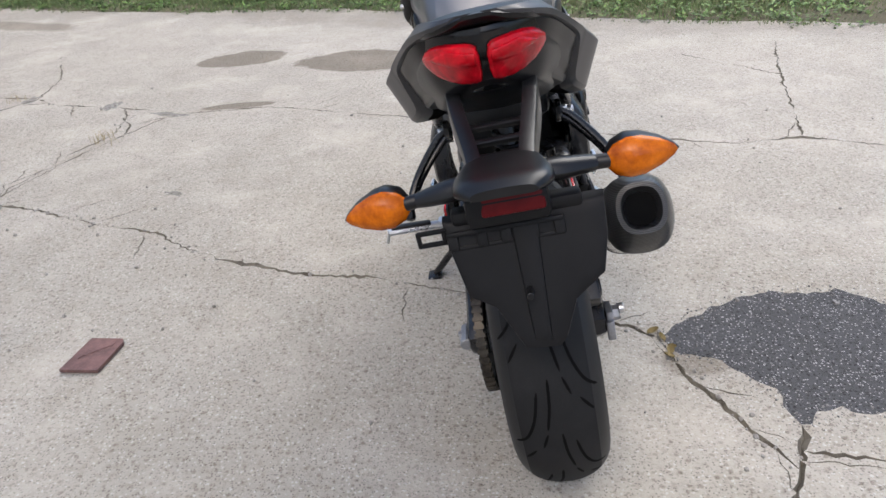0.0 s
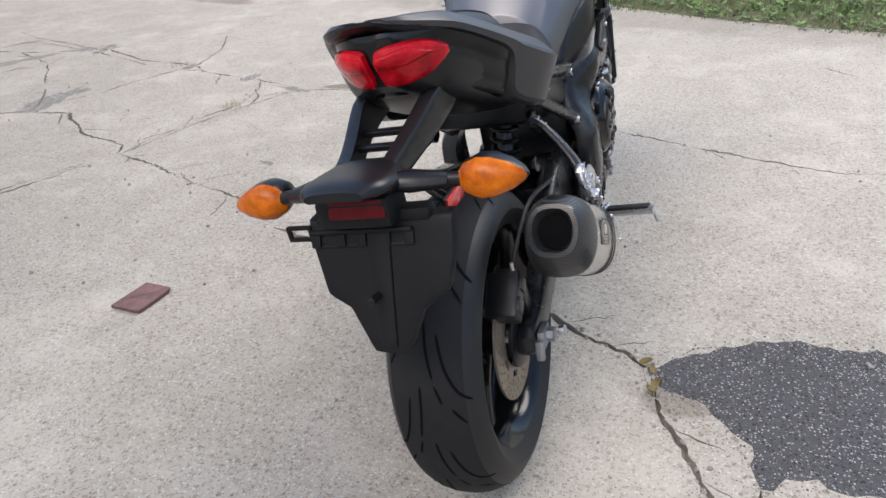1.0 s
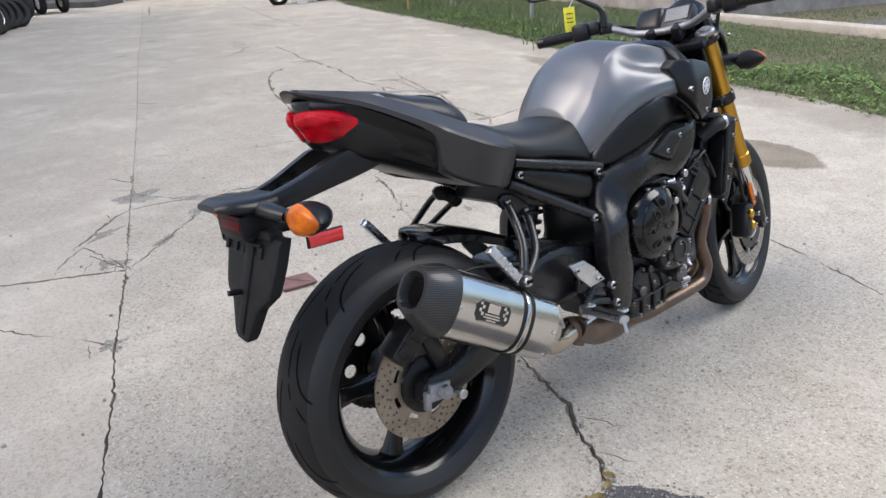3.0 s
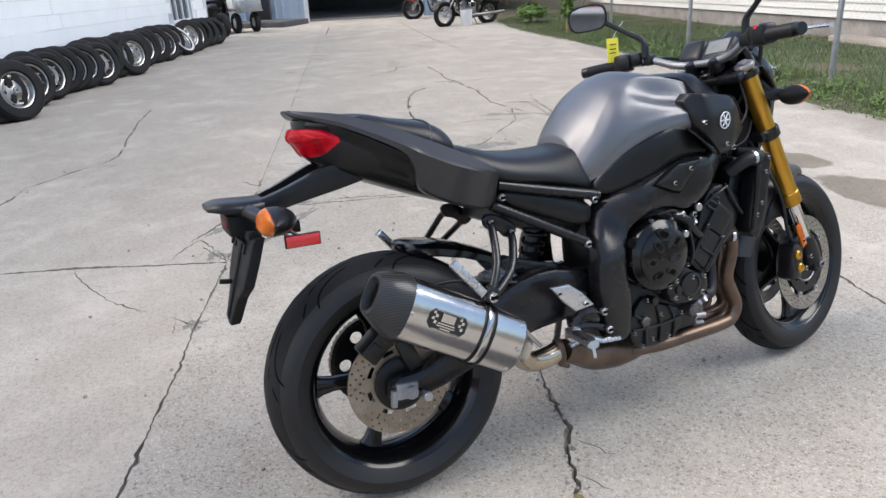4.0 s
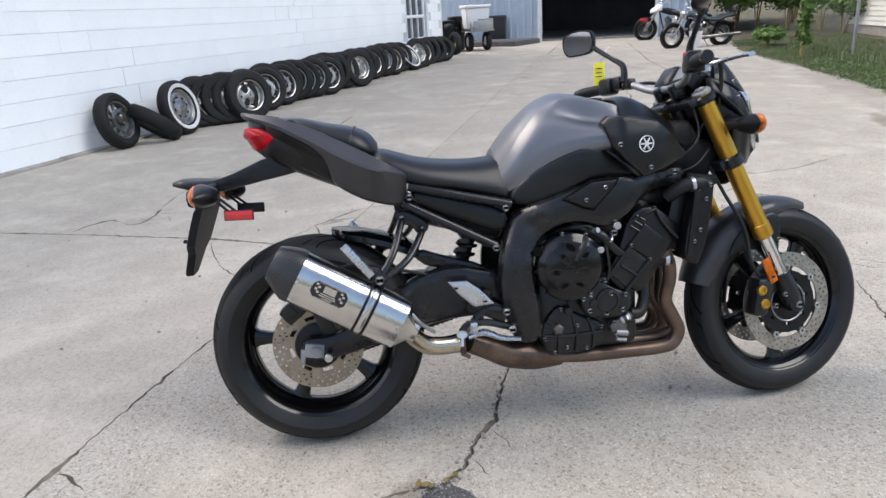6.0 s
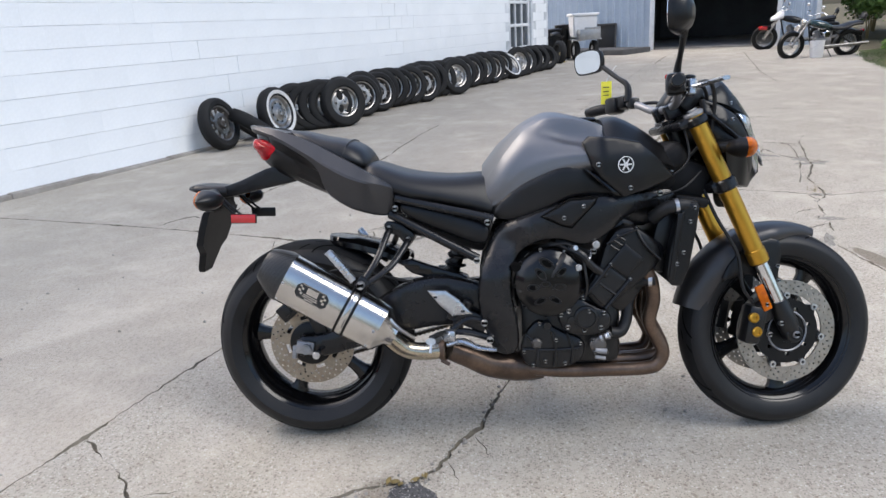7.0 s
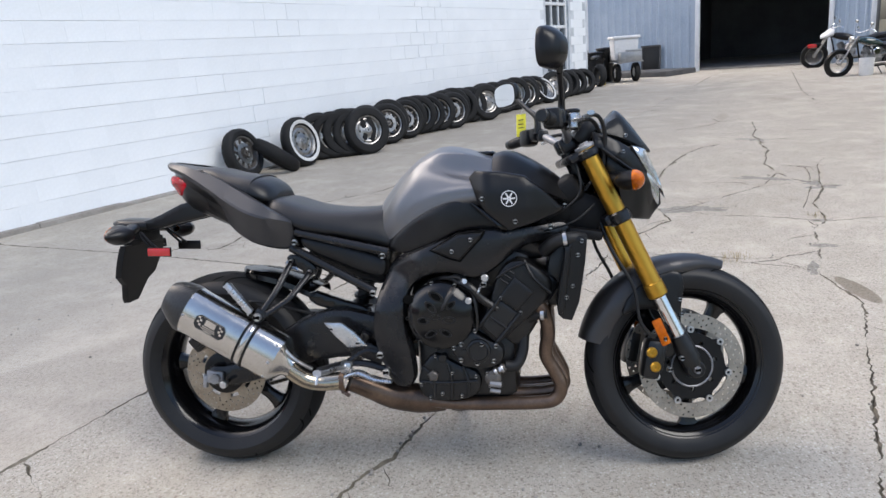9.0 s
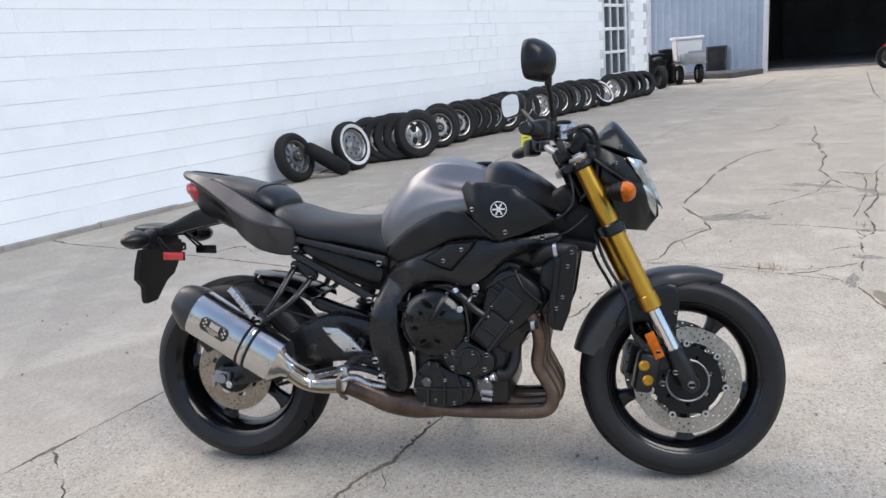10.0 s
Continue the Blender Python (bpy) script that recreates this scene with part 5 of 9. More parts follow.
part("cover_plate", shell(((0.905, 0.552), (0.955, 0.612), (1.008, 0.566), (0.960, 0.512)), lambda x, z: 0.2015, 0.005, 0.012, 0.011, 0.001, 0), BLACK_PLASTIC, engine)
part("cover_plate", shell(((0.910, 0.546), (0.963, 0.503), (0.898, 0.428), (0.853, 0.474)), lambda x, z: 0.1985, 0.004, 0.010, 0.011, 0.0, 0), ENGINE_BLACK, engine)
for a, b in (((0.912, 0.551), (0.847, 0.470)), ((0.967, 0.506), (0.898, 0.424))):
    part("cover_rail", tube([(a[0], -0.200, a[1]), (b[0], -0.199, b[1])], 0.0062, 8, 1), BLACK_PLASTIC, engine)
part("cover_fin", tube([(0.882, -0.2005, 0.498), (0.930, -0.2005, 0.462)], 0.0042, 8, 1), BLACK_PLASTIC, engine)
part("cover_ridge", joined(tube([(0.985, -0.190, 0.656), (1.008, -0.199, 0.608), (1.055, -0.185, 0.560)], 0.0045, 8, 4), tube([(0.905, -0.192, 0.610), (0.945, -0.199, 0.635), (0.990, -0.195, 0.650)], 0.004, 8, 3)), BLACK_PLASTIC, engine)
for x, z in ((0.914, 0.607), (0.922, 0.622), (0.931, 0.636)):
    part("cover_louvre", tube([(x, -0.196, z), (x + 0.024, -0.199, z - 0.016)], 0.0035, 6, 1), BLACK_PLASTIC, engine)
part("crank_cover", shell(((0.818, 0.462), (0.865, 0.430), (0.913, 0.412), (0.915, 0.366), (0.880, 0.345), (0.845, 0.342), (0.782, 0.350), (0.758, 0.403), (0.785, 0.430)), lambda x, z: 0.194, 0.010, 0.06, 0.011, 0.004, 1), ENGINE_BLACK, engine, "black crank end cover")
part("cover_boss", joined(lathe([(0.036, -0.194), (0.034, -0.203), (0.028, -0.205), (0.026, -0.201), (0.001, -0.201)], 28, (0.842, 0, 0.398)), lathe([(0.012, -0.194), (0.011, -0.202), (0.001, -0.203)], 14, (0.800, 0, 0.392))), ENGINE_BLACK, engine)
for x, z in ((0.818, 0.462), (0.835, 0.458), (0.793, 0.419), (0.770, 0.409), (0.789, 0.372), (0.852, 0.418), (0.893, 0.412), (0.837, 0.362), (0.884, 0.368)):
    part("cover_screw", bolt((x, -0.197, z), r=0.0072, h=0.006), BOLT, engine)
pump = part("water_pump", joined(lathe([(0.024, -0.14), (0.024, -0.180), (0.018, -0.186), (0.008, -0.188), (0.001, -0.188)], 20, (0.878, 0, 0.310)), rod((0.872, -0.176, 0.322), (0.916, -0.180, 0.345), 0.011, 14)), OLD_ALLOY, engine, "dull cast water pump")
part("pump_clamp", joined(rod((0.884, -0.177, 0.329), (0.892, -0.178, 0.333), 0.0135, 16), rod((0.904, -0.179, 0.339), (0.911, -0.180, 0.342), 0.0135, 16), rod((0.898, -0.188, 0.345), (0.902, -0.196, 0.334), 0.004, 8)), BOLT, pump)
part("pump_pipe", joined(rod((0.868, -0.184, 0.296), (0.902, -0.186, 0.292), 0.009, 12), rod((0.868, -0.184, 0.276), (0.898, -0.182, 0.270), 0.006, 10)), DULL_ALU, pump)
for x, z in ((0.862, 0.328), (0.868, 0.290), (0.902, 0.292)):
    part("pump_screw", bolt((x, -0.186, z), r=0.005, h=0.005), BOLT, engine)
part("pump_hose", tube([(0.915, -0.17, 0.345), (0.945, -0.165, 0.345), (0.965, -0.15, 0.38), (0.975, -0.14, 0.45), (1.0, -0.155, 0.49), (1.045, -0.17, 0.497)], 0.017, 12, 5), RUBBER, engine, "black rubber coolant hose")
part("hose_clamp", moved(lathe([(0.0175, -0.006), (0.0195, -0.005), (0.0195, 0.005), (0.0175, 0.006)], 20, (0, 0, 0), "x"), pose(1.03, -0.167, 0.496, 0, 0, -10)), BOLT, engine)
part("oil_cap", joined(lathe([(0.014, -0.165), (0.014, -0.178), (0.010, -0.181), (0.001, -0.181)], 16, (0.700, 0, 0.318)), *[moved(block((0.0, -0.175, 0.012), (0.006, 0.010, 0.010), 0.002), Matrix.Translation((0.700, 0, 0.318)) @ Matrix.Rotation(radians(72 * k), 4, "Y")) for k in range(5)]), OLD_ALLOY, engine)
for x, z in ((0.710, 0.378), (0.757, 0.326), (0.724, 0.262), (0.782, 0.255), (0.662, 0.292), (0.828, 0.315), (0.688, 0.250)):
    part("case_screw", bolt((x, -0.172, z), r=0.0055, h=0.006), BOLT, engine)
for x, z, r in ((0.816, 0.534, 0.009), (0.914, 0.552, 0.0055), (0.968, 0.507, 0.0055), (0.866, 0.592, 0.009)):
    part("case_screw", bolt((x, -0.196, z), r=r, h=0.006), BOLT, engine)
part("water_pipe", joined(tube([(0.80, -0.19, 0.60), (0.83, -0.205, 0.585), (0.86, -0.2, 0.55), (0.90, -0.19, 0.52)], 0.012, 10), tube([(0.835, -0.205, 0.575), (0.845, -0.21, 0.50), (0.84, -0.205, 0.46)], 0.0045, 8)), ENGINE_BLACK, engine)
part("hose_clip", joined(tube([(0.842, -0.19, 0.560), (0.852, -0.217, 0.575), (0.858, -0.19, 0.590)], 0.004, 8), rod((0.80, -0.185, 0.60), (0.815, -0.215, 0.606), 0.008, 10), rod((0.872, -0.2, 0.612), (0.872, -0.212, 0.612), 0.011, 10), rod((0.822, -0.2, 0.548), (0.822, -0.214, 0.548), 0.010, 8)), BOLT, engine)
part("wiring", joined(tube([(0.70, -0.15, 0.60), (0.76, -0.19, 0.615), (0.80, -0.19, 0.59), (0.82, -0.185, 0.53)], 0.006, 8), tube([(0.745, -0.19, 0.612), (0.79, -0.2, 0.617), (0.81, -0.2, 0.60)], 0.004, 8)), RUBBER, engine)

# ---- exhaust ----
exhaust = part("exhaust_collector", joined(tube([(0.44, -0.155, 0.300), (0.50, -0.135, 0.272), (0.56, -0.115, 0.243), (0.64, -0.10, 0.225), (0.72, -0.095, 0.224)], [0.030, 0.037, 0.044, 0.046, 0.040], 18)), RUST_PIPE, bike, "heat-browned steel exhaust pipes")
for y, fwd, low in ((-0.135, -0.014, 0.0), (-0.083, -0.006, 0.014), (-0.01, -0.006, -0.004), (0.06, -0.014, 0.0)):
    part("exhaust_header", tube([(0.995, y * 1.25, 0.545), (1.030, y * 1.2, 0.505), (1.043, y * 1.12, 0.44), (1.047 + fwd, y * 1.05, 0.37), (1.070 + fwd, y, 0.318), (1.088 + fwd, y, 0.272), (1.070 + fwd, y, 0.232 + low), (1.01, y, 0.221 + low), (0.90, y, 0.219 + low), (0.78, y, 0.219 + low * 0.8), (0.68, y * 0.9, 0.224)], 0.0205, 14, 5), RUST_PIPE, exhaust)
part("link_pipe", tube([(0.42, -0.160, 0.303), (0.36, -0.176, 0.303), (0.31, -0.192, 0.318), (0.275, -0.208, 0.352), (0.235, -0.216, 0.398)], [0.028, 0.0265, 0.0265, 0.027, 0.030], 18), GOLD_PIPE, exhaust, "straw-tinted polished link pipe")
part("pipe_clamp", joined(moved(lathe([(0.031, -0.010), (0.0345, -0.007), (0.0345, 0.007), (0.031, 0.010)], 24, (0, 0, 0), "x"), pose(0.425, -0.158, 0.302, 0, 0, -15)), rod((0.415, -0.170, 0.272), (0.44, -0.180, 0.262), 0.006, 8)), RUST_PIPE, exhaust)

AXIS = Vector((-0.857, 0.0, 0.513)).normalized()
LIFT = Vector((0.513, 0.0, 0.857)).normalized()
MUFF = Vector((0.245, -0.221, 0.392))
HEX = ((1.0, 0.45), (0.55, 0.98), (-0.55, 0.98), (-1.0, 0.45), (-1.0, -0.45), (-0.55, -0.98), (0.55, -0.98), (1.0, -0.45))


def can_loop(s, up, side, shift=0.0, out=0.0):
    """A ring of the silencer's many-sided rounded section, s metres along it; up and side: half height and half width."""
    pts = chaikin([(v * side * 1.05, u * up * 1.03) for v, u in HEX], 2)
    return [MUFF + AXIS * s + LIFT * (p[1] + shift) + Vector((0, -1, 0)) * (p[0] + out) for p in pts]


def can(rows, cap=True):
    return rings(bmesh.new(), [can_loop(*r) for r in rows], cap)


muffler = part("silencer", can(((-0.050, 0.030, 0.030, 0.0), (-0.030, 0.036, 0.034), (-0.006, 0.066, 0.053), (0.0, 0.071, 0.058), (0.10, 0.072, 0.060), (0.312, 0.072, 0.060)), False), STEEL, bike, "polished stainless silencer with a carbon end cap")
part("end_cap", can(((0.306, 0.0735, 0.0615), (0.325, 0.073, 0.061), (0.352, 0.062, 0.054, 0.004), (0.376, 0.050, 0.046, 0.007), (0.382, 0.046, 0.042, 0.007), (0.383, 0.038, 0.034, 0.007), (0.366, 0.030, 0.027, 0.006), (0.30, 0.028, 0.025, 0.0))), CARBON, muffler, "woven carbon-fibre end cap")
# shade inside the pipe mouth, coloured near black
part("outlet", can(((0.366, 0.0297, 0.0267, 0.006), (0.34, 0.0290, 0.026, 0.004), (0.29, 0.0275, 0.0245, 0.0), (0.289, 0.005, 0.005, 0.0))), GROOVE_SHADE, muffler)
for s in (0.090, 0.116):
    part("strap", can(((s - 0.004, 0.0732, 0.0610), (s - 0.003, 0.0748, 0.0624), (s + 0.003, 0.0748, 0.0624), (s + 0.004, 0.0732, 0.0610)), False), SATIN_BLACK, muffler, "black mounting strap")
part("strap_band", can(((0.096, 0.0728, 0.0606), (0.098, 0.0738, 0.0616), (0.108, 0.0738, 0.0616), (0.110, 0.0728, 0.0606)), False), STEEL, muffler)


def on_can(s, h, out):
    return MUFF + AXIS * s + LIFT * h + Vector((0, -1, 0)) * out


def badge_mesh(s0, s1, h0, h1, out, thick):
    a, b, c, d = on_can(s0, h0, out), on_can(s1, h0, out), on_can(s1, h1, out), on_can(s0, h1, out)
    bm = bmesh.new()
    n = Vector((0, -1, 0))
    rings(bm, [[a, b, c, d], [p + n * thick for p in (a, b, c, d)]])
    return bm


def plaque_mesh(s0, s1, h0, h1, cut, out, thick):
    """A plate with its corners cut off."""
    pts = ((s0 + cut, h0), (s1 - cut, h0), (s1, h0 + cut), (s1, h1 - cut), (s1 - cut, h1), (s0 + cut, h1), (s0, h1 - cut), (s0, h0 + cut))
    n = Vector((0, -1, 0))
    low = [on_can(a, b, out) for a, b in pts]
    return rings(bmesh.new(), [low, [p + n * thick for p in low]])


badge = part("badge", plaque_mesh(0.163, 0.262, -0.016, 0.029, 0.011, 0.0560, 0.0082), INK, muffler, "black maker's plate with worn silver print")
for s0, s1, h0, h1 in ((0.196, 0.230, 0.005, 0.024), (0.192, 0.236, -0.001, 0.002), (0.190, 0.238, -0.0065, -0.0035), (0.200, 0.228, -0.012, -0.009), (0.240, 0.247, -0.003, 0.004), (0.247, 0.254, 0.004, 0.011), (0.240, 0.247, 0.011, 0.018), (0.247, 0.254, 0.018, 0.024), (0.171, 0.178, -0.003, 0.004), (0.178, 0.185, 0.004, 0.011), (0.171, 0.178, 0.011, 0.018), (0.178, 0.185, 0.018, 0.024)):
    part("print_mark", badge_mesh(s0, s1, h0, h1, 0.0640, 0.0009), STEEL, badge)
for s0, s1 in ((0.168, 0.257),):
    part("print_mark", badge_mesh(s0 + 0.008, s1 - 0.008, -0.0150, -0.0138, 0.0640, 0.0007), STEEL, badge)
    part("print_mark", badge_mesh(s0 + 0.008, s1 - 0.008, 0.0265, 0.0277, 0.0640, 0.0007), STEEL, badge)
for s in (0.302, 0.012):
    for h, out in ((0.052, 0.047), (0.0, 0.0632), (-0.052, 0.047)):
        part("rivet", moved(lathe([(0.0045, 0), (0.0035, 0.002), (0.0005, 0.003)], 10, axis="z"), Matrix.Translation(on_can(s, h, out)) @ Euler((radians(90), 0, 0)).to_matrix().to_4x4()), BOLT, muffler)
part("exhaust_spring", tube([on_can(-0.012, 0.045, 0.03), on_can(-0.05, 0.03, 0.02), on_can(-0.10, 0.018, -0.01)], 0.0055, 8), BOLT, muffler)

# ---- rear footrest hangers ----


def hanger_mesh():
    return joined(tube([(0.276, -0.122, 0.674), (0.270, -0.150, 0.655), (0.244, -0.205, 0.590), (0.205, -0.238, 0.532)], 0.0105, 12, flat=0.8), tube([(0.330, -0.124, 0.640), (0.322, -0.152, 0.620), (0.280, -0.206, 0.566), (0.210, -0.240, 0.524)], 0.0105, 12, flat=0.8),
                  shell(((0.258, 0.692), (0.300, 0.690), (0.352, 0.652), (0.346, 0.628), (0.318, 0.622), (0.300, 0.648), (0.262, 0.658)), lambda x, z: 0.130, 0.004, 0.012, 0.014, 0, 1), block((0.203, -0.236, 0.528), (0.034, 0.022, 0.042), 0.008, (0, 35, 0)))


hangers = both(hanger_mesh, "footrest_hanger", FRAME_BLACK, bike, "black passenger footrest bracket")
for ob, sgn in zip(hangers, (1, -1)):
    bm = joined(block((0.146, -0.242, 0.582), (0.022, 0.018, 0.108), 0.005, (0, -38, 0)), *[block((0.146 - 0.0066 * k, -0.2515, 0.582 + 0.0085 * k), (0.021, 0.003, 0.005), 0.001, (0, -38, 0)) for k in (-5, -3, -1, 1, 3, 5)])
    part("folding_footrest", bm if sgn > 0 else mirrored(bm), ALU, ob, "bright ribbed folded footrest")
    bm = bolt((0.201, -0.250, 0.526), r=0.0125, h=0.010)
    part("hanger_bolt", bm if sgn > 0 else mirrored(bm), BOLT, ob)
    for x, z in ((0.276, 0.673), (0.331, 0.638)):
        bm = bolt((x, -0.136, z), r=0.007, h=0.006)
        part("hanger_bolt", bm if sgn > 0 else mirrored(bm), BOLT, ob)

# ---- rider footrests, heel guards, pedals ----
rests = both(lambda: joined(block((0.50, -0.172, 0.40), (0.12, 0.016, 0.05), 0.006, (0, 25, 0)), tube([(0.56, -0.175, 0.34), (0.50, -0.180, 0.36), (0.45, -0.185, 0.365)], 0.011, 8), tube([(0.55, -0.175, 0.39), (0.50, -0.18, 0.40), (0.45, -0.19, 0.37)], 0.010, 8)), "footrest_plate", FRAME_BLACK, bike, "black rider footrest plate")
for ob, flip in zip(rests, (False, True)):
    for name, bm, mat, lab in (
            ("heel_guard", shell(((0.386, 0.494), (0.44, 0.492), (0.478, 0.462), (0.514, 0.421), (0.456, 0.416), (0.42, 0.45)), lambda x, z: 0.206, 0.003, 0.008, 0.012, 0, 0), ALU, "bright brushed heel guard"),
            ("footrest", tube([(0.437 - 0.0017 * k, -0.205 - 0.0070 * k, 0.362 + 0.0010 * k) for k in range(21)], [0.0135 if k % 2 else 0.0145 for k in range(21)], 12, 1, flat=0.7), ALU, "bright ribbed footrest"),
            ("footrest_rubber", block((0.418, -0.284, 0.3835), (0.020, 0.105, 0.009), 0.003, (-8, 0, -13)), RUBBER, "black rubber pad"),
            ("footrest_joint", block((0.445, -0.200, 0.357), (0.035, 0.030, 0.034), 0.006), ALU, ""),
            ("footrest_tip", rod((0.404, -0.342, 0.378), (0.401, -0.352, 0.352), 0.004, 8), ALU, ""),
            ("pedal", tube([(0.436, -0.196, 0.326), (0.474, -0.200, 0.338), (0.500, -0.203, 0.332), (0.530, -0.206, 0.319), (0.582, -0.212, 0.313)], [0.008, 0.013, 0.012, 0.010, 0.007], 10, flat=0.8), ALU, "bright foot pedal")):
        part(name, mirrored(bm) if flip else bm, mat, ob, lab)
    for x, z in ((0.409, 0.475), (0.487, 0.431)):
        bm = bolt((x, -0.207, z), r=0.0065, h=0.005)
        part("guard_screw", mirrored(bm) if flip else bm, BOLT, ob)
part("brake_cylinder", joined(rod((0.505, -0.165, 0.45), (0.475, -0.165, 0.395), 0.015, 12), block((0.47, -0.17, 0.378), (0.03, 0.03, 0.03), 0.006)), ENGINE_BLACK, bike)
side_stand = part("side_stand", joined(tube([(0.62, 0.13, 0.27), (0.66, 0.22, 0.155), (0.698, 0.300, 0.055)], 0.011, 10), block((0.700, 0.305, 0.047), (0.05, 0.045, 0.012), 0.004, (-6, 0, 0))), FRAME_BLACK, bike, "black steel side stand")

# ---- subframe and side covers ----
both(lambda: tube([(0.300, -0.142, 0.762), (0.40, -0.150, 0.736), (0.585, -0.153, 0.690)], 0.0135, 12), "seat_rail", FRAME_BLACK, bike)
both(lambda: tube([(0.280, -0.138, 0.715), (0.40, -0.150, 0.650), (0.537, -0.158, 0.575)], 0.0135, 12), "seat_strut", FRAME_BLACK, bike)
both(lambda: shell(((0.315, 0.752), (0.44, 0.722), (0.566, 0.678), (0.577, 0.645), (0.556, 0.606), (0.45, 0.648), (0.335, 0.700), (0.305, 0.73)), lambda x, z: 0.143, 0.012, 0.04, 0.014, 0.006, 2), "side_cover", BLACK_PLASTIC, bike, "black plastic side cover")
part("battery_box", block((0.45, 0, 0.68), (0.26, 0.22, 0.13), 0.02, (0, 16, 0)), BLACK_PLASTIC, bike)
part("undertray", shell(((-0.08, 0.865), (0.10, 0.810), (0.33, 0.72), (0.32, 0.695), (0.10, 0.775), (-0.05, 0.835)), lambda x, z: 0.065, 0.01, 0.13, 0.02, 0, 1), BLACK_PLASTIC, bike)

# ---- tank and panels ----
TANK = (
    (0.556, ((0.03, 0.700), (0.105, 0.712), (0.110, 0.722), (0.112, 0.732), (0.112, 0.742), (0.110, 0.755), (0.102, 0.775), (0.092, 0.790), (0.060, 0.826), (0.0, 0.842))),
    (0.600, ((0.03, 0.710), (0.126, 0.722), (0.137, 0.745), (0.140, 0.768), (0.139, 0.790), (0.135, 0.812), (0.122, 0.838), (0.110, 0.850), (0.070, 0.880), (0.0, 0.896))),
    (0.630, ((0.03, 0.720), (0.137, 0.735), (0.150, 0.775), (0.151, 0.803), (0.149, 0.828), (0.142, 0.850), (0.122, 0.878), (0.108, 0.890), (0.070, 0.912), (0.0, 0.923))),
    (0.670, ((0.03, 0.730), (0.149, 0.757), (0.162, 0.812), (0.159, 0.846), (0.150, 0.880), (0.136, 0.904), (0.116, 0.924), (0.104, 0.932), (0.064, 0.949), (0.0, 0.957))),
    (0.710, ((0.03, 0.740), (0.158, 0.775), (0.172, 0.832), (0.165, 0.866), (0.151, 0.903), (0.129, 0.930), (0.108, 0.949), (0.098, 0.957), (0.060, 0.972), (0.0, 0.979))),
    (0.750, ((0.03, 0.750), (0.166, 0.792), (0.181, 0.845), (0.175, 0.870), (0.160, 0.902), (0.130, 0.926), (0.114, 0.962), (0.105, 0.972), (0.064, 0.984), (0.0, 0.992))),
    (0.800, ((0.03, 0.760), (0.178, 0.812), (0.193, 0.855), (0.187, 0.873), (0.173, 0.893), (0.136, 0.912), (0.124, 0.960), (0.115, 0.971), (0.072, 0.980), (0.0, 0.987))),
    (0.860, ((0.03, 0.770), (0.187, 0.820), (0.203, 0.858), (0.198, 0.872), (0.186, 0.884), (0.150, 0.901), (0.134, 0.947), (0.125, 0.958), (0.080, 0.963), (0.0, 0.969))),
    (0.920, ((0.03, 0.770), (0.188, 0.810), (0.206, 0.850), (0.202, 0.862), (0.194, 0.871), (0.166, 0.886), (0.140, 0.925), (0.130, 0.936), (0.086, 0.938), (0.0, 0.944))),
    (0.985, ((0.03, 0.770), (0.165, 0.790), (0.187, 0.833), (0.184, 0.845), (0.176, 0.852), (0.156, 0.864), (0.130, 0.886), (0.118, 0.892), (0.085, 0.905), (0.0, 0.921))))
tank = part("fuel_tank", hull(TANK, 4, 6), TANK_GREY, bike, "matt grey metallic fuel tank", 50)
part("filler_cap", lathe([(0.045, 0.0), (0.045, 0.010), (0.040, 0.014), (0.012, 0.016), (0.001, 0.016)], 32, (0.86, 0, 0.955), "z"), GLOSS_BLACK, tank, "black fuel filler cap")


def knee_out(x, z):
    return 0.126 + 0.34 * (x - 0.58) * (1 - 0.62 * ease((x - 0.72) / 0.2)) + 0.012 + 0.12 * max(0.0, z - 0.76) * (1 - ease((x - 0.6) / 0.2))


both(lambda: shell(((0.578, 0.690), (0.590, 0.728), (0.648, 0.776), (0.72, 0.812), (0.795, 0.838), (0.848, 0.836), (0.880, 0.812), (0.91, 0.785), (0.945, 0.752), (0.90, 0.745), (0.84, 0.752), (0.79, 0.742), (0.725, 0.712), (0.65, 0.682)), knee_out, 0.010, 0.05, 0.012, 0.004, 1), "knee_panel", BLACK_PLASTIC, bike, "black textured knee panel below the tank")


def scoop_out(x, z):
    return 0.206 + 0.028 * ease((x - 0.84) / 0.05) - 0.20 * max(0.0, x - 0.90) - 0.040 * ease((x - 0.99) / 0.12) - 0.25 * max(0.0, z - 0.86) - 0.10 * max(0.0, 0.80 - z)


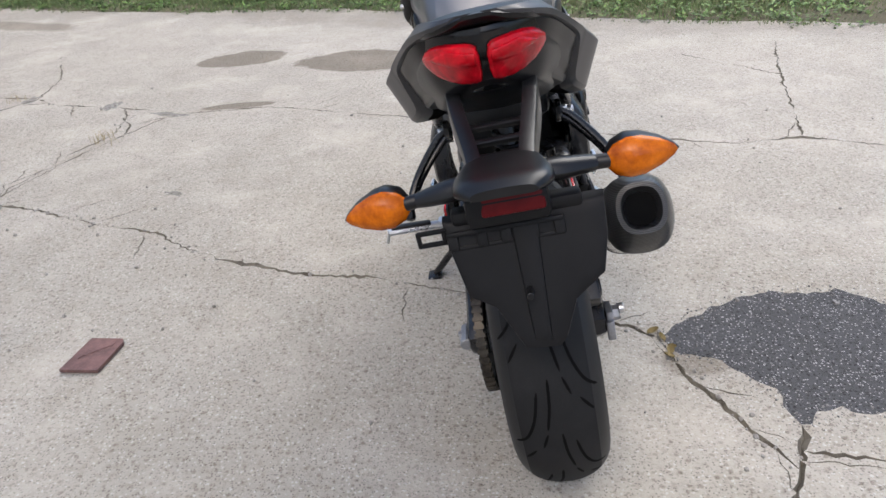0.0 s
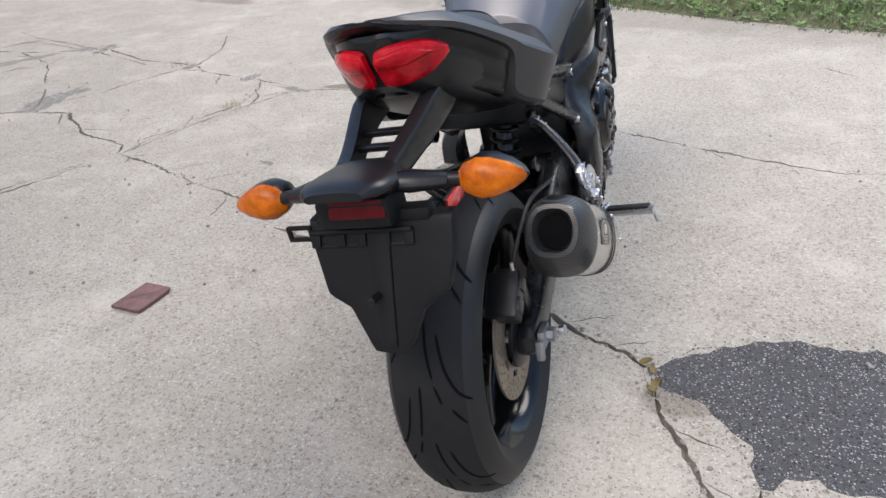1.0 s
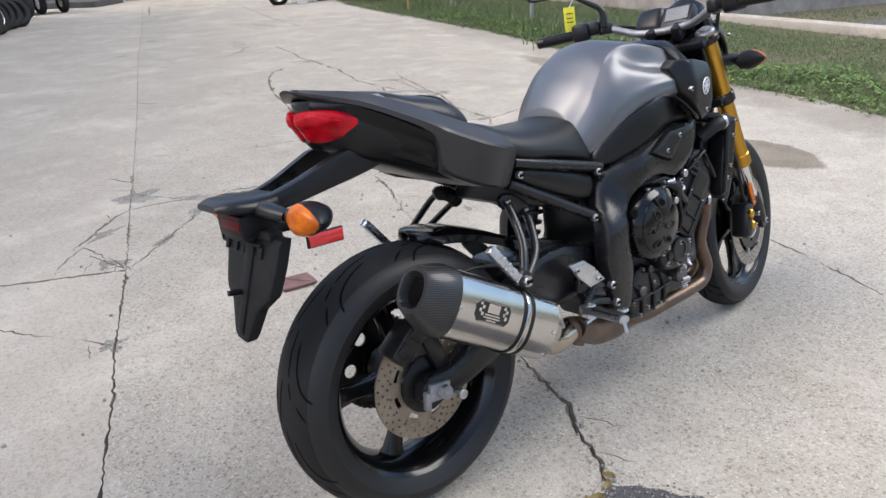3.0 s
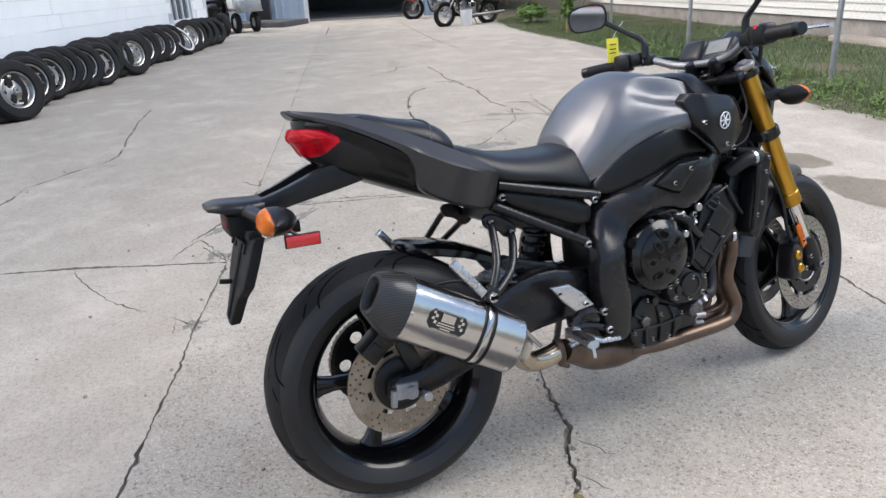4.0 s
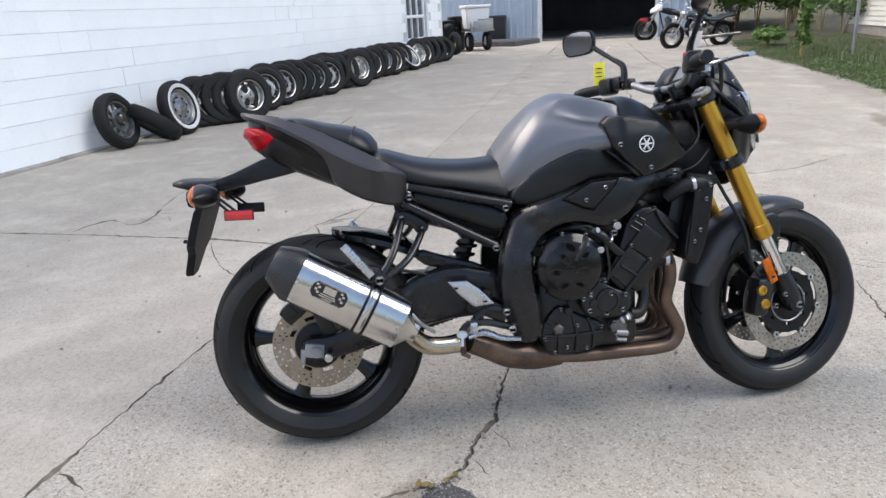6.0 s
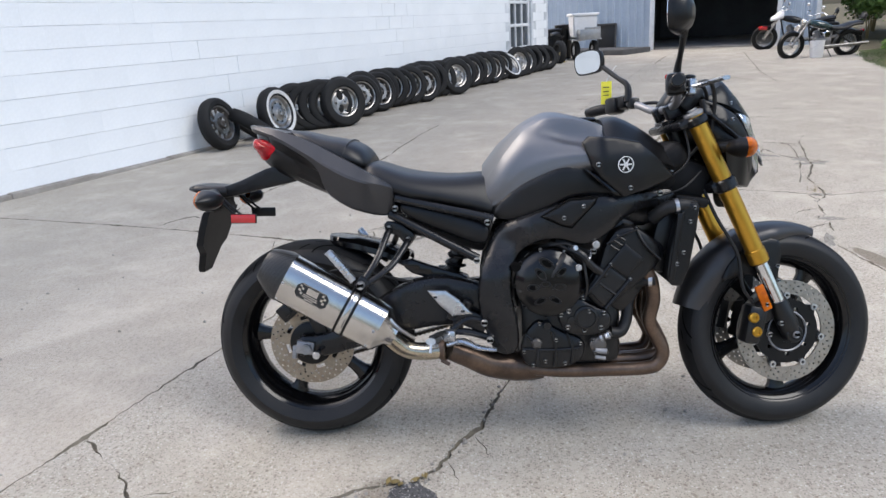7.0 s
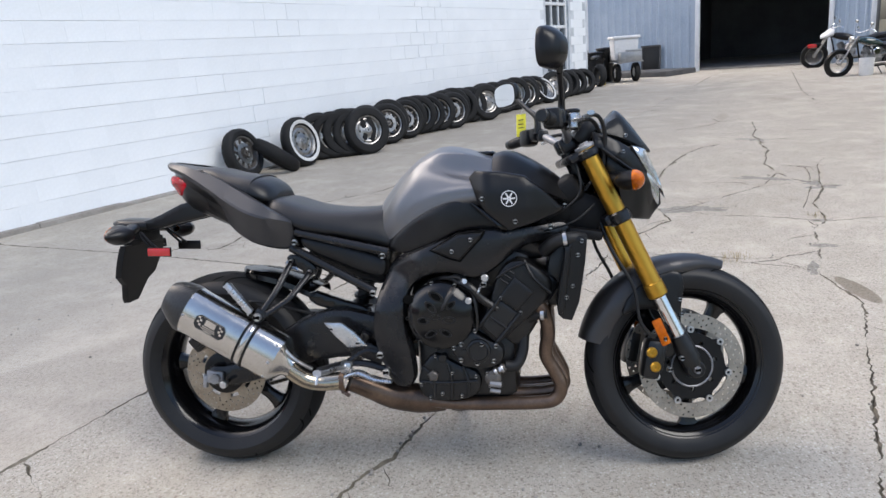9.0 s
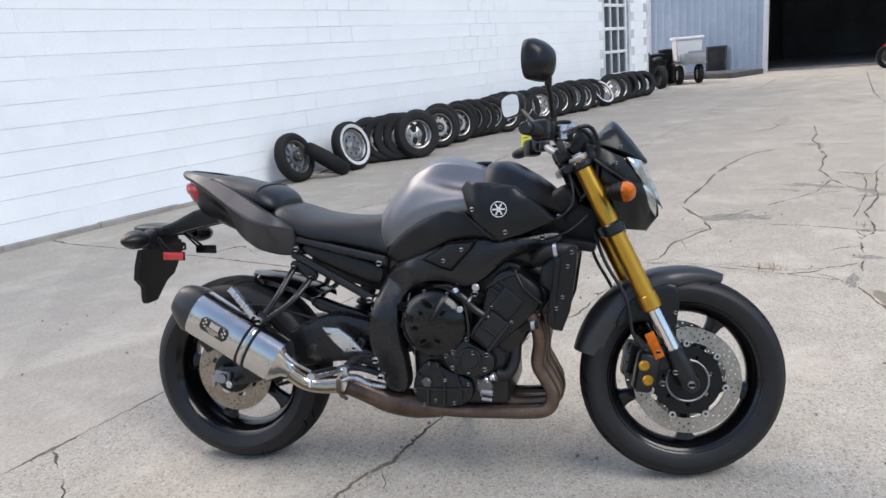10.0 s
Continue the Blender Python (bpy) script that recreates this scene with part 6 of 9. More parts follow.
scoops = both(lambda: shell(((0.840, 0.898), (0.858, 0.916), (0.926, 0.910), (0.995, 0.895), (1.048, 0.850), (1.100, 0.795), (1.085, 0.782), (1.03, 0.765), (0.947, 0.745), (0.890, 0.797), (0.862, 0.830)), scoop_out, 0.006, 0.03, 0.011, 0.002, 0), "air_scoop", BLACK_PLASTIC, bike, "black side scoop with a round silver emblem")
for ob, flip in zip(scoops, (False, True)):
    out = scoop_out(0.952, 0.835) + 0.0045
    ring = lathe([(0.0225, 0.0), (0.0225, -0.003), (0.0203, -0.003), (0.0203, 0.0)], 36)
    arms = [moved(block((0.0, -0.0015, 0.0095), (0.0042, 0.003, 0.016), 0.0008), Matrix.Rotation(radians(60 * k + 30), 4, "Y")) for k in range(6)]
    bm = moved(joined(ring, lathe([(0.006, 0.0), (0.006, -0.004), (0.001, -0.004)], 12), *arms), pose(0.952, -out, 0.835, 4, 0, 11.5))
    part("emblem", mirrored(bm) if flip else bm, WHITE, ob, "round silver-white emblem")
    for x, z in ((0.878, 0.838), (0.966, 0.770)):
        bm = bolt((x, -scoop_out(x, z) - 0.003, z), r=0.0068, h=0.005)
        part("panel_screw", mirrored(bm) if flip else bm, BOLT, ob)
    bm = tube([(0.845, -0.203, 0.826), (0.88, -0.213, 0.798), (0.92, -0.215, 0.762), (0.945, -0.206, 0.747)], [0.002, 0.006, 0.007, 0.004], 8, 5)
    part("scoop_lip", mirrored(bm) if flip else bm, GLOSS_BLACK, ob)
airbox = part("airbox_cover", hull((
    (0.905, ((0.03, 0.84), (0.190, 0.880), (0.184, 0.902), (0.152, 0.930), (0.112, 0.956), (0.0, 0.962))),
    (0.935, ((0.03, 0.84), (0.192, 0.878), (0.186, 0.901), (0.154, 0.933), (0.112, 0.963), (0.0, 0.969))),
    (0.970, ((0.03, 0.83), (0.185, 0.868), (0.179, 0.890), (0.148, 0.922), (0.107, 0.954), (0.0, 0.962))),
    (1.030, ((0.03, 0.815), (0.160, 0.846), (0.155, 0.864), (0.128, 0.890), (0.093, 0.919), (0.0, 0.929))),
    (1.080, ((0.03, 0.805), (0.130, 0.823), (0.126, 0.838), (0.104, 0.860), (0.078, 0.882), (0.0, 0.892))),
    (1.112, ((0.03, 0.805), (0.105, 0.812), (0.102, 0.820), (0.084, 0.837), (0.064, 0.852), (0.0, 0.860)))), 2, 4), BLACK_PLASTIC, bike, "black airbox cover ahead of the tank", 34)
part("ignition_duct", joined(block((1.113, 0, 0.838), (0.092, 0.200, 0.082), 0.024, (0, -30, 0), 3), block((1.08, 0, 0.80), (0.09, 0.18, 0.10), 0.02)), DULL_BLACK, bike)
part("headstock", joined(block((1.162, 0, 0.775), (0.125, 0.168, 0.120), 0.028, (0, 24, 0)), block((1.16, 0, 0.715), (0.10, 0.24, 0.030), 0.010, (0, 10, 0))), DULL_BLACK, bike, "black headstock cover behind the fork")
for sgn in (-1, 1):
    part("cable", tube([(1.02, sgn * 0.12, 0.75), (1.10, sgn * 0.125, 0.79), (1.15, sgn * 0.12, 0.84), (1.14, sgn * 0.10, 0.93)], 0.0032, 8, 5), RUBBER, bike)
    part("cable", tube([(1.04, sgn * 0.13, 0.73), (1.13, sgn * 0.13, 0.755), (1.19, sgn * 0.10, 0.80)], 0.0030, 8, 5), RUBBER, bike)
part("frame_bolt", bolt((1.105, -0.106, 0.800), r=0.007, h=0.005), BOLT, bike)

# ---- seats and tail ----
SEAT = (
    (0.192, ((0.03, 0.833), (0.085, 0.836), (0.100, 0.846), (0.070, 0.860), (0.0, 0.863))),
    (0.235, ((0.03, 0.795), (0.128, 0.800), (0.143, 0.830), (0.105, 0.861), (0.0, 0.867))),
    (0.33, ((0.03, 0.750), (0.143, 0.762), (0.156, 0.795), (0.115, 0.828), (0.0, 0.838))),
    (0.43, ((0.03, 0.730), (0.138, 0.742), (0.148, 0.775), (0.108, 0.812), (0.0, 0.822))),
    (0.52, ((0.03, 0.708), (0.128, 0.718), (0.134, 0.760), (0.092, 0.808), (0.0, 0.820))),
    (0.582, ((0.03, 0.695), (0.122, 0.700), (0.118, 0.752), (0.078, 0.812), (0.0, 0.827))),
    (0.61, ((0.03, 0.695), (0.10, 0.702), (0.095, 0.75), (0.060, 0.812), (0.0, 0.832))))
seat = part("seat", hull(SEAT, 4, 6), SEAT_VINYL, bike, "black vinyl rider seat", 60)
PILLION = (
    (-0.062, ((0.02, 0.961), (0.046, 0.962), (0.054, 0.967), (0.038, 0.973), (0.0, 0.976))),
    (0.015, ((0.02, 0.936), (0.082, 0.940), (0.092, 0.951), (0.068, 0.966), (0.0, 0.970))),
    (0.080, ((0.02, 0.905), (0.102, 0.909), (0.113, 0.925), (0.084, 0.946), (0.0, 0.953))),
    (0.140, ((0.02, 0.872), (0.112, 0.876), (0.126, 0.900), (0.094, 0.931), (0.0, 0.941))),
    (0.176, ((0.02, 0.855), (0.112, 0.860), (0.126, 0.886), (0.092, 0.919), (0.0, 0.930))),
    (0.206, ((0.02, 0.848), (0.100, 0.852), (0.112, 0.874), (0.080, 0.900), (0.0, 0.910))),
    (0.224, ((0.02, 0.850), (0.075, 0.853), (0.082, 0.864), (0.060, 0.878), (0.0, 0.884))))
pillion = part("passenger_seat", hull(PILLION, 4, 5), SEAT_VINYL, bike, "black vinyl passenger seat", 60)
part("seam", tube([(0.140, -0.124, 0.874), (0.150, -0.125, 0.897), (0.160, -0.091, 0.9275), (0.163, 0.0, 0.9365), (0.160, 0.091, 0.9275), (0.150, 0.125, 0.897), (0.140, 0.124, 0.874)], 0.0026, 6, 5), SEAT_VINYL, pillion)

TAIL = (
    (-0.128, ((0.008, 0.890), (0.020, 0.893), (0.028, 0.915), (0.026, 0.940), (0.018, 0.955), (0.0, 0.958))),
    (-0.098, ((0.02, 0.866), (0.050, 0.872), (0.066, 0.905), (0.066, 0.940), (0.050, 0.962), (0.0, 0.968))),
    (-0.055, ((0.03, 0.838), (0.078, 0.848), (0.100, 0.888), (0.102, 0.925), (0.085, 0.952), (0.0, 0.960))),
    (0.06, ((0.03, 0.785), (0.095, 0.795), (0.134, 0.840), (0.134, 0.880), (0.105, 0.915), (0.0, 0.925))),
    (0.18, ((0.03, 0.735), (0.100, 0.745), (0.145, 0.785), (0.148, 0.825), (0.110, 0.855), (0.0, 0.865))),
    (0.285, ((0.03, 0.700), (0.090, 0.708), (0.130, 0.735), (0.138, 0.770), (0.105, 0.800), (0.0, 0.810))))
tail = part("tail_cowl", hull(TAIL, 4, 6), BLACK_PLASTIC, bike, "black tail cowl", 45)


def flank_mesh(sections, thick):
    """A folded side panel: sections of (x, its outline of (half width, z) from top to bottom), run along x."""
    cols = [smooth_line([(x, -prof[i][0], prof[i][1]) for x, prof in sections], 4) for i in range(len(sections[0][1]))]
    loops = []
    for k in range(len(cols[0])):
        outer = [c[k] for c in cols]
        inner_line = [p + np.array((0.0, thick, 0.0)) for p in outer[::-1]]
        loops.append(outer + inner_line)
    return rings(bmesh.new(), loops)


def folded(top, crest, low):
    """Rounds the fold between a sloping shelf and an upright flank."""
    lerp = lambda a, b, f: (a[0] + (b[0] - a[0]) * f, a[1] + (b[1] - a[1]) * f)
    return (top, lerp(top, crest, 0.08), lerp(top, crest, 0.5), lerp(top, crest, 0.90), lerp(crest, low, 0.04), lerp(crest, low, 0.45), lerp(crest, low, 0.93), (low[0] - 0.006, low[1]))


WING = tuple((x, folded(a, b, c)) for x, a, b, c in (
    (-0.146, (0.030, 0.996), (0.042, 0.991), (0.042, 0.985)),
    (-0.125, (0.062, 0.991), (0.076, 0.982), (0.075, 0.974)),
    (-0.060, (0.094, 0.978), (0.115, 0.960), (0.114, 0.949)),
    (0.000, (0.107, 0.958), (0.142, 0.930), (0.142, 0.917)),
    (0.058, (0.120, 0.934), (0.168, 0.897), (0.164, 0.880)),
    (0.082, (0.128, 0.922), (0.178, 0.882), (0.162, 0.845)),
    (0.100, (0.134, 0.912), (0.185, 0.872), (0.150, 0.785)),
    (0.160, (0.158, 0.880), (0.207, 0.840), (0.172, 0.745)),
    (0.205, (0.176, 0.855), (0.213, 0.822), (0.174, 0.727)),
    (0.250, (0.184, 0.828), (0.200, 0.808), (0.160, 0.714)),
    (0.284, (0.165, 0.806), (0.177, 0.798), (0.140, 0.712)),
    (0.296, (0.150, 0.798), (0.162, 0.788), (0.130, 0.722))))
both(lambda: flank_mesh(WING, 0.024), "tail_panel", DARK_GREY, tail, "dark grey tail side panel", sharp=26)


def grooved(top, low, k):
    """A slanting face with two long grooves."""
    out = []
    for f, d in ((0.0, 0.010), (0.04, 0.0), (0.24, 0.0), (0.28, 0.004), (0.40, 0.004), (0.46, 0.001), (0.70, 0.002), (0.74, 0.005), (0.82, 0.005), (0.87, 0.003), (0.95, 0.006), (1.0, 0.016)):
        out.append((top[0] + (low[0] - top[0]) * f - d * k * 0.45, top[1] + (low[1] - top[1]) * f))
    return tuple(out)


INSET = tuple((x, grooved(a, c, ease((x + 0.13) / 0.15))) for x, a, c in (
    (-0.084, (0.083, 0.958), (0.074, 0.884)), (-0.066, (0.104, 0.952), (0.083, 0.872)), (-0.040, (0.120, 0.940), (0.094, 0.856)), (0.0, (0.137, 0.918), (0.106, 0.834)),
    (0.055, (0.158, 0.884), (0.124, 0.808)), (0.090, (0.160, 0.862), (0.132, 0.790)), (0.110, (0.150, 0.850), (0.125, 0.780))))
both(lambda: flank_mesh(INSET, 0.05), "tail_inset", SATIN_BLACK, tail, "black grooved tail flank", sharp=20)
part("tail_spoiler", hull((
    (-0.155, ((0.010, 0.990), (0.024, 0.989), (0.028, 0.992), (0.020, 0.995), (0.0, 0.996))),
    (-0.142, ((0.02, 0.979), (0.048, 0.977), (0.054, 0.983), (0.042, 0.990), (0.0, 0.994))),
    (-0.115, ((0.02, 0.968), (0.078, 0.966), (0.084, 0.973), (0.068, 0.983), (0.0, 0.989))),
    (-0.06, ((0.02, 0.952), (0.098, 0.950), (0.104, 0.958), (0.086, 0.972), (0.0, 0.977))),
    (0.0, ((0.02, 0.930), (0.100, 0.932), (0.108, 0.942), (0.084, 0.955), (0.0, 0.959)))), 1, 3), BLACK_PLASTIC, tail, "", 18)


def lamp_out(u, v):
    return 0.150 - 8.0 * u * u - 0.55 * max(0.0, 0.93 - v)


part("lamp_bezel", swapped(shell(((-0.122, 0.932), (-0.098, 0.966), (-0.03, 0.974), (0.03, 0.974), (0.098, 0.966), (0.122, 0.932), (0.095, 0.882), (0.035, 0.862), (-0.035, 0.862), (-0.095, 0.882)), lambda u, v: lamp_out(u, v) - 0.009, 0.008, 0.06, 0.010, 0, 0)), GLOSS_BLACK, tail, "glossy black lamp surround")
for sgn in (-1, 1):
    pts = [(sgn * a, b) for a, b in ((0.006, 0.896), (0.006, 0.944), (0.018, 0.953), (0.060, 0.953), (0.086, 0.943), (0.104, 0.921), (0.088, 0.897), (0.050, 0.885), (0.012, 0.885))]
    lens = part("tail_light", swapped(shell(pts, lambda u, v: lamp_out(u, v) + 0.005, 0.006, 0.03, 0.008, 0.002, 1)), RED_LENS, tail, "red tail light lens")
    up = [(sgn * a, b) for a, b in ((0.012, 0.920), (0.012, 0.940), (0.056, 0.946), (0.088, 0.927), (0.05, 0.918))]
    part("lens_facet", swapped(shell(up, lambda u, v: lamp_out(u, v) + 0.0085, 0.003, 0.01, 0.008, 0, 0)), RED_LENS, lens)

# ---- rear mudguard with plate holder and indicators ----
guard = part("rear_mudguard", joined(hull((
    (-0.362, ((0.02, 0.803), (0.040, 0.803), (0.046, 0.808), (0.036, 0.815), (0.0, 0.817))),
    (-0.335, ((0.02, 0.796), (0.060, 0.797), (0.067, 0.807), (0.052, 0.819), (0.0, 0.822))),
    (-0.285, ((0.02, 0.782), (0.062, 0.784), (0.070, 0.800), (0.052, 0.815), (0.0, 0.818))),
    (-0.240, ((0.02, 0.780), (0.050, 0.783), (0.056, 0.798), (0.044, 0.812), (0.0, 0.815)))), 4, 4)), BLACK_PLASTIC, bike, "black plastic rear mudguard carrying the plate holder", 40)
both(lambda: shell(((-0.285, 0.808), (-0.245, 0.813), (-0.195, 0.827), (-0.149, 0.845), (-0.090, 0.868), (-0.03, 0.866), (0.03, 0.845), (0.0, 0.822), (-0.048, 0.812), (-0.125, 0.799), (-0.201, 0.783), (-0.255, 0.776), (-0.285, 0.782)), lambda x, z: 0.050 + 0.026 * ease((x + 0.28) / 0.22), 0.006, 0.024, 0.012, 0, 1), "guard_arm", BLACK_PLASTIC, guard)
for x, z in ((-0.225, 0.803), (-0.185, 0.812), (-0.145, 0.822)):
    part("guard_rung", block((x, 0, z), (0.014, 0.09, 0.010), 0.003, (0, -14, 0)), BLACK_PLASTIC, guard)
part("plate_lamp", block((-0.318, -0.008, 0.772), (0.020, 0.092, 0.030), 0.005, (0, 10, 0)), DEEP_RED, guard, "dark red lens under the mudguard")
part("holder_block", joined(block((-0.292, 0, 0.765), (0.07, 0.12, 0.05), 0.010), block((-0.280, -0.01, 0.745), (0.03, 0.19, 0.022), 0.006)), DULL_BLACK, guard)
part("plate_holder", swapped(shell(((-0.136, 0.742), (0.100, 0.742), (0.096, 0.702), (0.080, 0.632), (0.044, 0.612), (0.018, 0.562), (0.010, 0.546), (-0.042, 0.542), (-0.054, 0.556), (-0.076, 0.606), (-0.122, 0.638), (-0.134, 0.690)), lambda u, v: 0.287 + 0.36 * (0.75 - v), 0.005, 0.024, 0.02, 0.001, 0)), DULL_BLACK, guard, "empty black plate holder")
part("holder_ridge", swapped(shell(((-0.038, 0.745), (0.002, 0.745), (-0.005, 0.56), (-0.031, 0.555)), lambda u, v: 0.293 + 0.36 * (0.75 - v), 0.005, 0.014, 0.02, 0.001, 0)), DULL_BLACK, guard)
part("holder_tab", joined(*[block((-0.292, 0.118 + dy, 0.722 + dz), (0.007, wy, wz), 0.002) for dy, dz, wy, wz in ((0, 0.010, 0.044, 0.007), (0, -0.010, 0.044, 0.007), (0.020, 0, 0.007, 0.026), (-0.018, 0, 0.007, 0.026))]), DULL_BLACK, guard)
part("holder_band", joined(*[block((-0.301, 0.01, z), (0.010, 0.17, 0.007), 0.002, (0, 20, 0)) for z in (0.727, 0.703)], *[block((-0.300, y, 0.715), (0.010, 0.016, 0.026), 0.002, (0, 20, 0)) for y in (0.088, 0.045, 0.01, -0.03, -0.068)]), DULL_BLACK, guard)
part("holder_peg", rod((-0.335, -0.01, 0.635), (-0.362, -0.01, 0.640), 0.006, 8), BLACK_PLASTIC, guard)


def stalk_mesh():
    return joined(tube([(-0.285, -0.03, 0.797), (-0.275, -0.08, 0.790), (-0.262, -0.130, 0.783)], [0.018, 0.022, 0.015], 12, 4, flat=0.75), rod((-0.262, -0.125, 0.783), (-0.262, -0.155, 0.782), 0.011, 12))


def pod(front, split=-0.004):
    """Half of a pointed indicator: its coloured rear or dark front."""
    bm = lathe([(0.012, 0.0), (0.024, -0.010), (0.0315, -0.030), (0.030, -0.050), (0.021, -0.075), (0.010, -0.093), (0.001, -0.101)], 32)
    for v in bm.verts:
        v.co.x *= 1.75 if v.co.x > 0 else 0.9
    bmesh.ops.bisect_plane(bm, geom=bm.verts[:] + bm.edges[:] + bm.faces[:], plane_co=(split, 0, 0), plane_no=(1, 0, 0), clear_inner=front, clear_outer=not front)
    return bm


for sgn in (1, -1):
    # the far stalk sags
    sag = Matrix.Identity(4) if sgn > 0 else Matrix.Translation((0, 0.03, 0.797)) @ Matrix.Rotation(radians(-5.5), 4, "X") @ Matrix.Translation((0, -0.03, -0.797))
    bm = stalk_mesh()
    stalk = part("indicator_stalk", moved(bm if sgn > 0 else mirrored(bm), sag), BLACK_PLASTIC, guard)
    for name, front, mat, lab in (("indicator_lens", False, AMBER, "amber rear indicator lens"), ("indicator_housing", True, BLACK_PLASTIC, "")):
        bm = moved(pod(front), pose(-0.258, -0.148, 0.781))
        part(name, moved(bm if sgn > 0 else mirrored(bm), sag), mat, stalk, lab)
    bm = joined(block((-0.178, -0.0960, 0.714), (0.082, 0.006, 0.030), 0.003, (0, 2, 0)), tube([(-0.205, -0.090, 0.724), (-0.235, -0.085, 0.755), (-0.25, -0.075, 0.778)], 0.004, 6), tube([(-0.185, -0.090, 0.724), (-0.22, -0.085, 0.755), (-0.245, -0.075, 0.778)], 0.004, 6))
    bracket = part("reflector_bracket", bm if sgn > 0 else mirrored(bm), BLACK_PLASTIC, guard)
    bm = block((-0.178, -0.1008, 0.714), (0.076, 0.004, 0.025), 0.0015, (0, 2, 0))
    part("side_reflector", bm if sgn > 0 else mirrored(bm), RED_REFLECTOR, bracket, "red side reflector")

# ---- radiator ----
RAD = pose(1.118, 0, 0.602, 0, 14, 0)
radiator = part("radiator", moved(block((0, 0, 0), (0.030, 0.32, 0.235), 0.006), RAD), ENGINE_BLACK, bike, "black radiator behind the front wheel")
part("radiator_shroud", moved(block((-0.045, 0, 0.0), (0.060, 0.29, 0.20), 0.012), RAD), ENGINE_BLACK, radiator)
for k in range(13):
    part("fin", moved(block((0.0175, 0, -0.105 + 0.0175 * k), (0.004, 0.30, 0.004), 0), RAD), ENGINE_BLACK, radiator)
both(lambda: shell(((1.108, 0.715), (1.152, 0.722), (1.164, 0.702), (1.124, 0.478), (1.074, 0.486), (1.070, 0.535)), lambda x, z: 0.196, 0.006, 0.045, 0.014, 0, 1), "radiator_cover", BLACK_PLASTIC, radiator)
both(lambda: shell(((1.10, 0.690), (1.118, 0.695), (1.090, 0.500), (1.075, 0.505)), lambda x, z: 0.203, 0.004, 0.012, 0.014, 0, 0), "cover_rib", BLACK_PLASTIC, radiator)
part("radiator_hose", tube([(1.04, -0.150, 0.675), (1.075, -0.180, 0.705), (1.12, -0.180, 0.712), (1.15, -0.16, 0.705)], 0.020, 12), RUBBER, radiator, "black rubber hose")
part("hose_clamp", moved(lathe([(0.0205, -0.006), (0.0225, -0.005), (0.0225, 0.005), (0.0205, 0.006)], 20, (0, 0, 0), "x"), pose(1.10, -0.181, 0.71, 0, -8, 0)), BOLT, radiator)
for x, z in ((1.134, 0.667), (1.146, 0.706), (1.098, 0.548), (1.116, 0.580)):
    part("cover_screw", bolt((x, -0.199, z), r=0.006, h=0.005), BOLT, radiator)

# ---- front end, turned a little to the left ----
def fork_at(z, y=-0.105):
    """A point on the fork leg's axis at that height."""
    return (1.440 - 0.4453 * (z - 0.305), y, z)


fork = part("fork", moved(joined(block((1.142, 0, 0.936), (0.085, 0.235, 0.026), 0.010, (0, -24, 0)), block((1.232, 0, 0.752), (0.075, 0.235, 0.034), 0.012, (0, -24, 0)), rod((1.118, 0, 0.955), (1.205, 0, 0.76), 0.022, 16)), STEER), FRAME_BLACK, bike, "gold upside-down front fork in black clamps")
both(lambda: tube([fork_at(0.950), fork_at(0.80), fork_at(0.545)], 0.0265, 24, 3), "fork_tube", GOLD, fork, "gold anodised fork tube", True)
both(lambda: joined(rod(fork_at(0.560), fork_at(0.516), 0.0292, 24), rod(fork_at(0.536), fork_at(0.530), 0.0305, 24)), "fork_seal", GOLD, fork, "", True)
both(lambda: rod(fork_at(0.530), fork_at(0.385), 0.0210, 20), "fork_slider", CHROME, fork, "chromed fork slider", True)
both(lambda: joined(rod(fork_at(0.948), fork_at(0.962), 0.0285, 20), rod(fork_at(0.960), fork_at(0.968), 0.016, 6)), "fork_cap", DULL_ALU, fork, "", True)
for low, top in ((0.925, 0.948), (0.735, 0.768)):
    both(lambda: rod(fork_at(low), fork_at(top), 0.034, 20), "clamp_ring", FRAME_BLACK, fork, "", True)
both(lambda: joined(tube([fork_at(0.400), fork_at(0.36), fork_at(0.325), (1.441, -0.108, 0.297)], [0.026, 0.030, 0.030, 0.024], 16, 3), block((1.408, -0.098, 0.385), (0.05, 0.02, 0.09), 0.008, (0, -24, 0)), rod((1.441, -0.085, 0.300), (1.441, -0.128, 0.300), 0.026, 20), block((1.375, -0.095, 0.375), (0.06, 0.02, 0.07), 0.008, (0, -24, 0))), "fork_foot", ENGINE_BLACK, fork, "black fork foot", True)
both(lambda: bolt((1.441, -0.130, 0.300), r=0.011, h=0.008), "axle_bolt", DULL_ALU, fork, "", True)
both(lambda: bolt((1.400, -0.122, 0.335), r=0.008, h=0.006), "pinch_bolt", BOLT, fork, "", True)
both(lambda: block((1.342, -0.129, 0.415), (0.028, 0.006, 0.080), 0.003, (0, -22, 0)), "fork_reflector", AMBER, fork, "amber fork reflector", True)

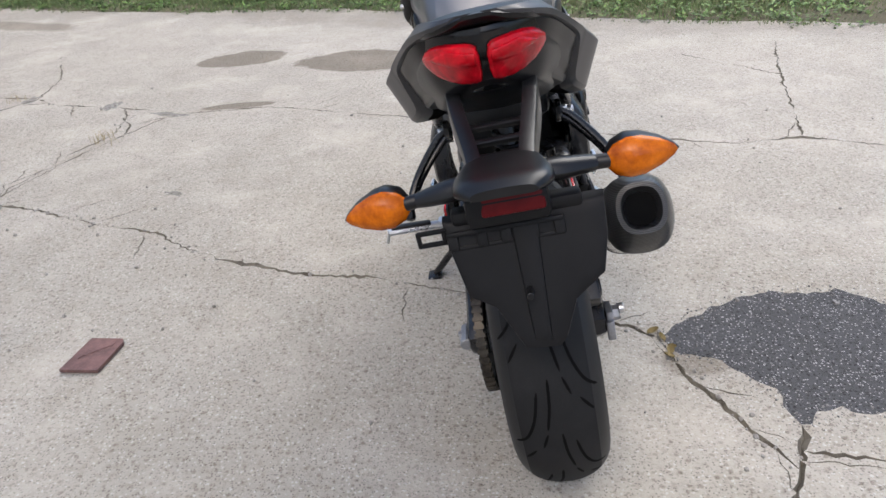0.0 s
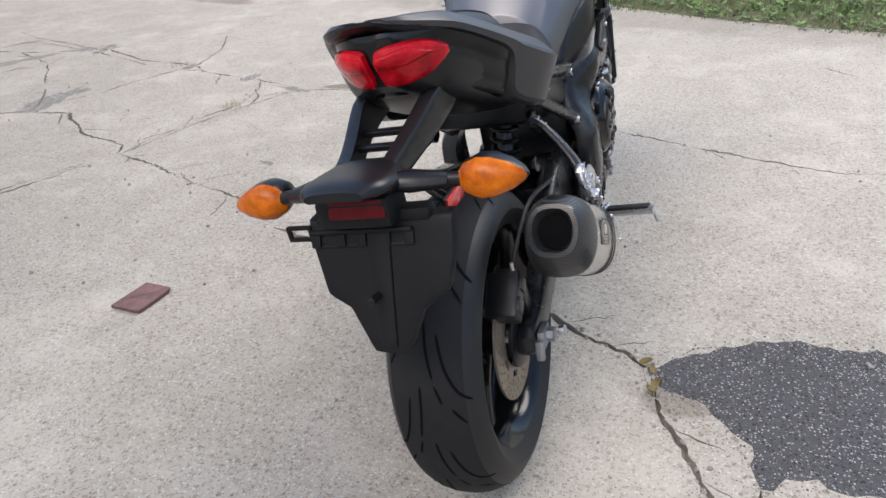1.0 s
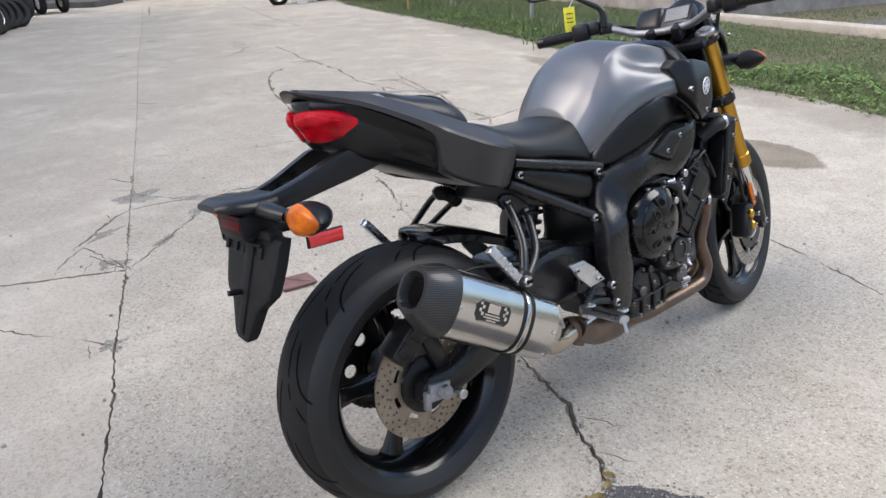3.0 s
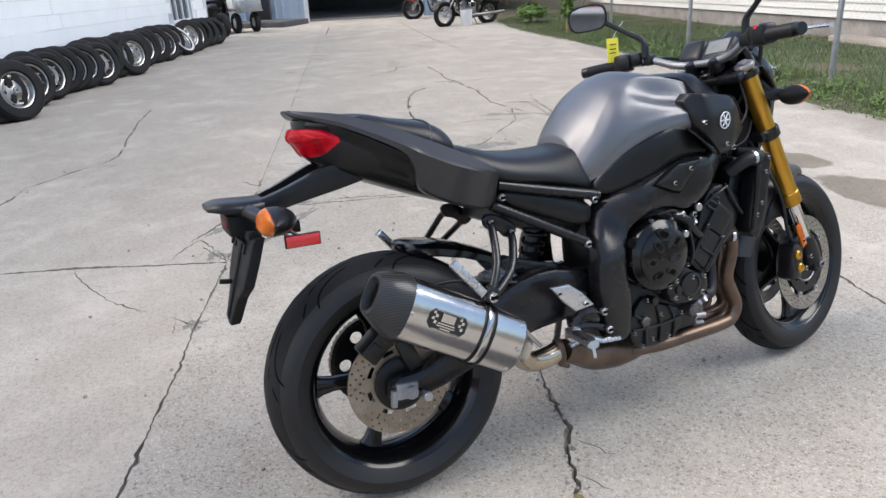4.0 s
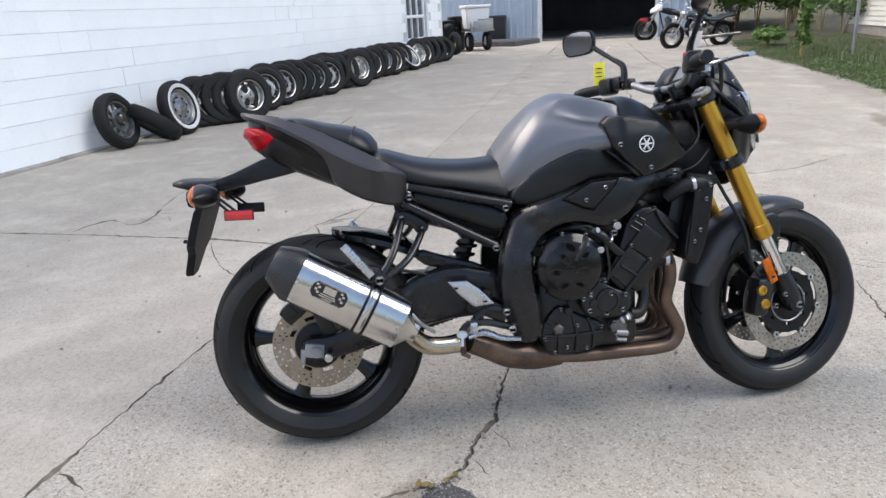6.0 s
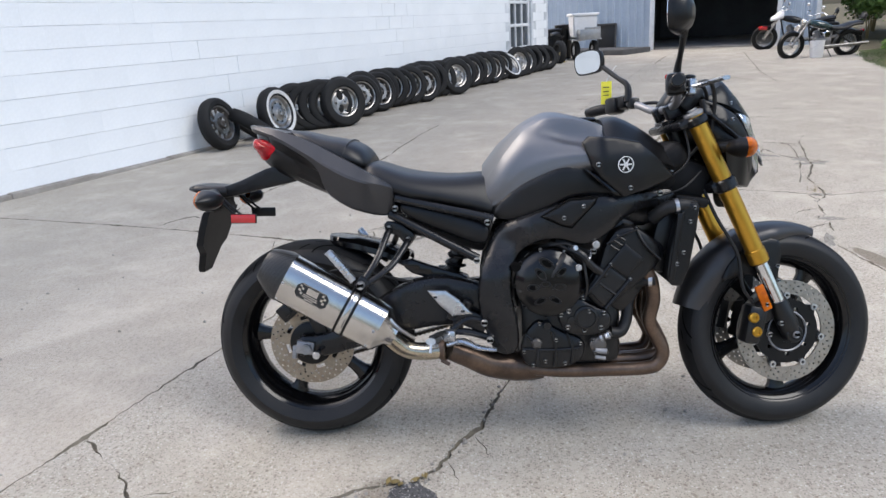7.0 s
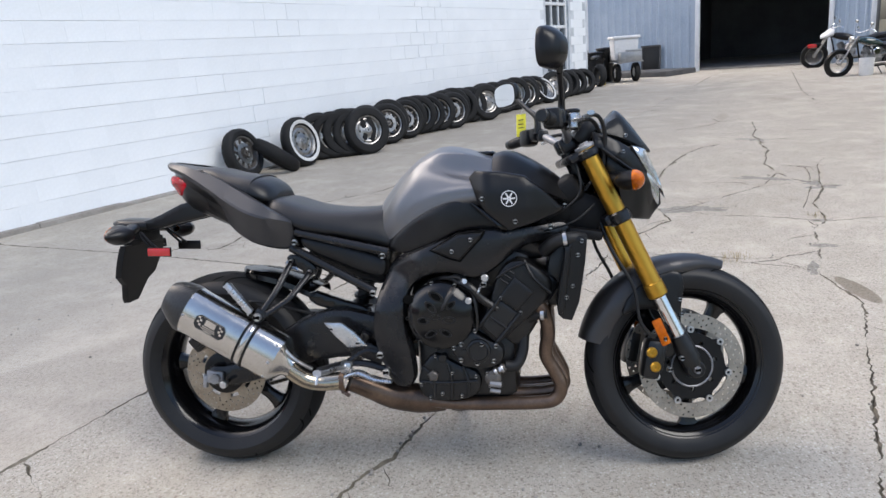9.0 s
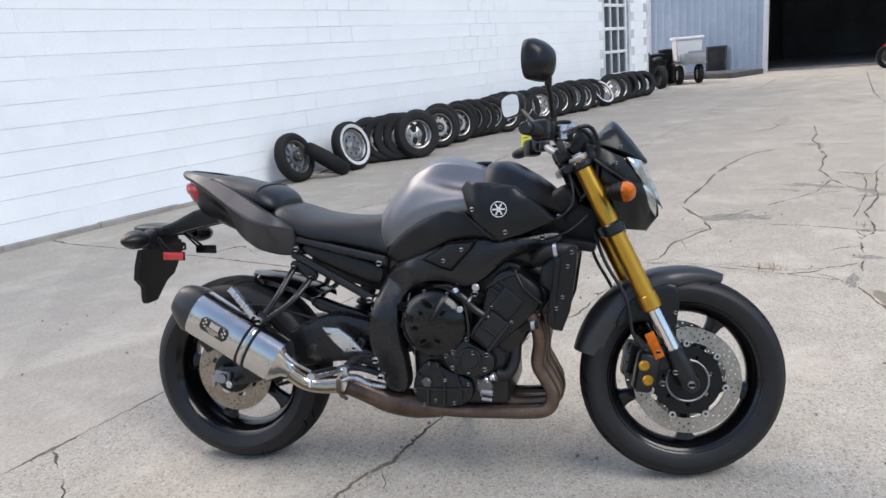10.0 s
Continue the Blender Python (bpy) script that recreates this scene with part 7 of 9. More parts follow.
calipers = both(lambda: joined(block((1.318, -0.100, 0.335), (0.052, 0.062, 0.115), 0.014, (0, 12, 0)), block((1.338, -0.112, 0.34), (0.03, 0.03, 0.09), 0.010, (0, 12, 0))), "front_caliper", ENGINE_BLACK, bike, "black four-piston front brake caliper", True)
for ob, flip in zip(calipers, (False, True)):
    for z in (0.358, 0.316):
        bm = lathe([(0.0155, -0.125), (0.0155, -0.135), (0.012, -0.139), (0.007, -0.139), (0.006, -0.136), (0.001, -0.136)], 20, (1.316 + 0.2 * (0.335 - z), 0, z))
        part("piston_cap", moved(mirrored(bm) if flip else bm, STEER), GOLD, ob, "gold piston cap")
    for x, z in ((1.352, 0.395), (1.362, 0.305)):
        bm = bolt((x, -0.126, z), r=0.008, h=0.006)
        part("caliper_bolt", moved(mirrored(bm) if flip else bm, STEER), BOLT, ob)
    bm = tube([(1.318, -0.115, 0.40), (1.285, -0.118, 0.45), (1.27, -0.115, 0.55), (1.215, -0.10, 0.66), (1.19, -0.06, 0.76)], 0.0052, 8, 6)
    part("brake_hose", moved(mirrored(bm) if flip else bm, STEER), RUBBER, ob, "black rubber brake hose")


def fender_mesh():
    loops = []
    n = 26
    for k in range(n + 1):
        f = k / n
        a = radians(66 + 98 * f)
        wide = 0.072 * min(1.0, 0.22 + 2.6 * f) * (1 - 0.22 * max(0.0, f - 0.75) / 0.25)
        drop = 0.012 + 0.050 * min(1.0, f / 0.25) * (0.55 + 0.45 * ease((f - 0.3) / 0.3))
        r = 0.317 + 0.004 * math.sin(math.pi * f)
        prof = [(-wide, -drop), (-wide * 1.0, -drop * 0.45), (-wide * 0.86, -0.004), (-wide * 0.45, 0.008), (0, 0.011), (wide * 0.45, 0.008), (wide * 0.86, -0.004), (wide, -drop * 0.45), (wide, -drop)]
        out = [(y, r + d) for y, d in prof] + [(y * 0.95, r + d - 0.004) for y, d in prof[::-1]]
        loops.append([(FRONT[0] + rr * math.cos(a), y, FRONT[2] + rr * math.sin(a)) for y, rr in out])
    return rings(bmesh.new(), loops)


fender = part("front_mudguard", moved(fender_mesh(), STEER), DARK_GREY, bike, "dark grey front mudguard", 50)
both(lambda: shell(((1.270, 0.525), (1.335, 0.570), (1.42, 0.590), (1.435, 0.545), (1.420, 0.470), (1.418, 0.405), (1.392, 0.395), (1.360, 0.470), (1.300, 0.478), (1.235, 0.455)), lambda x, z: 0.078, 0.008, 0.012, 0.014, 0.002, 1), "mudguard_stay", BLACK_PLASTIC, fender, "black mudguard side stay", True)
both(lambda: joined(bolt((1.415, -0.080, 0.500), r=0.006, h=0.005), bolt((1.418, -0.080, 0.455), r=0.006, h=0.005)), "stay_screw", BOLT, fender, "", True)

# ---- handlebar and its fittings ----
bar = part("handlebar", moved(tube([(0.998, -0.348, 1.018), (1.030, -0.26, 1.022), (1.075, -0.17, 1.020), (1.105, -0.095, 0.990), (1.112, -0.03, 0.982), (1.112, 0.03, 0.982), (1.105, 0.095, 0.990), (1.075, 0.17, 1.020), (1.030, 0.26, 1.022), (0.998, 0.348, 1.018)], 0.0115, 14, 5), STEER), DULL_ALU, bike, "grey aluminium handlebar")
both(lambda: block((1.114, -0.040, 0.972), (0.045, 0.030, 0.045), 0.008, (0, -24, 0)), "bar_clamp", FRAME_BLACK, bar, "", True)
both(lambda: tube([(0.998 + 0.0011 * k, -0.352 + 0.0032 * k, 1.018 + 0.00010 * k) for k in range(31)], [0.0165 if k % 2 else 0.0180 for k in range(31)], 16, 1), "grip", RUBBER, bar, "black rubber grip", True)
both(lambda: rod((0.997, -0.350, 1.018), (0.988, -0.372, 1.017), 0.0165, 16), "bar_end", ENGINE_BLACK, bar, "", True)
both(lambda: joined(block((1.040, -0.238, 1.024), (0.050, 0.055, 0.056), 0.012, (0, 0, -20)), block((1.060, -0.205, 1.030), (0.045, 0.045, 0.045), 0.012, (0, 0, -20))), "switch_box", BLACK_PLASTIC, bar, "black switch housing", True)
part("red_switch", moved(block((1.022, -0.232, 1.045), (0.012, 0.016, 0.012), 0.003), STEER), RED_PAINT, bar, "red engine stop switch")
both(lambda: tube([(1.085, -0.200, 1.018), (1.116, -0.235, 1.021), (1.122, -0.305, 1.022), (1.110, -0.378, 1.017)], [0.008, 0.0105, 0.0085, 0.010], 10, 5, flat=0.6), "lever", ALU, bar, "bright hand lever", True)
part("brake_reservoir", moved(joined(rod((1.105, -0.165, 1.010), (1.105, -0.165, 1.048), 0.022, 18), rod((1.105, -0.165, 1.046), (1.105, -0.165, 1.056), 0.024, 18), rod((1.070, -0.190, 1.022), (1.125, -0.150, 1.012), 0.015, 14)), STEER), BLACK_PLASTIC, bar, "black brake fluid reservoir")
part("lever_pivot", moved(joined(rod((1.098, -0.205, 1.000), (1.098, -0.205, 1.040), 0.014, 14), block((1.10, -0.185, 1.03), (0.05, 0.035, 0.028), 0.010, (0, 0, -25))), STEER), ALU, bar, "bright lever mount")
for pts, r in (([(1.06, 0.185, 1.01), (1.14, 0.15, 1.02), (1.19, 0.09, 0.98), (1.17, 0.05, 0.88), (1.10, 0.03, 0.80)], 0.0055), ([(1.08, -0.20, 1.00), (1.16, -0.14, 1.03), (1.20, -0.09, 0.98), (1.19, -0.07, 0.88), (1.12, -0.05, 0.80)], 0.0055), ([(1.10, -0.165, 1.02), (1.175, -0.15, 1.04), (1.205, -0.125, 0.99), (1.20, -0.11, 0.90)], 0.006)):
    part("cable", moved(tube(pts, r, 8, 6), STEER), RUBBER, bar)

meter = part("instrument", moved(joined(block((1.165, 0.0, 1.005), (0.050, 0.150, 0.085), 0.016, (0, 38, 0)), block((1.155, 0.06, 1.012), (0.05, 0.09, 0.09), 0.03, (0, 38, 0), 3)), STEER), BLACK_PLASTIC, bike, "black instrument pod with a pale display")
part("display", moved(block((1.146, -0.028, 1.024), (0.003, 0.072, 0.046), 0.002, (0, 38, 0)), STEER), GREY_PLASTIC, meter, "pale grey display")

for sgn in (1, -1):
    near = sgn > 0
    stem = tube([(1.075, -0.165, 1.030), (1.078, -0.168, 1.075), (1.072, -0.200, 1.105), (1.062, -0.245, 1.145)] if near else [(1.060, -0.170, 1.030), (1.060, -0.172, 1.080), (1.040, -0.212, 1.113), (1.012, -0.270, 1.158)], [0.013, 0.010, 0.0075, 0.0085], 10, 5)
    cup = hull((
        (-0.012, ((0.010, -0.050), (0.060, -0.045), (0.080, -0.010), (0.074, 0.040), (0.035, 0.056), (0.0, 0.058))),
        (0.004, ((0.010, -0.050), (0.058, -0.044), (0.077, -0.010), (0.071, 0.038), (0.033, 0.053), (0.0, 0.055))),
        (0.028, ((0.008, -0.034), (0.040, -0.030), (0.055, -0.006), (0.050, 0.024), (0.024, 0.035), (0.0, 0.037))),
        (0.038, ((0.004, -0.016), (0.018, -0.014), (0.024, -0.002), (0.022, 0.010), (0.010, 0.015), (0.0, 0.016)))), 3, 4)
    face = hull(((-0.0155, ((0.008, -0.044), (0.053, -0.039), (0.072, -0.009), (0.066, 0.035), (0.031, 0.049), (0.0, 0.051))), (-0.012, ((0.008, -0.044), (0.053, -0.039), (0.072, -0.009), (0.066, 0.035), (0.031, 0.049), (0.0, 0.051)))), 3, 1)
    turn = pose(1.036, -0.277, 1.200, 0, 4, -38) @ Matrix.Diagonal((1.0, 0.76, 1.0, 1.0)) if near else pose(0.985, -0.318, 1.180, 0, -5, -30) @ Matrix.Diagonal((0.85, 0.78, 0.76, 1.0))
    stem2 = tube([(1.062, -0.245, 1.145), (1.062, -0.258, 1.170)] if near else [(1.012, -0.270, 1.158), (1.005, -0.288, 1.172)], 0.010, 10, 2)
    bms = [joined(stem, stem2, block((1.076, -0.166, 1.022), (0.035, 0.032, 0.036), 0.008)), moved(cup, turn), moved(face, turn)]
    if sgn < 0:
        bms = [mirrored(b) for b in bms]
    bms = [moved(b, STEER) for b in bms]
    mirror = part("mirror", bms[1], BLACK_PLASTIC, bike, "black rear-view mirror on a bent stem", 50)
    part("mirror_stem", bms[0], BLACK_PLASTIC, mirror)
    part("mirror_glass", bms[2], MIRROR_GLASS, mirror, "mirror glass")

# ---- headlamp cowl ----
cowl = part("headlight_cowl", moved(hull((
    (1.185, ((0.03, 0.880), (0.070, 0.890), (0.088, 0.925), (0.070, 0.960), (0.0, 0.972))),
    (1.24, ((0.03, 0.815), (0.088, 0.835), (0.112, 0.895), (0.088, 0.955), (0.0, 0.972))),
    (1.30, ((0.03, 0.768), (0.072, 0.790), (0.102, 0.865), (0.072, 0.930), (0.0, 0.950))),
    (1.340, ((0.02, 0.758), (0.048, 0.770), (0.072, 0.845), (0.050, 0.890), (0.0, 0.905))),
    (1.362, ((0.01, 0.762), (0.028, 0.772), (0.045, 0.830), (0.028, 0.858), (0.0, 0.866)))), 4, 5), STEER), BLACK_PLASTIC, bike, "black headlight cowl with a small smoked screen", 45)


def cowl_out(x, z):
    return 0.128 - 0.030 * ease((x - 1.23) / 0.08) - 0.055 * ease((x - 1.30) / 0.08) - 0.30 * max(0.0, z - 0.93) - 0.22 * max(0.0, 0.84 - z)


both(lambda: shell(((1.176, 0.998), (1.205, 0.990), (1.277, 0.951), (1.302, 0.922), (1.330, 0.876), (1.292, 0.880), (1.245, 0.912), (1.196, 0.945), (1.176, 0.955)), cowl_out, 0.005, 0.02, 0.011, 0.001, 0), "cowl_side", BLACK_PLASTIC, cowl, "", True)
both(lambda: tube([(1.192, -0.128, 0.948), (1.240, -0.122, 0.910), (1.296, -0.106, 0.872)], [0.006, 0.009, 0.007], 8, 4, flat=0.7), "cowl_bar", BLACK_PLASTIC, cowl, "", True)
both(lambda: shell(((1.230, 0.868), (1.335, 0.884), (1.366, 0.866), (1.386, 0.826), (1.390, 0.782), (1.352, 0.738), (1.286, 0.746), (1.250, 0.785)), lambda x, z: cowl_out(x, z) - 0.004, 0.006, 0.03, 0.011, 0.002, 0), "cowl_chin", BLACK_PLASTIC, cowl, "", True)
both(lambda: shell(((1.286, 0.955), (1.334, 0.944), (1.372, 0.882), (1.400, 0.800), (1.384, 0.826), (1.350, 0.862), (1.312, 0.908)), lambda x, z: cowl_out(x, z) + 0.002, 0.005, 0.02, 0.009, 0.002, 0), "headlamp", HEADLAMP, cowl, "clear headlamp with a bright reflector", True)
part("headlamp_face", moved(hull((
    (1.300, ((0.02, 0.890), (0.075, 0.895), (0.082, 0.920), (0.060, 0.950), (0.0, 0.962))),
    (1.345, ((0.02, 0.820), (0.055, 0.825), (0.066, 0.865), (0.046, 0.902), (0.0, 0.915))),
    (1.380, ((0.01, 0.775), (0.030, 0.780), (0.040, 0.830), (0.026, 0.862), (0.0, 0.870)))), 4, 5), STEER), HEADLAMP, cowl, "", 45)
part("windscreen", moved(hull((
    (1.195, ((0.02, 0.990), (0.078, 0.992), (0.088, 1.000), (0.070, 1.008), (0.0, 1.012))),
    (1.235, ((0.02, 0.978), (0.080, 0.982), (0.086, 0.998), (0.064, 1.030), (0.0, 1.046))),
    (1.268, ((0.02, 0.968), (0.078, 0.970), (0.083, 0.990), (0.058, 1.040), (0.0, 1.070))),
    (1.300, ((0.02, 0.958), (0.068, 0.958), (0.073, 0.975), (0.052, 1.012), (0.0, 1.038))),
    (1.330, ((0.02, 0.944), (0.056, 0.944), (0.060, 0.956), (0.042, 0.980), (0.0, 0.998))),
    (1.358, ((0.01, 0.936), (0.034, 0.937), (0.038, 0.942), (0.026, 0.950), (0.0, 0.957)))), 2, 4), STEER), SMOKED, cowl, "dark smoked fly screen", 30)
both(lambda: bolt((1.275, -0.083, 0.985), r=0.005, h=0.004), "screen_screw", BOLT, cowl, "", True)
both(lambda: bolt((1.252, -0.136, 0.935), r=0.005, h=0.005), "cowl_screw", BOLT, cowl, "", True)
for sgn in (1, -1):
    stalk_f = tube([(1.215, -0.09, 0.862), (1.255, -0.135, 0.860), (1.275, -0.170, 0.856)], [0.020, 0.018, 0.012], 12, 4)
    lensf, housef = pod(False, 0.004), pod(True, 0.004)
    flipx = Matrix.Diagonal((-1, 1, 1, 1))
    place = pose(1.276, -0.158, 0.852, 0, 0, -20) @ Matrix.Diagonal((1.0, 0.85, 0.92, 1))
    bms = [stalk_f, moved(moved(lensf, flipx), place), moved(moved(housef, flipx), place)]
    if sgn < 0:
        bms = [mirrored(b) for b in bms]
    bms = [moved(b, STEER) for b in bms]
    st = part("front_indicator", bms[0], BLACK_PLASTIC, cowl)
    part("indicator_lens", bms[1], AMBER, st, "amber front indicator lens")
    part("indicator_housing", bms[2], DULL_BLACK, st)
part("horn", moved(lathe([(0.001, -0.01), (0.038, -0.01), (0.040, 0.0), (0.036, 0.012), (0.012, 0.016), (0.001, 0.016)], 28, (0, 0, 0), "x"), STEER @ pose(1.275, -0.02, 0.72)), ENGINE_BLACK, bike)

# yellow paper tag hung on the mirror
tag = thing("price_tag", BIKE @ pose(0.977, 0.249, 1.052), "yellow paper tag hanging from the mirror stem", "tag")
part("card", block((0, 0, 0), (0.002, 0.036, 0.075), 0.0005, (0, 4, 62)), YELLOW, tag)
part("string", tube([(0.0, 0, 0.036), (0.015, -0.012, 0.065), (0.03, -0.02, 0.085)], 0.0012, 6), WHITE, tag)
for z in (0.018, 0.004, -0.008):
    part("writing", block((-0.0008, -0.0014, z), (0.0008, 0.020, 0.003), 0, (0, 4, 62)), INK, tag)

# ---- things in the yard ----
def leaning(s, d, r, tip, yaw, spin):
    """The pose of a wheel that leans on the wall: s along it, d out from it."""
    p = WALL @ Vector((s, -d, 0))
    ground_z = rise(p.x)
    m = Matrix.Translation((p.x, p.y, ground_z)) @ Matrix.Rotation(math.atan2(0.395, -0.9187) + radians(yaw), 4, "Z") @ Matrix.Rotation(radians(-tip), 4, "X")
    return m @ Matrix.Translation((0, 0, r)) @ Matrix.Rotation(radians(spin), 4, "Y")


def old_tyre(parent, r, half, bead):
    prof = [(bead, -half * 0.6), (bead + 0.02, -half * 0.9), ((bead + r) / 2 + 0.01, -half), (r - 0.03, -half * 0.92), (r - 0.008, -half * 0.6), (r, 0), (r - 0.008, half * 0.6), (r - 0.03, half * 0.92), ((bead + r) / 2 + 0.01, half), (bead + 0.02, half * 0.9), (bead, half * 0.6), (bead - 0.004, 0)]
    return part("tyre", lathe(prof, 48, closed=True), OLD_RUBBER, parent, "worn black motorcycle tyre")


def spare_wheel(kind, m, label):
    """A loose motorcycle wheel: cast, wire-spoked, whitewalled or a bare tyre. Its axle is y."""
    r, half, bead = {"cast": (0.305, 0.076, 0.200), "wire": (0.315, 0.074, 0.195), "disc": (0.325, 0.082, 0.190), "white": (0.32, 0.076, 0.20), "bare": (0.315, 0.080, 0.190)}[kind]
    w = thing("spare_wheel" if kind != "bare" else "loose_tyre", m, label, "wheel" if kind != "bare" else "tyre", "old wheels along the wall")
    old_tyre(w, r, half, bead)
    if kind == "bare":
        return w
    metal = {"cast": OLD_ALLOY, "wire": OLD_CHROME, "disc": OLD_CHROME, "white": OLD_CHROME}[kind]
    h = half * 0.62
    rim = part("rim", lathe([(bead + 0.008, -h), (bead - 0.004, -h + 0.004), (bead - 0.02, -h * 0.6), (bead - 0.03, 0), (bead - 0.02, h * 0.6), (bead - 0.004, h - 0.004), (bead + 0.008, h), (bead + 0.004, 0)], 48, closed=True), metal, w, "tarnished metal rim")
    part("hub", lathe([(0.012, -0.055), (0.038, -0.055), (0.045, -0.03), (0.045, 0.03), (0.038, 0.055), (0.012, 0.055)], 24, closed=True), metal, w)
    part("rim_lip", joined(*[lathe([(bead + 0.009, sgn * h), (bead + 0.004, sgn * (h + 0.004)), (bead - 0.010, sgn * (h - 0.002)), (bead - 0.012, sgn * (h - 0.008))], 48) for sgn in (-1, 1)]), OLD_CHROME, w, "polished rim lip")
    if kind == "cast":
        for k in range(9):
            part("spoke", moved(joined(tube([(0.03, 0, 0), (0.11, 0, 0.010), (bead - 0.02, 0, 0)], [0.020, 0.014, 0.020], 8, 3)), Matrix.Rotation(2 * math.pi * k / 9, 4, "Y")), metal, w)
        part("brake_disc", lathe([(0.075, -0.040), (0.125, -0.040), (0.125, -0.035), (0.075, -0.035)], 36, closed=True), OLD_CHROME, w, "scored brake disc")
    elif kind == "wire":
        bms = []
        for k in range(32):
            a, b = 2 * math.pi * k / 32, 2 * math.pi * (k + (2.4 if k % 2 else -2.4)) / 32
            y = 0.03 if k % 4 < 2 else -0.03
            bms.append(tube([(0.04 * math.cos(a), y, 0.04 * math.sin(a)), ((bead - 0.02) * math.cos(b), 0, (bead - 0.02) * math.sin(b))], 0.002, 5, 1))
        tagged(part("spokes", joined(*bms), OLD_CHROME, w, "thin wire spokes"), kind="stuff")
    else:
        for sgn in (-1, 1):
            part("wheel_disc", lathe([(bead - 0.018, sgn * 0.025), (0.15, sgn * 0.032), (0.13, sgn * 0.024), (0.08, sgn * 0.030), (0.04, sgn * 0.045)], 40), metal, w, "dented chrome wheel disc")
        for k in range(8):
            a = 2 * math.pi * k / 8
            for sgn in (-1, 1):
                # dark block on the disc, coloured as the shade within a slot
                part("slot_shade", block((0.115 * math.cos(a), sgn * 0.028, 0.115 * math.sin(a)), (0.016, 0.006, 0.030), 0.002, (0, -math.degrees(a), 0)), GROOVE_SHADE, w)
    if kind == "white":
        for sgn in (-1, 1):
            part("whitewall", lathe([(bead + 0.024, sgn * half * 0.905), (bead + 0.03, sgn * (half * 0.935 + 0.002)), (bead + 0.062, sgn * (half * 0.995 + 0.003)), (bead + 0.068, sgn * half * 0.99)], 48), WHITEWALL, w, "yellowed whitewall band")
    return w


MODELS = {}
WHEEL_LABEL = {"cast": "old cast motorcycle wheel with worn tyre leaning on the wall", "wire": "old wire-spoked motorcycle wheel in the stack", "disc": "old chrome disc wheel with worn tyre", "white": "old whitewall motorcycle wheel leaning on the block wall", "bare": "bare worn black tyre standing in the row"}
ROW = []
ROW += [("cast", 1.55, 0.3, 14, 8), ("white", 2.38, 0.46, 13, 2), ("wire", 2.84, 0.32, 8, -22), ("wire", 2.98, 0.44, 8, -24), ("disc", 3.1, 0.54, 9, -24), ("wire", 3.2, 0.62, 9, -20), ("disc", 3.32, 0.76, 10, -12)]
ROW += [("cast", 3.62, 0.3, 12, -6), ("wire", 3.8, 0.42, 12, -10), ("cast", 4.2, 0.48, 12, -14), ("disc", 4.45, 0.34, 12, -12), ("cast", 4.76, 0.44, 13, -8), ("bare", 5.02, 0.28, 10, -26), ("wire", 5.2, 0.34, 9, -30)]
ROW += [("cast", 5.38, 0.4, 9, -28), ("wire", 5.62, 0.46, 10, -26), ("cast", 5.9, 0.6, 12, -18), ("bare", 6.14, 0.28, 9, -22), ("disc", 6.32, 0.34, 9, -26), ("bare", 6.5, 0.4, 9, -26), ("wire", 6.7, 0.48, 10, -24)]
ROW += [("disc", 6.96, 0.68, 11, -14), ("cast", 7.3, 0.52, 12, -10), ("bare", 7.55, 0.3, 10, -20), ("wire", 7.8, 0.38, 10, -24), ("cast", 8.15, 0.42, 12, -12), ("bare", 8.4, 0.36, 10, -22), ("disc", 8.62, 0.44, 10, -24)]
ROW += [("cast", 8.9, 0.56, 12, -12), ("wire", 9.3, 0.4, 12, -16), ("cast", 9.55, 0.44, 11, -22), ("white", 9.86, 0.66, 34, 0), ("disc", 10.28, 0.6, 12, -12), ("wire", 10.6, 0.62, 13, -14), ("cast", 10.9, 0.5, 12, -22)]
ROW += [("bare", 11.2, 0.54, 16, -26), ("bare", 11.55, 0.58, 20, -30), ("bare", 11.95, 0.64, 26, -34)]
for i, (kind, s, d, tip, yaw) in enumerate(ROW):
    radius = {"cast": 0.305, "wire": 0.315, "disc": 0.325, "white": 0.32, "bare": 0.315}[kind]
    place = leaning(s, d, radius - 0.004, tip, yaw - (14 if s > 2.7 else 0), 37 * i)
    if kind in MODELS:
        copy_thing(MODELS[kind], place)
    else:
        MODELS[kind] = spare_wheel(kind, place, WHEEL_LABEL[kind])
# one bare tyre lying slantwise between the first two wheels
p = WALL @ Vector((1.94, -0.36, 0))
fallen = copy_thing(MODELS["bare"], Matrix.Translation((p.x, p.y, rise(p.x) + 0.205)) @ Matrix.Rotation(math.atan2(0.395, -0.9187) + radians(62), 4, "Z") @ Matrix.Rotation(radians(-52), 4, "X"))
fallen["label"] = "bare worn tyre toppled against its neighbour"

# ---- rusty plate on the concrete ----
rusty = thing("rusty_plate", pose(-0.735, 1.945, 0.0, 0, 0, 0), "flat rusty brown iron plate lying on the concrete", "metal plate")
outline = [(-0.072, -0.066), (0.040, -0.074), (0.060, 0.050), (0.052, 0.066), (-0.045, 0.074)]
bm = plate(outline, [], 0.004, 0.014)
for v in bm.verts:
    v.co = Vector((v.co.x, v.co.z, v.co.y))
part("plate", bm, RUST, rusty)
for k in range(6):
    part("raised_mark", block((-0.035 + 0.014 * k, -0.012 + 0.010 * k, 0.0148), (0.005, 0.020, 0.002), 0.0005, (0, 0, -35 + 20 * (k % 2))), RUST, rusty)

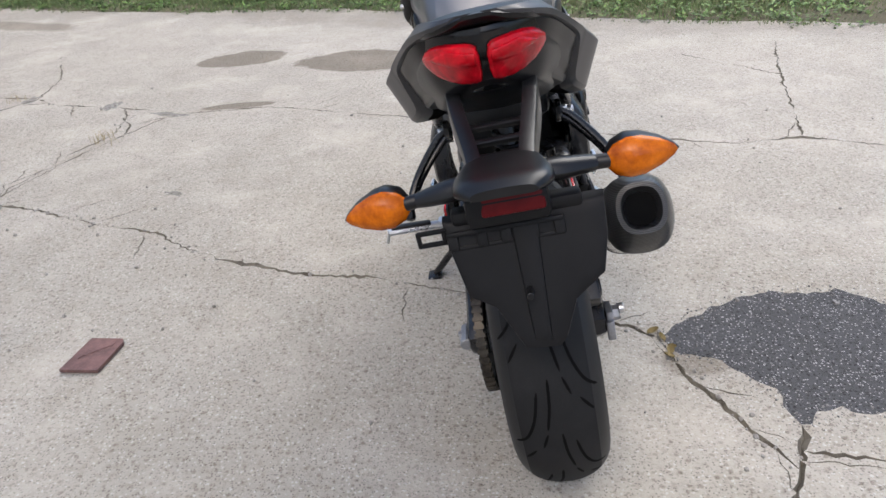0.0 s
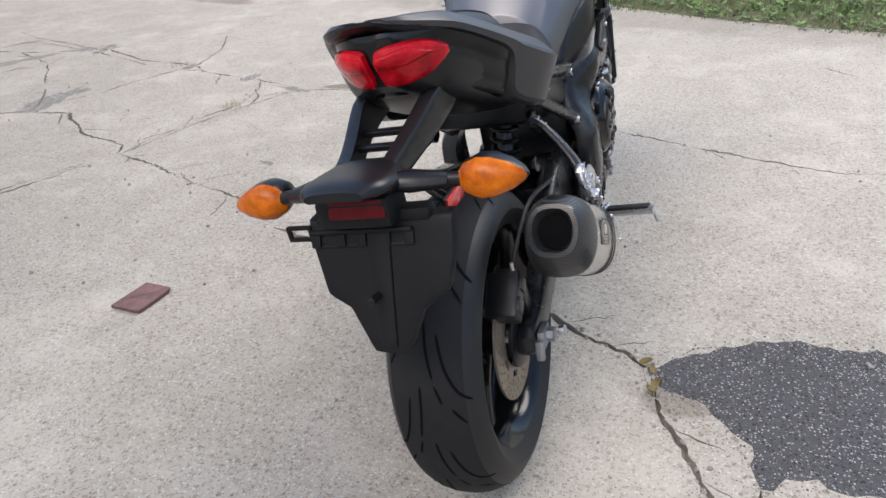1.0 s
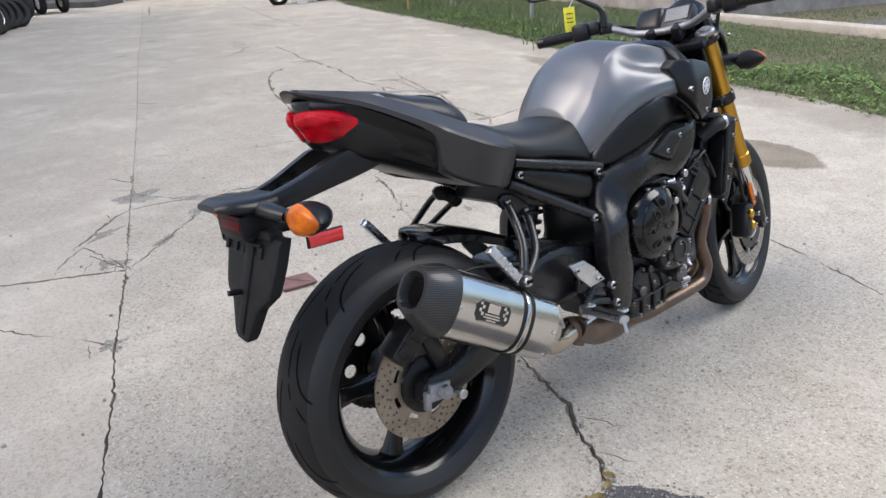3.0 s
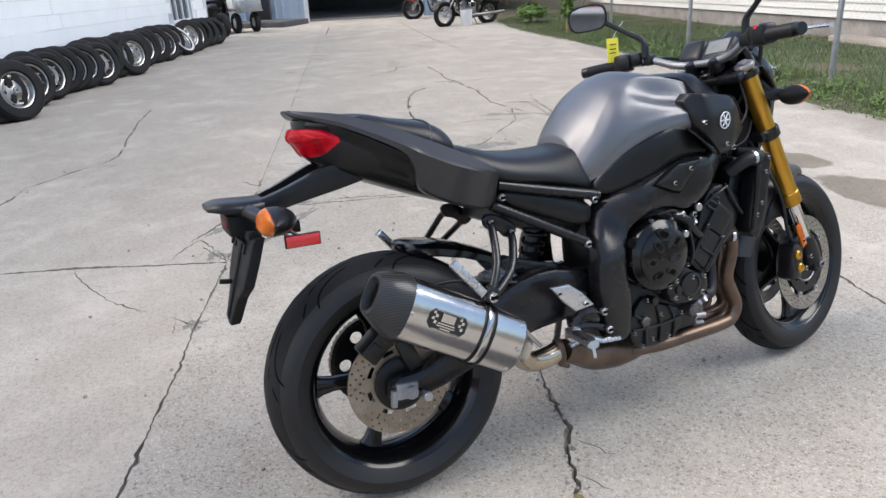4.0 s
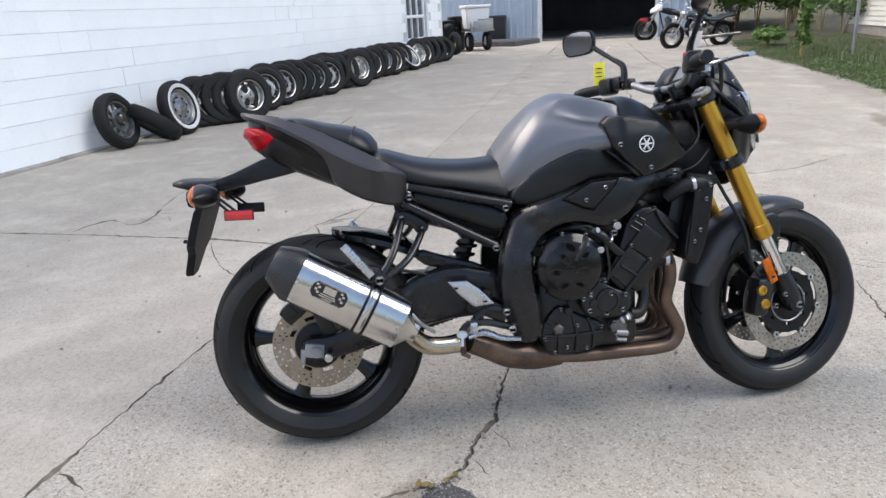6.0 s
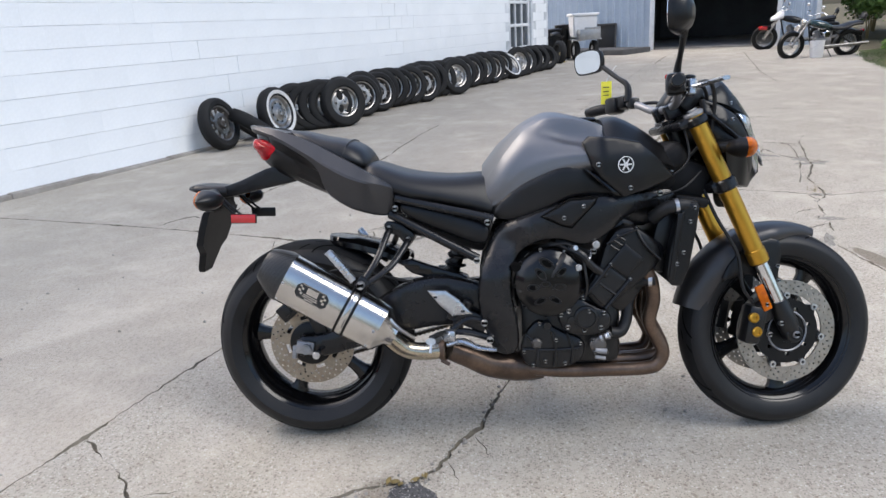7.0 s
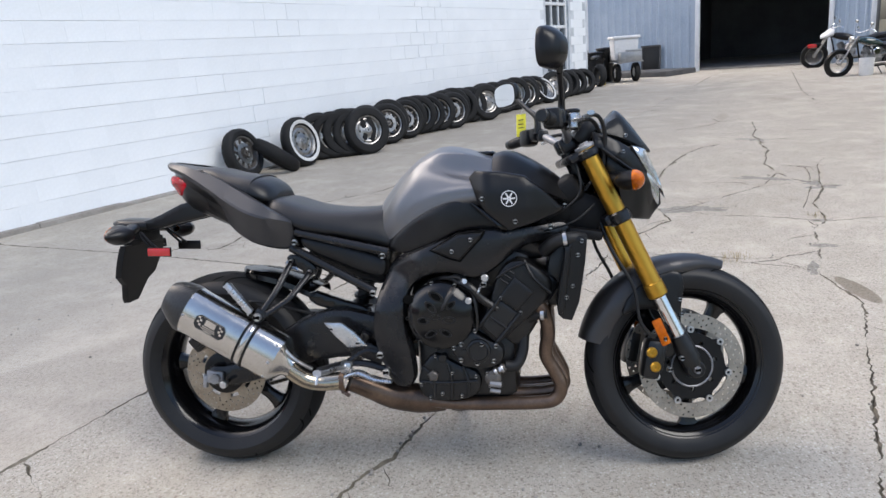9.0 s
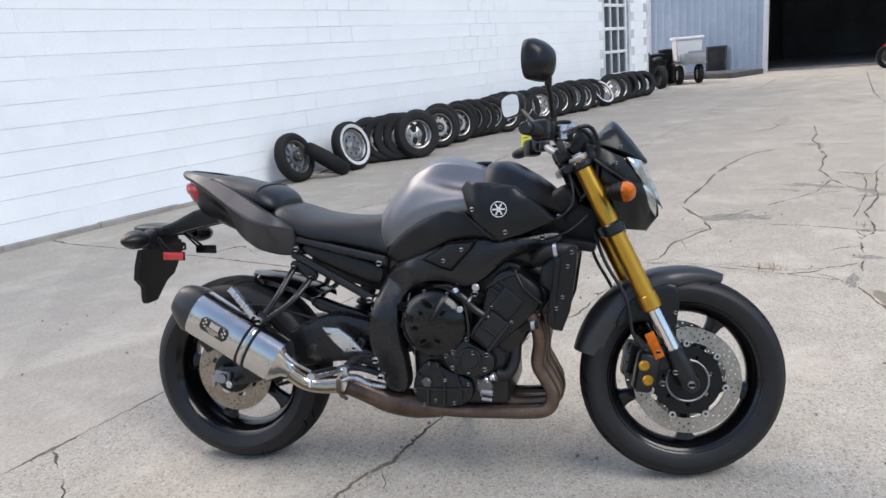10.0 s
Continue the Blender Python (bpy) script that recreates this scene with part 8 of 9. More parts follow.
# ---- boat-box trailer, bins and panel by the workshop ----
T0 = pose(-17.9, 4.86, rise(-17.9), 0, 0, 10)
trailer = thing("utility_trailer", T0, "small galvanised utility trailer parked by the sheet-metal wall", "trailer")
part("bed", joined(block((-0.2, 0, 0.56), (1.3, 0.56, 0.06), 0.01), block((-0.2, -0.27, 0.68), (1.3, 0.03, 0.24), 0.006), block((-0.2, 0.27, 0.68), (1.3, 0.03, 0.24), 0.006), block((0.44, 0, 0.68), (0.03, 0.54, 0.24), 0.006), block((-0.84, 0, 0.68), (0.03, 0.54, 0.24), 0.006)), GALV, trailer, "dull galvanised trailer bed")
part("rail", block((0.45, 0.06, 0.83), (0.03, 0.44, 0.05), 0.006), GALV, trailer)
for sgn in (-1, 1):
    whl = part("wheel", lathe([(0.02, -0.05), (0.12, -0.05), (0.13, -0.04), (0.13, 0.04), (0.12, 0.05), (0.02, 0.05)], 28, (-0.05, sgn * 0.26, 0.25), closed=True), WHITE, trailer, "white trailer wheel")
    part("tyre", lathe([(0.13, -0.05), (0.17, -0.075), (0.225, -0.07), (0.25, -0.04), (0.25, 0.04), (0.225, 0.07), (0.17, 0.075), (0.13, 0.05)], 36, (-0.05, sgn * 0.26, 0.25), closed=True), OLD_RUBBER, whl)
    part("mudguard", block((-0.05, sgn * 0.30, 0.54), (0.62, 0.18, 0.03), 0.012), GALV, trailer)
part("drawbar", joined(rod((-0.80, 0.3, 0.52), (-1.5, 0, 0.45), 0.03, 8), rod((-0.80, -0.3, 0.52), (-1.5, 0, 0.45), 0.03, 8), rod((-1.48, 0, 0.45), (-1.48, 0, 0.0), 0.025, 10)), GALV, trailer)
crate = thing("white_box", T0 @ pose(-0.05, -0.06, 0.592), "large white plastic box standing in the trailer", "box")
box_bm = bmesh.new()
rings(box_bm, [[(sx * w, sy * l, z) for sx, sy in ((-1, -1), (1, -1), (1, 1), (-1, 1))] for w, l, z in ((0.22, 0.30, 0.0), (0.25, 0.345, 0.56))])
bmesh.ops.bevel(box_bm, geom=box_bm.edges[:], offset=0.03, segments=2, affect="EDGES")
part("tub", box_bm, WHITE, crate)
part("lid", block((0, 0, 0.595), (0.56, 0.76, 0.075), 0.025), WHITE, crate)
tub = thing("black_tub", pose(-18.0, 4.0, rise(-18.0), 0, 0, 5), "scuffed black plastic tub beside the trailer", "tub")
part("tub", lathe([(0.001, 0.02), (0.20, 0.0), (0.24, 0.05), (0.27, 0.62), (0.295, 0.64), (0.295, 0.67), (0.265, 0.67), (0.235, 0.08), (0.001, 0.06)], 32, axis="z"), BLACK_PLASTIC, tub)
part("contents", joined(block((0.03, 0.05, 0.66), (0.25, 0.22, 0.20), 0.05, (10, 8, 20)), rod((-0.1, -0.12, 0.5), (-0.14, -0.16, 0.9), 0.02, 8)), ENGINE_BLACK, tub)
for k in range(2):
    drum = thing("black_bin", pose(-18.45 - 0.3 * k, 4.05 + 0.30 * k, rise(-18.35), 0, 0, 5), "dusty black bin standing behind the trailer", "bin")
    part("bin_body", lathe([(0.001, 0.0), (0.20, 0.0), (0.22, 0.03), (0.25, 0.80 + 0.1 * k), (0.265, 0.82 + 0.1 * k), (0.24, 0.84 + 0.1 * k), (0.001, 0.86 + 0.1 * k)], 28, axis="z"), BLACK_PLASTIC, drum)
keg = thing("yellow_can", pose(-17.2, 4.15, rise(-17.2)), "small faded yellow can on the ground", "can")
part("body", lathe([(0.001, 0.0), (0.09, 0.0), (0.095, 0.02), (0.095, 0.22), (0.05, 0.26), (0.03, 0.30), (0.001, 0.30)], 24, axis="z"), YELLOW_DULL, keg)
back_tyre = thing("trailer_tyre", pose(-16.75, 4.05, rise(-16.75) + 0.29, 0, 0, 20), "old black car tyre standing at the building's corner", "tyre")
old_tyre(back_tyre, 0.29, 0.09, 0.18)
panel = thing("leaning_board", SHOP @ pose(-1.42, -0.15, 0.26), "square black framed panel leaning on the sheet-metal wall", "panel")
part("board", block((0, 0.03, 0.38), (0.56, 0.04, 0.80), 0.01, (-6, 0, 0)), INK, panel)
part("border", joined(block((-0.28, 0.01, 0.38), (0.05, 0.05, 0.78), 0.008, (-6, 0, 0)), block((0.28, 0.01, 0.38), (0.05, 0.05, 0.78), 0.008, (-6, 0, 0)), block((0, -0.03, 0.76), (0.60, 0.05, 0.05), 0.008)), PAD, panel)

# ---- cruiser motorcycles by the doorway ----


def cruiser(m, label, tank_mat, guard_mat, with_bags):
    """A cruiser, x ahead."""
    b = thing("cruiser_motorcycle", m, label, "motorcycle", "parked cruisers")
    for x, r, half in ((0.0, 0.32, 0.07), (1.55, 0.33, 0.05)):
        c = (x, 0, r)
        wheel = part("wheel", lathe([(0.225, -0.03), (0.235, -0.036), (0.245, -0.026), (0.215, 0.0), (0.245, 0.026), (0.235, 0.036), (0.225, 0.03)], 40, c), OLD_CHROME, b, "spoked chrome wheel")
        part("tyre", lathe([(0.235, -half * 0.6), (0.265, -half * 0.8), (r - 0.02, -half * 0.65), (r, 0), (r - 0.02, half * 0.65), (0.265, half * 0.8), (0.235, half * 0.6)], 44, c, closed=True), OLD_RUBBER, wheel)
        bms = [tube([(x + 0.04 * math.cos(a), 0.02 if k % 2 else -0.02, r + 0.04 * math.sin(a)), (x + 0.2 * math.cos(a + 0.25), 0, r + 0.2 * math.sin(a + 0.25))], 0.003, 5, 1) for k, a in enumerate(np.linspace(0, 2 * math.pi, 25)[:-1])]
        tagged(part("spokes", joined(rod((x, -0.08, r), (x, 0.08, r), 0.04, 14), *bms), OLD_CHROME, wheel), kind="stuff")
    for sgn in (-1, 1):
        part("fork_leg", rod((1.55, sgn * 0.09, 0.33), (1.18, sgn * 0.09, 0.98), 0.022, 14), OLD_CHROME, b, "chrome fork leg")
    part("front_mudguard", moved(lathe([(0.30, -0.06), (0.345, -0.055), (0.365, 0), (0.345, 0.055), (0.30, 0.06)], 40), pose(1.55, 0, 0.33)), guard_mat, b)
    part("headlight", joined(lathe([(0.001, -0.10), (0.06, -0.09), (0.085, 0.0), (0.088, 0.05), (0.075, 0.065), (0.001, 0.07)], 24, (1.28, 0, 0.90), "x")), CHROME, b, "round chrome headlight")
    part("handlebar", tube([(0.93, -0.38, 1.10), (1.02, -0.30, 1.16), (1.15, -0.14, 1.08), (1.15, 0.14, 1.08), (1.02, 0.30, 1.16), (0.93, 0.38, 1.10)], 0.013, 10), CHROME, b, "chrome handlebar")
    for sgn in (-1, 1):
        mir = part("mirror", block((1.04, sgn * 0.34, 1.30), (0.03, 0.13, 0.08), 0.02, (0, 0, 0), 3), CHROME, b)
        part("mirror_stem", rod((1.05, sgn * 0.28, 1.14), (1.04, sgn * 0.34, 1.28), 0.006, 8), CHROME, mir)
    part("fuel_tank", hull(((0.55, ((0.02, 0.70), (0.09, 0.72), (0.11, 0.76), (0.07, 0.80), (0.0, 0.81))), (0.75, ((0.02, 0.70), (0.14, 0.73), (0.165, 0.80), (0.11, 0.88), (0.0, 0.90))), (0.98, ((0.02, 0.76), (0.13, 0.78), (0.15, 0.85), (0.10, 0.92), (0.0, 0.94))), (1.12, ((0.02, 0.82), (0.06, 0.84), (0.07, 0.88), (0.04, 0.91), (0.0, 0.92))))), tank_mat, b, "glossy painted fuel tank", 50)
    part("seat", hull(((-0.28, ((0.02, 0.76), (0.10, 0.78), (0.12, 0.82), (0.08, 0.86), (0.0, 0.87))), (0.0, ((0.02, 0.74), (0.13, 0.76), (0.15, 0.80), (0.10, 0.84), (0.0, 0.85))), (0.25, ((0.02, 0.66), (0.15, 0.68), (0.17, 0.72), (0.12, 0.77), (0.0, 0.78))), (0.55, ((0.02, 0.66), (0.10, 0.68), (0.11, 0.72), (0.08, 0.77), (0.0, 0.79))))), SEAT_VINYL, b, "black stepped seat", 50)
    part("backrest", joined(tube([(-0.22, -0.12, 0.78), (-0.32, -0.12, 1.0), (-0.33, 0.0, 1.08), (-0.32, 0.12, 1.0), (-0.22, 0.12, 0.78)], 0.010, 8), block((-0.31, 0, 0.98), (0.06, 0.20, 0.14), 0.03, (0, -12, 0))), SEAT_VINYL, b)
    part("rear_mudguard", moved(lathe([(0.30, -0.08), (0.35, -0.07), (0.37, 0), (0.35, 0.07), (0.30, 0.08)], 40), pose(0, 0, 0.32)), guard_mat, b)
    eng = part("engine", joined(block((0.72, 0, 0.40), (0.42, 0.26, 0.22), 0.06), block((0.72, 0, 0.28), (0.5, 0.2, 0.10), 0.03)), DULL_ALU, b, "cast alloy engine")
    for ang, x in ((-24, 0.62), (24, 0.84)):
        part("cylinder", moved(joined(rod((0, 0, -0.05), (0, 0, 0.22), 0.065, 18), *[rod((0, 0, 0.02 + 0.026 * k), (0, 0, 0.032 + 0.026 * k), 0.092, 20) for k in range(7)]), pose(x, 0, 0.46, 0, ang, 0)), DULL_ALU, eng)
    part("air_cleaner", lathe([(0.09, 0.12), (0.09, 0.20), (0.07, 0.215), (0.001, 0.215)], 24, (0.73, 0, 0.60)), CHROME, eng)
    for sgn, z in ((1, 0.30),):
        part("exhaust_pipe", tube([(0.95, 0.12 * sgn, 0.52), (1.02, 0.15 * sgn, 0.40), (0.85, 0.17 * sgn, z), (0.3, 0.19 * sgn, z), (-0.45, 0.20 * sgn, z + 0.03)], [0.02, 0.022, 0.025, 0.042, 0.042], 12, 4), OLD_CHROME, b, "long chrome exhaust")
    part("lower_frame", joined(tube([(1.16, 0, 0.86), (1.02, 0, 0.36), (0.9, 0, 0.20), (0.35, 0, 0.22), (0.0, 0.10, 0.32)], 0.022, 10), tube([(1.16, 0, 0.84), (0.5, 0, 0.66), (0.0, 0.12, 0.34)], 0.02, 10)), ENGINE_BLACK, b)
    part("tail_lamp", block((-0.36, 0, 0.62), (0.06, 0.10, 0.06), 0.02), RED_LENS, b)
    part("side_stand", rod((0.62, 0.14, 0.22), (0.58, 0.36, 0.0), 0.012, 8), ENGINE_BLACK, b)
    for sgn in (-1, 1):
        part("saddlebag" if with_bags else "side_panel", block((-0.10, sgn * 0.24, 0.60), (0.50, 0.16, 0.26) if with_bags else (0.2, 0.05, 0.14), 0.05 if with_bags else 0.02), guard_mat, b)
    if with_bags:
        part("fairing", hull(((1.12, ((0.02, 0.88), (0.17, 0.90), (0.20, 0.98), (0.15, 1.08), (0.0, 1.11))), (1.28, ((0.02, 0.82), (0.15, 0.85), (0.18, 0.91), (0.12, 0.98), (0.0, 1.01))), (1.42, ((0.02, 0.80), (0.08, 0.82), (0.10, 0.85), (0.06, 0.89), (0.0, 0.91))))), WHITE, b, "white handlebar fairing", 50)
    return b


cruiser(Matrix.Translation((-14.55, 10.25, rise(-14.55))) @ pose(0, 0, 0, -8, 0, -82) @ Matrix.Scale(0.85, 4), "dark green and chrome cruiser parked on the concrete", GREEN_PAINT, SATIN_BLACK, False)
white_bike = cruiser(Matrix.Translation((-17.7, 11.08, rise(-17.7))) @ pose(0, 0, 0, -8, 0, -100) @ Matrix.Scale(0.92, 4), "black touring cruiser with a white fairing parked behind another", SATIN_BLACK, SATIN_BLACK, True)
part("red_cover", block((1.62, 0.0, 0.62), (0.24, 0.16, 0.10), 0.03), RED_PAINT, white_bike, "red leg cover")
bucket = thing("white_bucket", pose(-14.15, 9.45, rise(-14.15)), "white plastic bucket standing beside the cruiser", "bucket")
part("pail", lathe([(0.001, 0.0), (0.125, 0.0), (0.13, 0.01), (0.148, 0.34), (0.156, 0.345), (0.156, 0.365), (0.143, 0.365), (0.122, 0.03), (0.001, 0.02)], 32, axis="z"), WHITE, bucket)
part("handle", tube([(-0.15, 0, 0.33), (-0.10, -0.12, 0.22), (0.0, -0.165, 0.17), (0.10, -0.12, 0.22), (0.15, 0, 0.33)], 0.003, 6), BOLT, bucket)

# ---- chain-link fence ----
FENCE = Matrix.Translation((-9.55, 10.22, 0.03)) @ Matrix.Rotation(math.atan2(-0.345, 1.0), 4, "Z")
fence = thing("chain_link_fence", FENCE, "galvanised chain-link fence on steel posts along the grass", "fence")
for k in range(-1, 4):
    part("post", joined(rod((3.43 * k, 0, -0.2), (3.43 * k, 0, 1.75), 0.030, 14), lathe([(0.034, 0.0), (0.03, 0.03), (0.001, 0.045)], 14, (3.43 * k, 0, 1.74), "z")), GALV, fence)
part("top_rail", rod((-3.45, 0, 1.68), (10.3, 0, 1.68), 0.020, 10), GALV, fence)
wire = []
lo, hi, height = -3.4, 10.25, 1.62
for sgn in (1, -1):
    for c in np.arange(lo - height, hi + height, 0.078):
        x0, x1 = (c, c + height) if sgn > 0 else (c + height, c)
        pts = []
        a, b = np.array((x0, 0.004 * sgn, 0.04)), np.array((x1, 0.004 * sgn, 0.04 + height))
        t0, t1 = 0.0, 1.0
        if x1 != x0:
            ts = sorted(((lo - x0) / (x1 - x0), (hi - x0) / (x1 - x0)))
            t0, t1 = max(t0, ts[0]), min(t1, ts[1])
        if t1 - t0 > 0.02:
            wire.append(tube([a + (b - a) * t0, a + (b - a) * t1], 0.0007, 3, 1))
tagged(part("wire_mesh", joined(*wire), GALV, fence, "thin woven wire mesh"), kind="stuff")

# ---- grass, weeds and shrubs ----


def blades(name, spots, rng, low, high, width, material, label, category, lean=0.35):
    """Tufts of tapering blades at the given spots (x, y, z, vigour)."""
    verts, faces = [], []
    for x, y, z, vig in spots:
        for _ in range(rng.randint(3, 5)):
            a = rng.uniform(0, 2 * math.pi)
            h = rng.uniform(low, high) * vig
            px, py = x + rng.uniform(-0.03, 0.03), y + rng.uniform(-0.03, 0.03)
            d = np.array((math.cos(a), math.sin(a)))
            side = np.array((-d[1], d[0])) * width * rng.uniform(0.6, 1.3) * 0.5
            bend = d * h * rng.uniform(0.1, lean * 2)
            i = len(verts)
            verts += [(px - side[0], py - side[1], z), (px + side[0], py + side[1], z), (px + bend[0] * 0.35 + side[0] * 0.8, py + bend[1] * 0.35 + side[1] * 0.8, z + h * 0.6), (px + bend[0] * 0.35 - side[0] * 0.8, py + bend[1] * 0.35 - side[1] * 0.8, z + h * 0.6), (px + bend[0], py + bend[1], z + h * rng.uniform(0.85, 1.0))]
            faces += [(i, i + 1, i + 2, i + 3), (i + 3, i + 2, i + 4)]
    me = bpy.data.meshes.new(name)
    me.from_pydata(verts, [], faces)
    me.materials.append(material)
    me.update()
    return tagged(new(name, me), label, category, kind="stuff")


def verge_spots(rng, count, depth, x_lo, x_hi):
    line = [p for p in GRASS_EDGE if -18.4 < p[0] < 16]
    xs, ys = [p[0] for p in line][::-1], [p[1] for p in line][::-1]
    out = []
    while len(out) < count:
        x = rng.uniform(x_lo, x_hi)
        off = rng.random() ** 1.7 * depth
        edge = float(np.interp(x, xs, ys))
        y = edge + off + rng.uniform(-0.12, 0.10)
        patch = 0.55 + 0.9 * noise.noise(Vector((x * 0.9, y * 0.9, 0.3)))
        ragged_edge = 0.45 + 0.55 * min(1.0, off / 0.35)
        if off < 0.40 and rng.random() > 0.25 + off:
            continue
        if patch + 0.3 * rng.random() < 0.32:
            continue
        out.append((x, y, rise(x), max(0.3, patch + 0.35) * ragged_edge))
    return out


seed = random.Random(9)
blades("grass", verge_spots(seed, 42000, 3.2, -15.5, 3.2), seed, 0.012, 0.048, 0.005, GRASS, "rough uneven green grass verge along the yard", "grass")
blades("grass_far", verge_spots(seed, 14000, 6.0, -13.0, 3.0), seed, 0.025, 0.065, 0.008, GRASS, "rough green grass behind the verge", "grass")


def verge_weeds(rng, count):
    """Low broad-leaved weeds in clumps along the edge of the verge."""
    verts, faces = [], []
    for x, y, z, vig in verge_spots(rng, count, 1.1, -9.0, 3.0):
        for _ in range(rng.randint(9, 18)):
            a, h = rng.uniform(0, 2 * math.pi), rng.uniform(0.01, 0.09) * vig
            r = rng.uniform(0.0, 0.10)
            p = Vector((x + r * math.cos(a), y + r * math.sin(a), z + h))
            u = Vector((math.cos(a), math.sin(a), rng.uniform(-0.3, 0.6))).normalized() * rng.uniform(0.012, 0.03)
            v = Vector((-math.sin(a), math.cos(a), rng.uniform(-0.2, 0.2))).normalized() * rng.uniform(0.006, 0.014)
            i = len(verts)
            verts += [p - u, p + v, p + u, p - v]
            faces.append((i, i + 1, i + 2, i + 3))
    me = bpy.data.meshes.new("verge_weeds")
    me.from_pydata([tuple(p) for p in verts], [], faces)
    me.materials.append(LEAF)
    return tagged(new("verge_weeds", me), "low broad-leaved green weeds along the yard's edge", "weeds", kind="stuff")


verge_weeds(seed, 900)
fence_spots = []
for _ in range(1500):
    x = seed.uniform(-3.5, 7.5)
    q = FENCE @ Vector((x, seed.gauss(-0.15, 0.28), 0))
    if noise.noise(Vector((x * 0.8, 2.0, 0))) > -0.25:
        fence_spots.append((q.x, q.y, rise(q.x), seed.uniform(0.6, 1.6)))
blades("weeds", fence_spots, seed, 0.06, 0.17, 0.009, GRASS, "rough green weeds along the fence", "weeds")
tufts = [(x + seed.gauss(0, 0.03), y + seed.gauss(0, 0.03), rise(x), 0.8) for x, y, n in ((-1.53, 3.75, 8), (-2.38, 4.40, 5), (-1.46, 3.66, 4)) for _ in range(n)]
blades("crack_weed", tufts, seed, 0.025, 0.075, 0.0025, DRY, "thin dry weeds growing out of the cracks", "weeds", 0.5)


def leaf_cloud(centre, radius, count, rng, size):
    verts, faces = [], []
    for _ in range(count):
        d = Vector((rng.gauss(0, 1), rng.gauss(0, 1), rng.gauss(0, 1))).normalized()
        lump = 0.75 + 0.5 * noise.noise(d * 2.2 + Vector(centre))
        r = rng.random() ** 0.45 * lump
        p = Vector(centre) + Vector((d.x * radius[0], d.y * radius[1], d.z * radius[2])) * r
        u = Vector((rng.gauss(0, 1), rng.gauss(0, 1), rng.gauss(0, 0.6))).normalized()
        v = u.cross(d if abs(u.dot(d)) < 0.95 else Vector((0, 0, 1))).normalized()
        s = size * rng.uniform(0.6, 1.3)
        i = len(verts)
        verts += [p - u * s, p + v * s * 0.45, p + u * s, p - v * s * 0.45]
        faces.append((i, i + 1, i + 2, i + 3))
    return verts, faces


def plant(name, m, stems, label, category, rng):
    """Stems, each with clumps of leaves. stems: (top, lean x, lean y, clump radius, leaves)."""
    t = thing(name, m, label, category)
    part("stem", joined(*[tube([(lx * 0.1, ly * 0.1, -0.05), (lx * 0.5, ly * 0.5, top * 0.5), (lx, ly, top)], [0.012 + top * 0.006, 0.008 + top * 0.004, 0.004], 7, 4) for top, lx, ly, _, _ in stems]), DRY, t)
    verts, faces = [], []
    for top, lx, ly, rad, n in stems:
        v, f = leaf_cloud((lx * 0.85, ly * 0.85, top * 0.72), (rad, rad, top * 0.42), n, rng, 0.055 + 0.02 * top)
        faces += [tuple(i + len(verts) for i in q) for q in f]
        verts += v
    me = bpy.data.meshes.new("leaves")
    me.from_pydata([tuple(p) for p in verts], [], faces)
    me.materials.append(LEAF)
    crown_ob = new("leaves", me)
    crown_ob.parent = t
    tagged(crown_ob, kind="stuff")
    return t


plant("tall_weed", pose(-10.35, 9.75, rise(-10.35)), ((1.30, 0.08, 0.0, 0.13, 300), (0.75, -0.15, 0.1, 0.15, 180), (0.5, 0.22, -0.05, 0.16, 160)), "tall leafy green weed by the fence", "plant", seed)
plant("shrub", pose(-13.3, 10.75, rise(-13.3)), ((0.42, 0.0, 0.0, 0.40, 700), (0.34, 0.5, -0.2, 0.38, 500), (0.32, -0.5, 0.25, 0.35, 450)), "low green shrub at the grass corner", "shrub", seed)
for x, y, k in ((-20.4, 13.6, 0.95), (-21.4, 14.9, 1.3), (-19.4, 14.8, 1.0), (-17.4, 14.6, 1.1), (-22.5, 16.8, 1.6), (-24.5, 15.8, 1.7), (-26.0, 19.0, 2.0)):
    plant("shrub", pose(x, y, rise(x)) @ Matrix.Scale(k, 4), ((1.9, 0.0, 0.0, 0.8, 1500), (1.5, 0.9, -0.3, 0.7, 1100), (1.4, -0.8, 0.2, 0.7, 1100)), "tall dense green shrub beside the workshop", "shrub", seed)
plant("shrub", pose(-16.0, 14.3, rise(-16.0)), ((1.2, 0.0, 0.0, 0.7, 900), (1.0, 0.8, 0.0, 0.6, 700)), "rounded green shrub behind the parked cruisers", "shrub", seed)

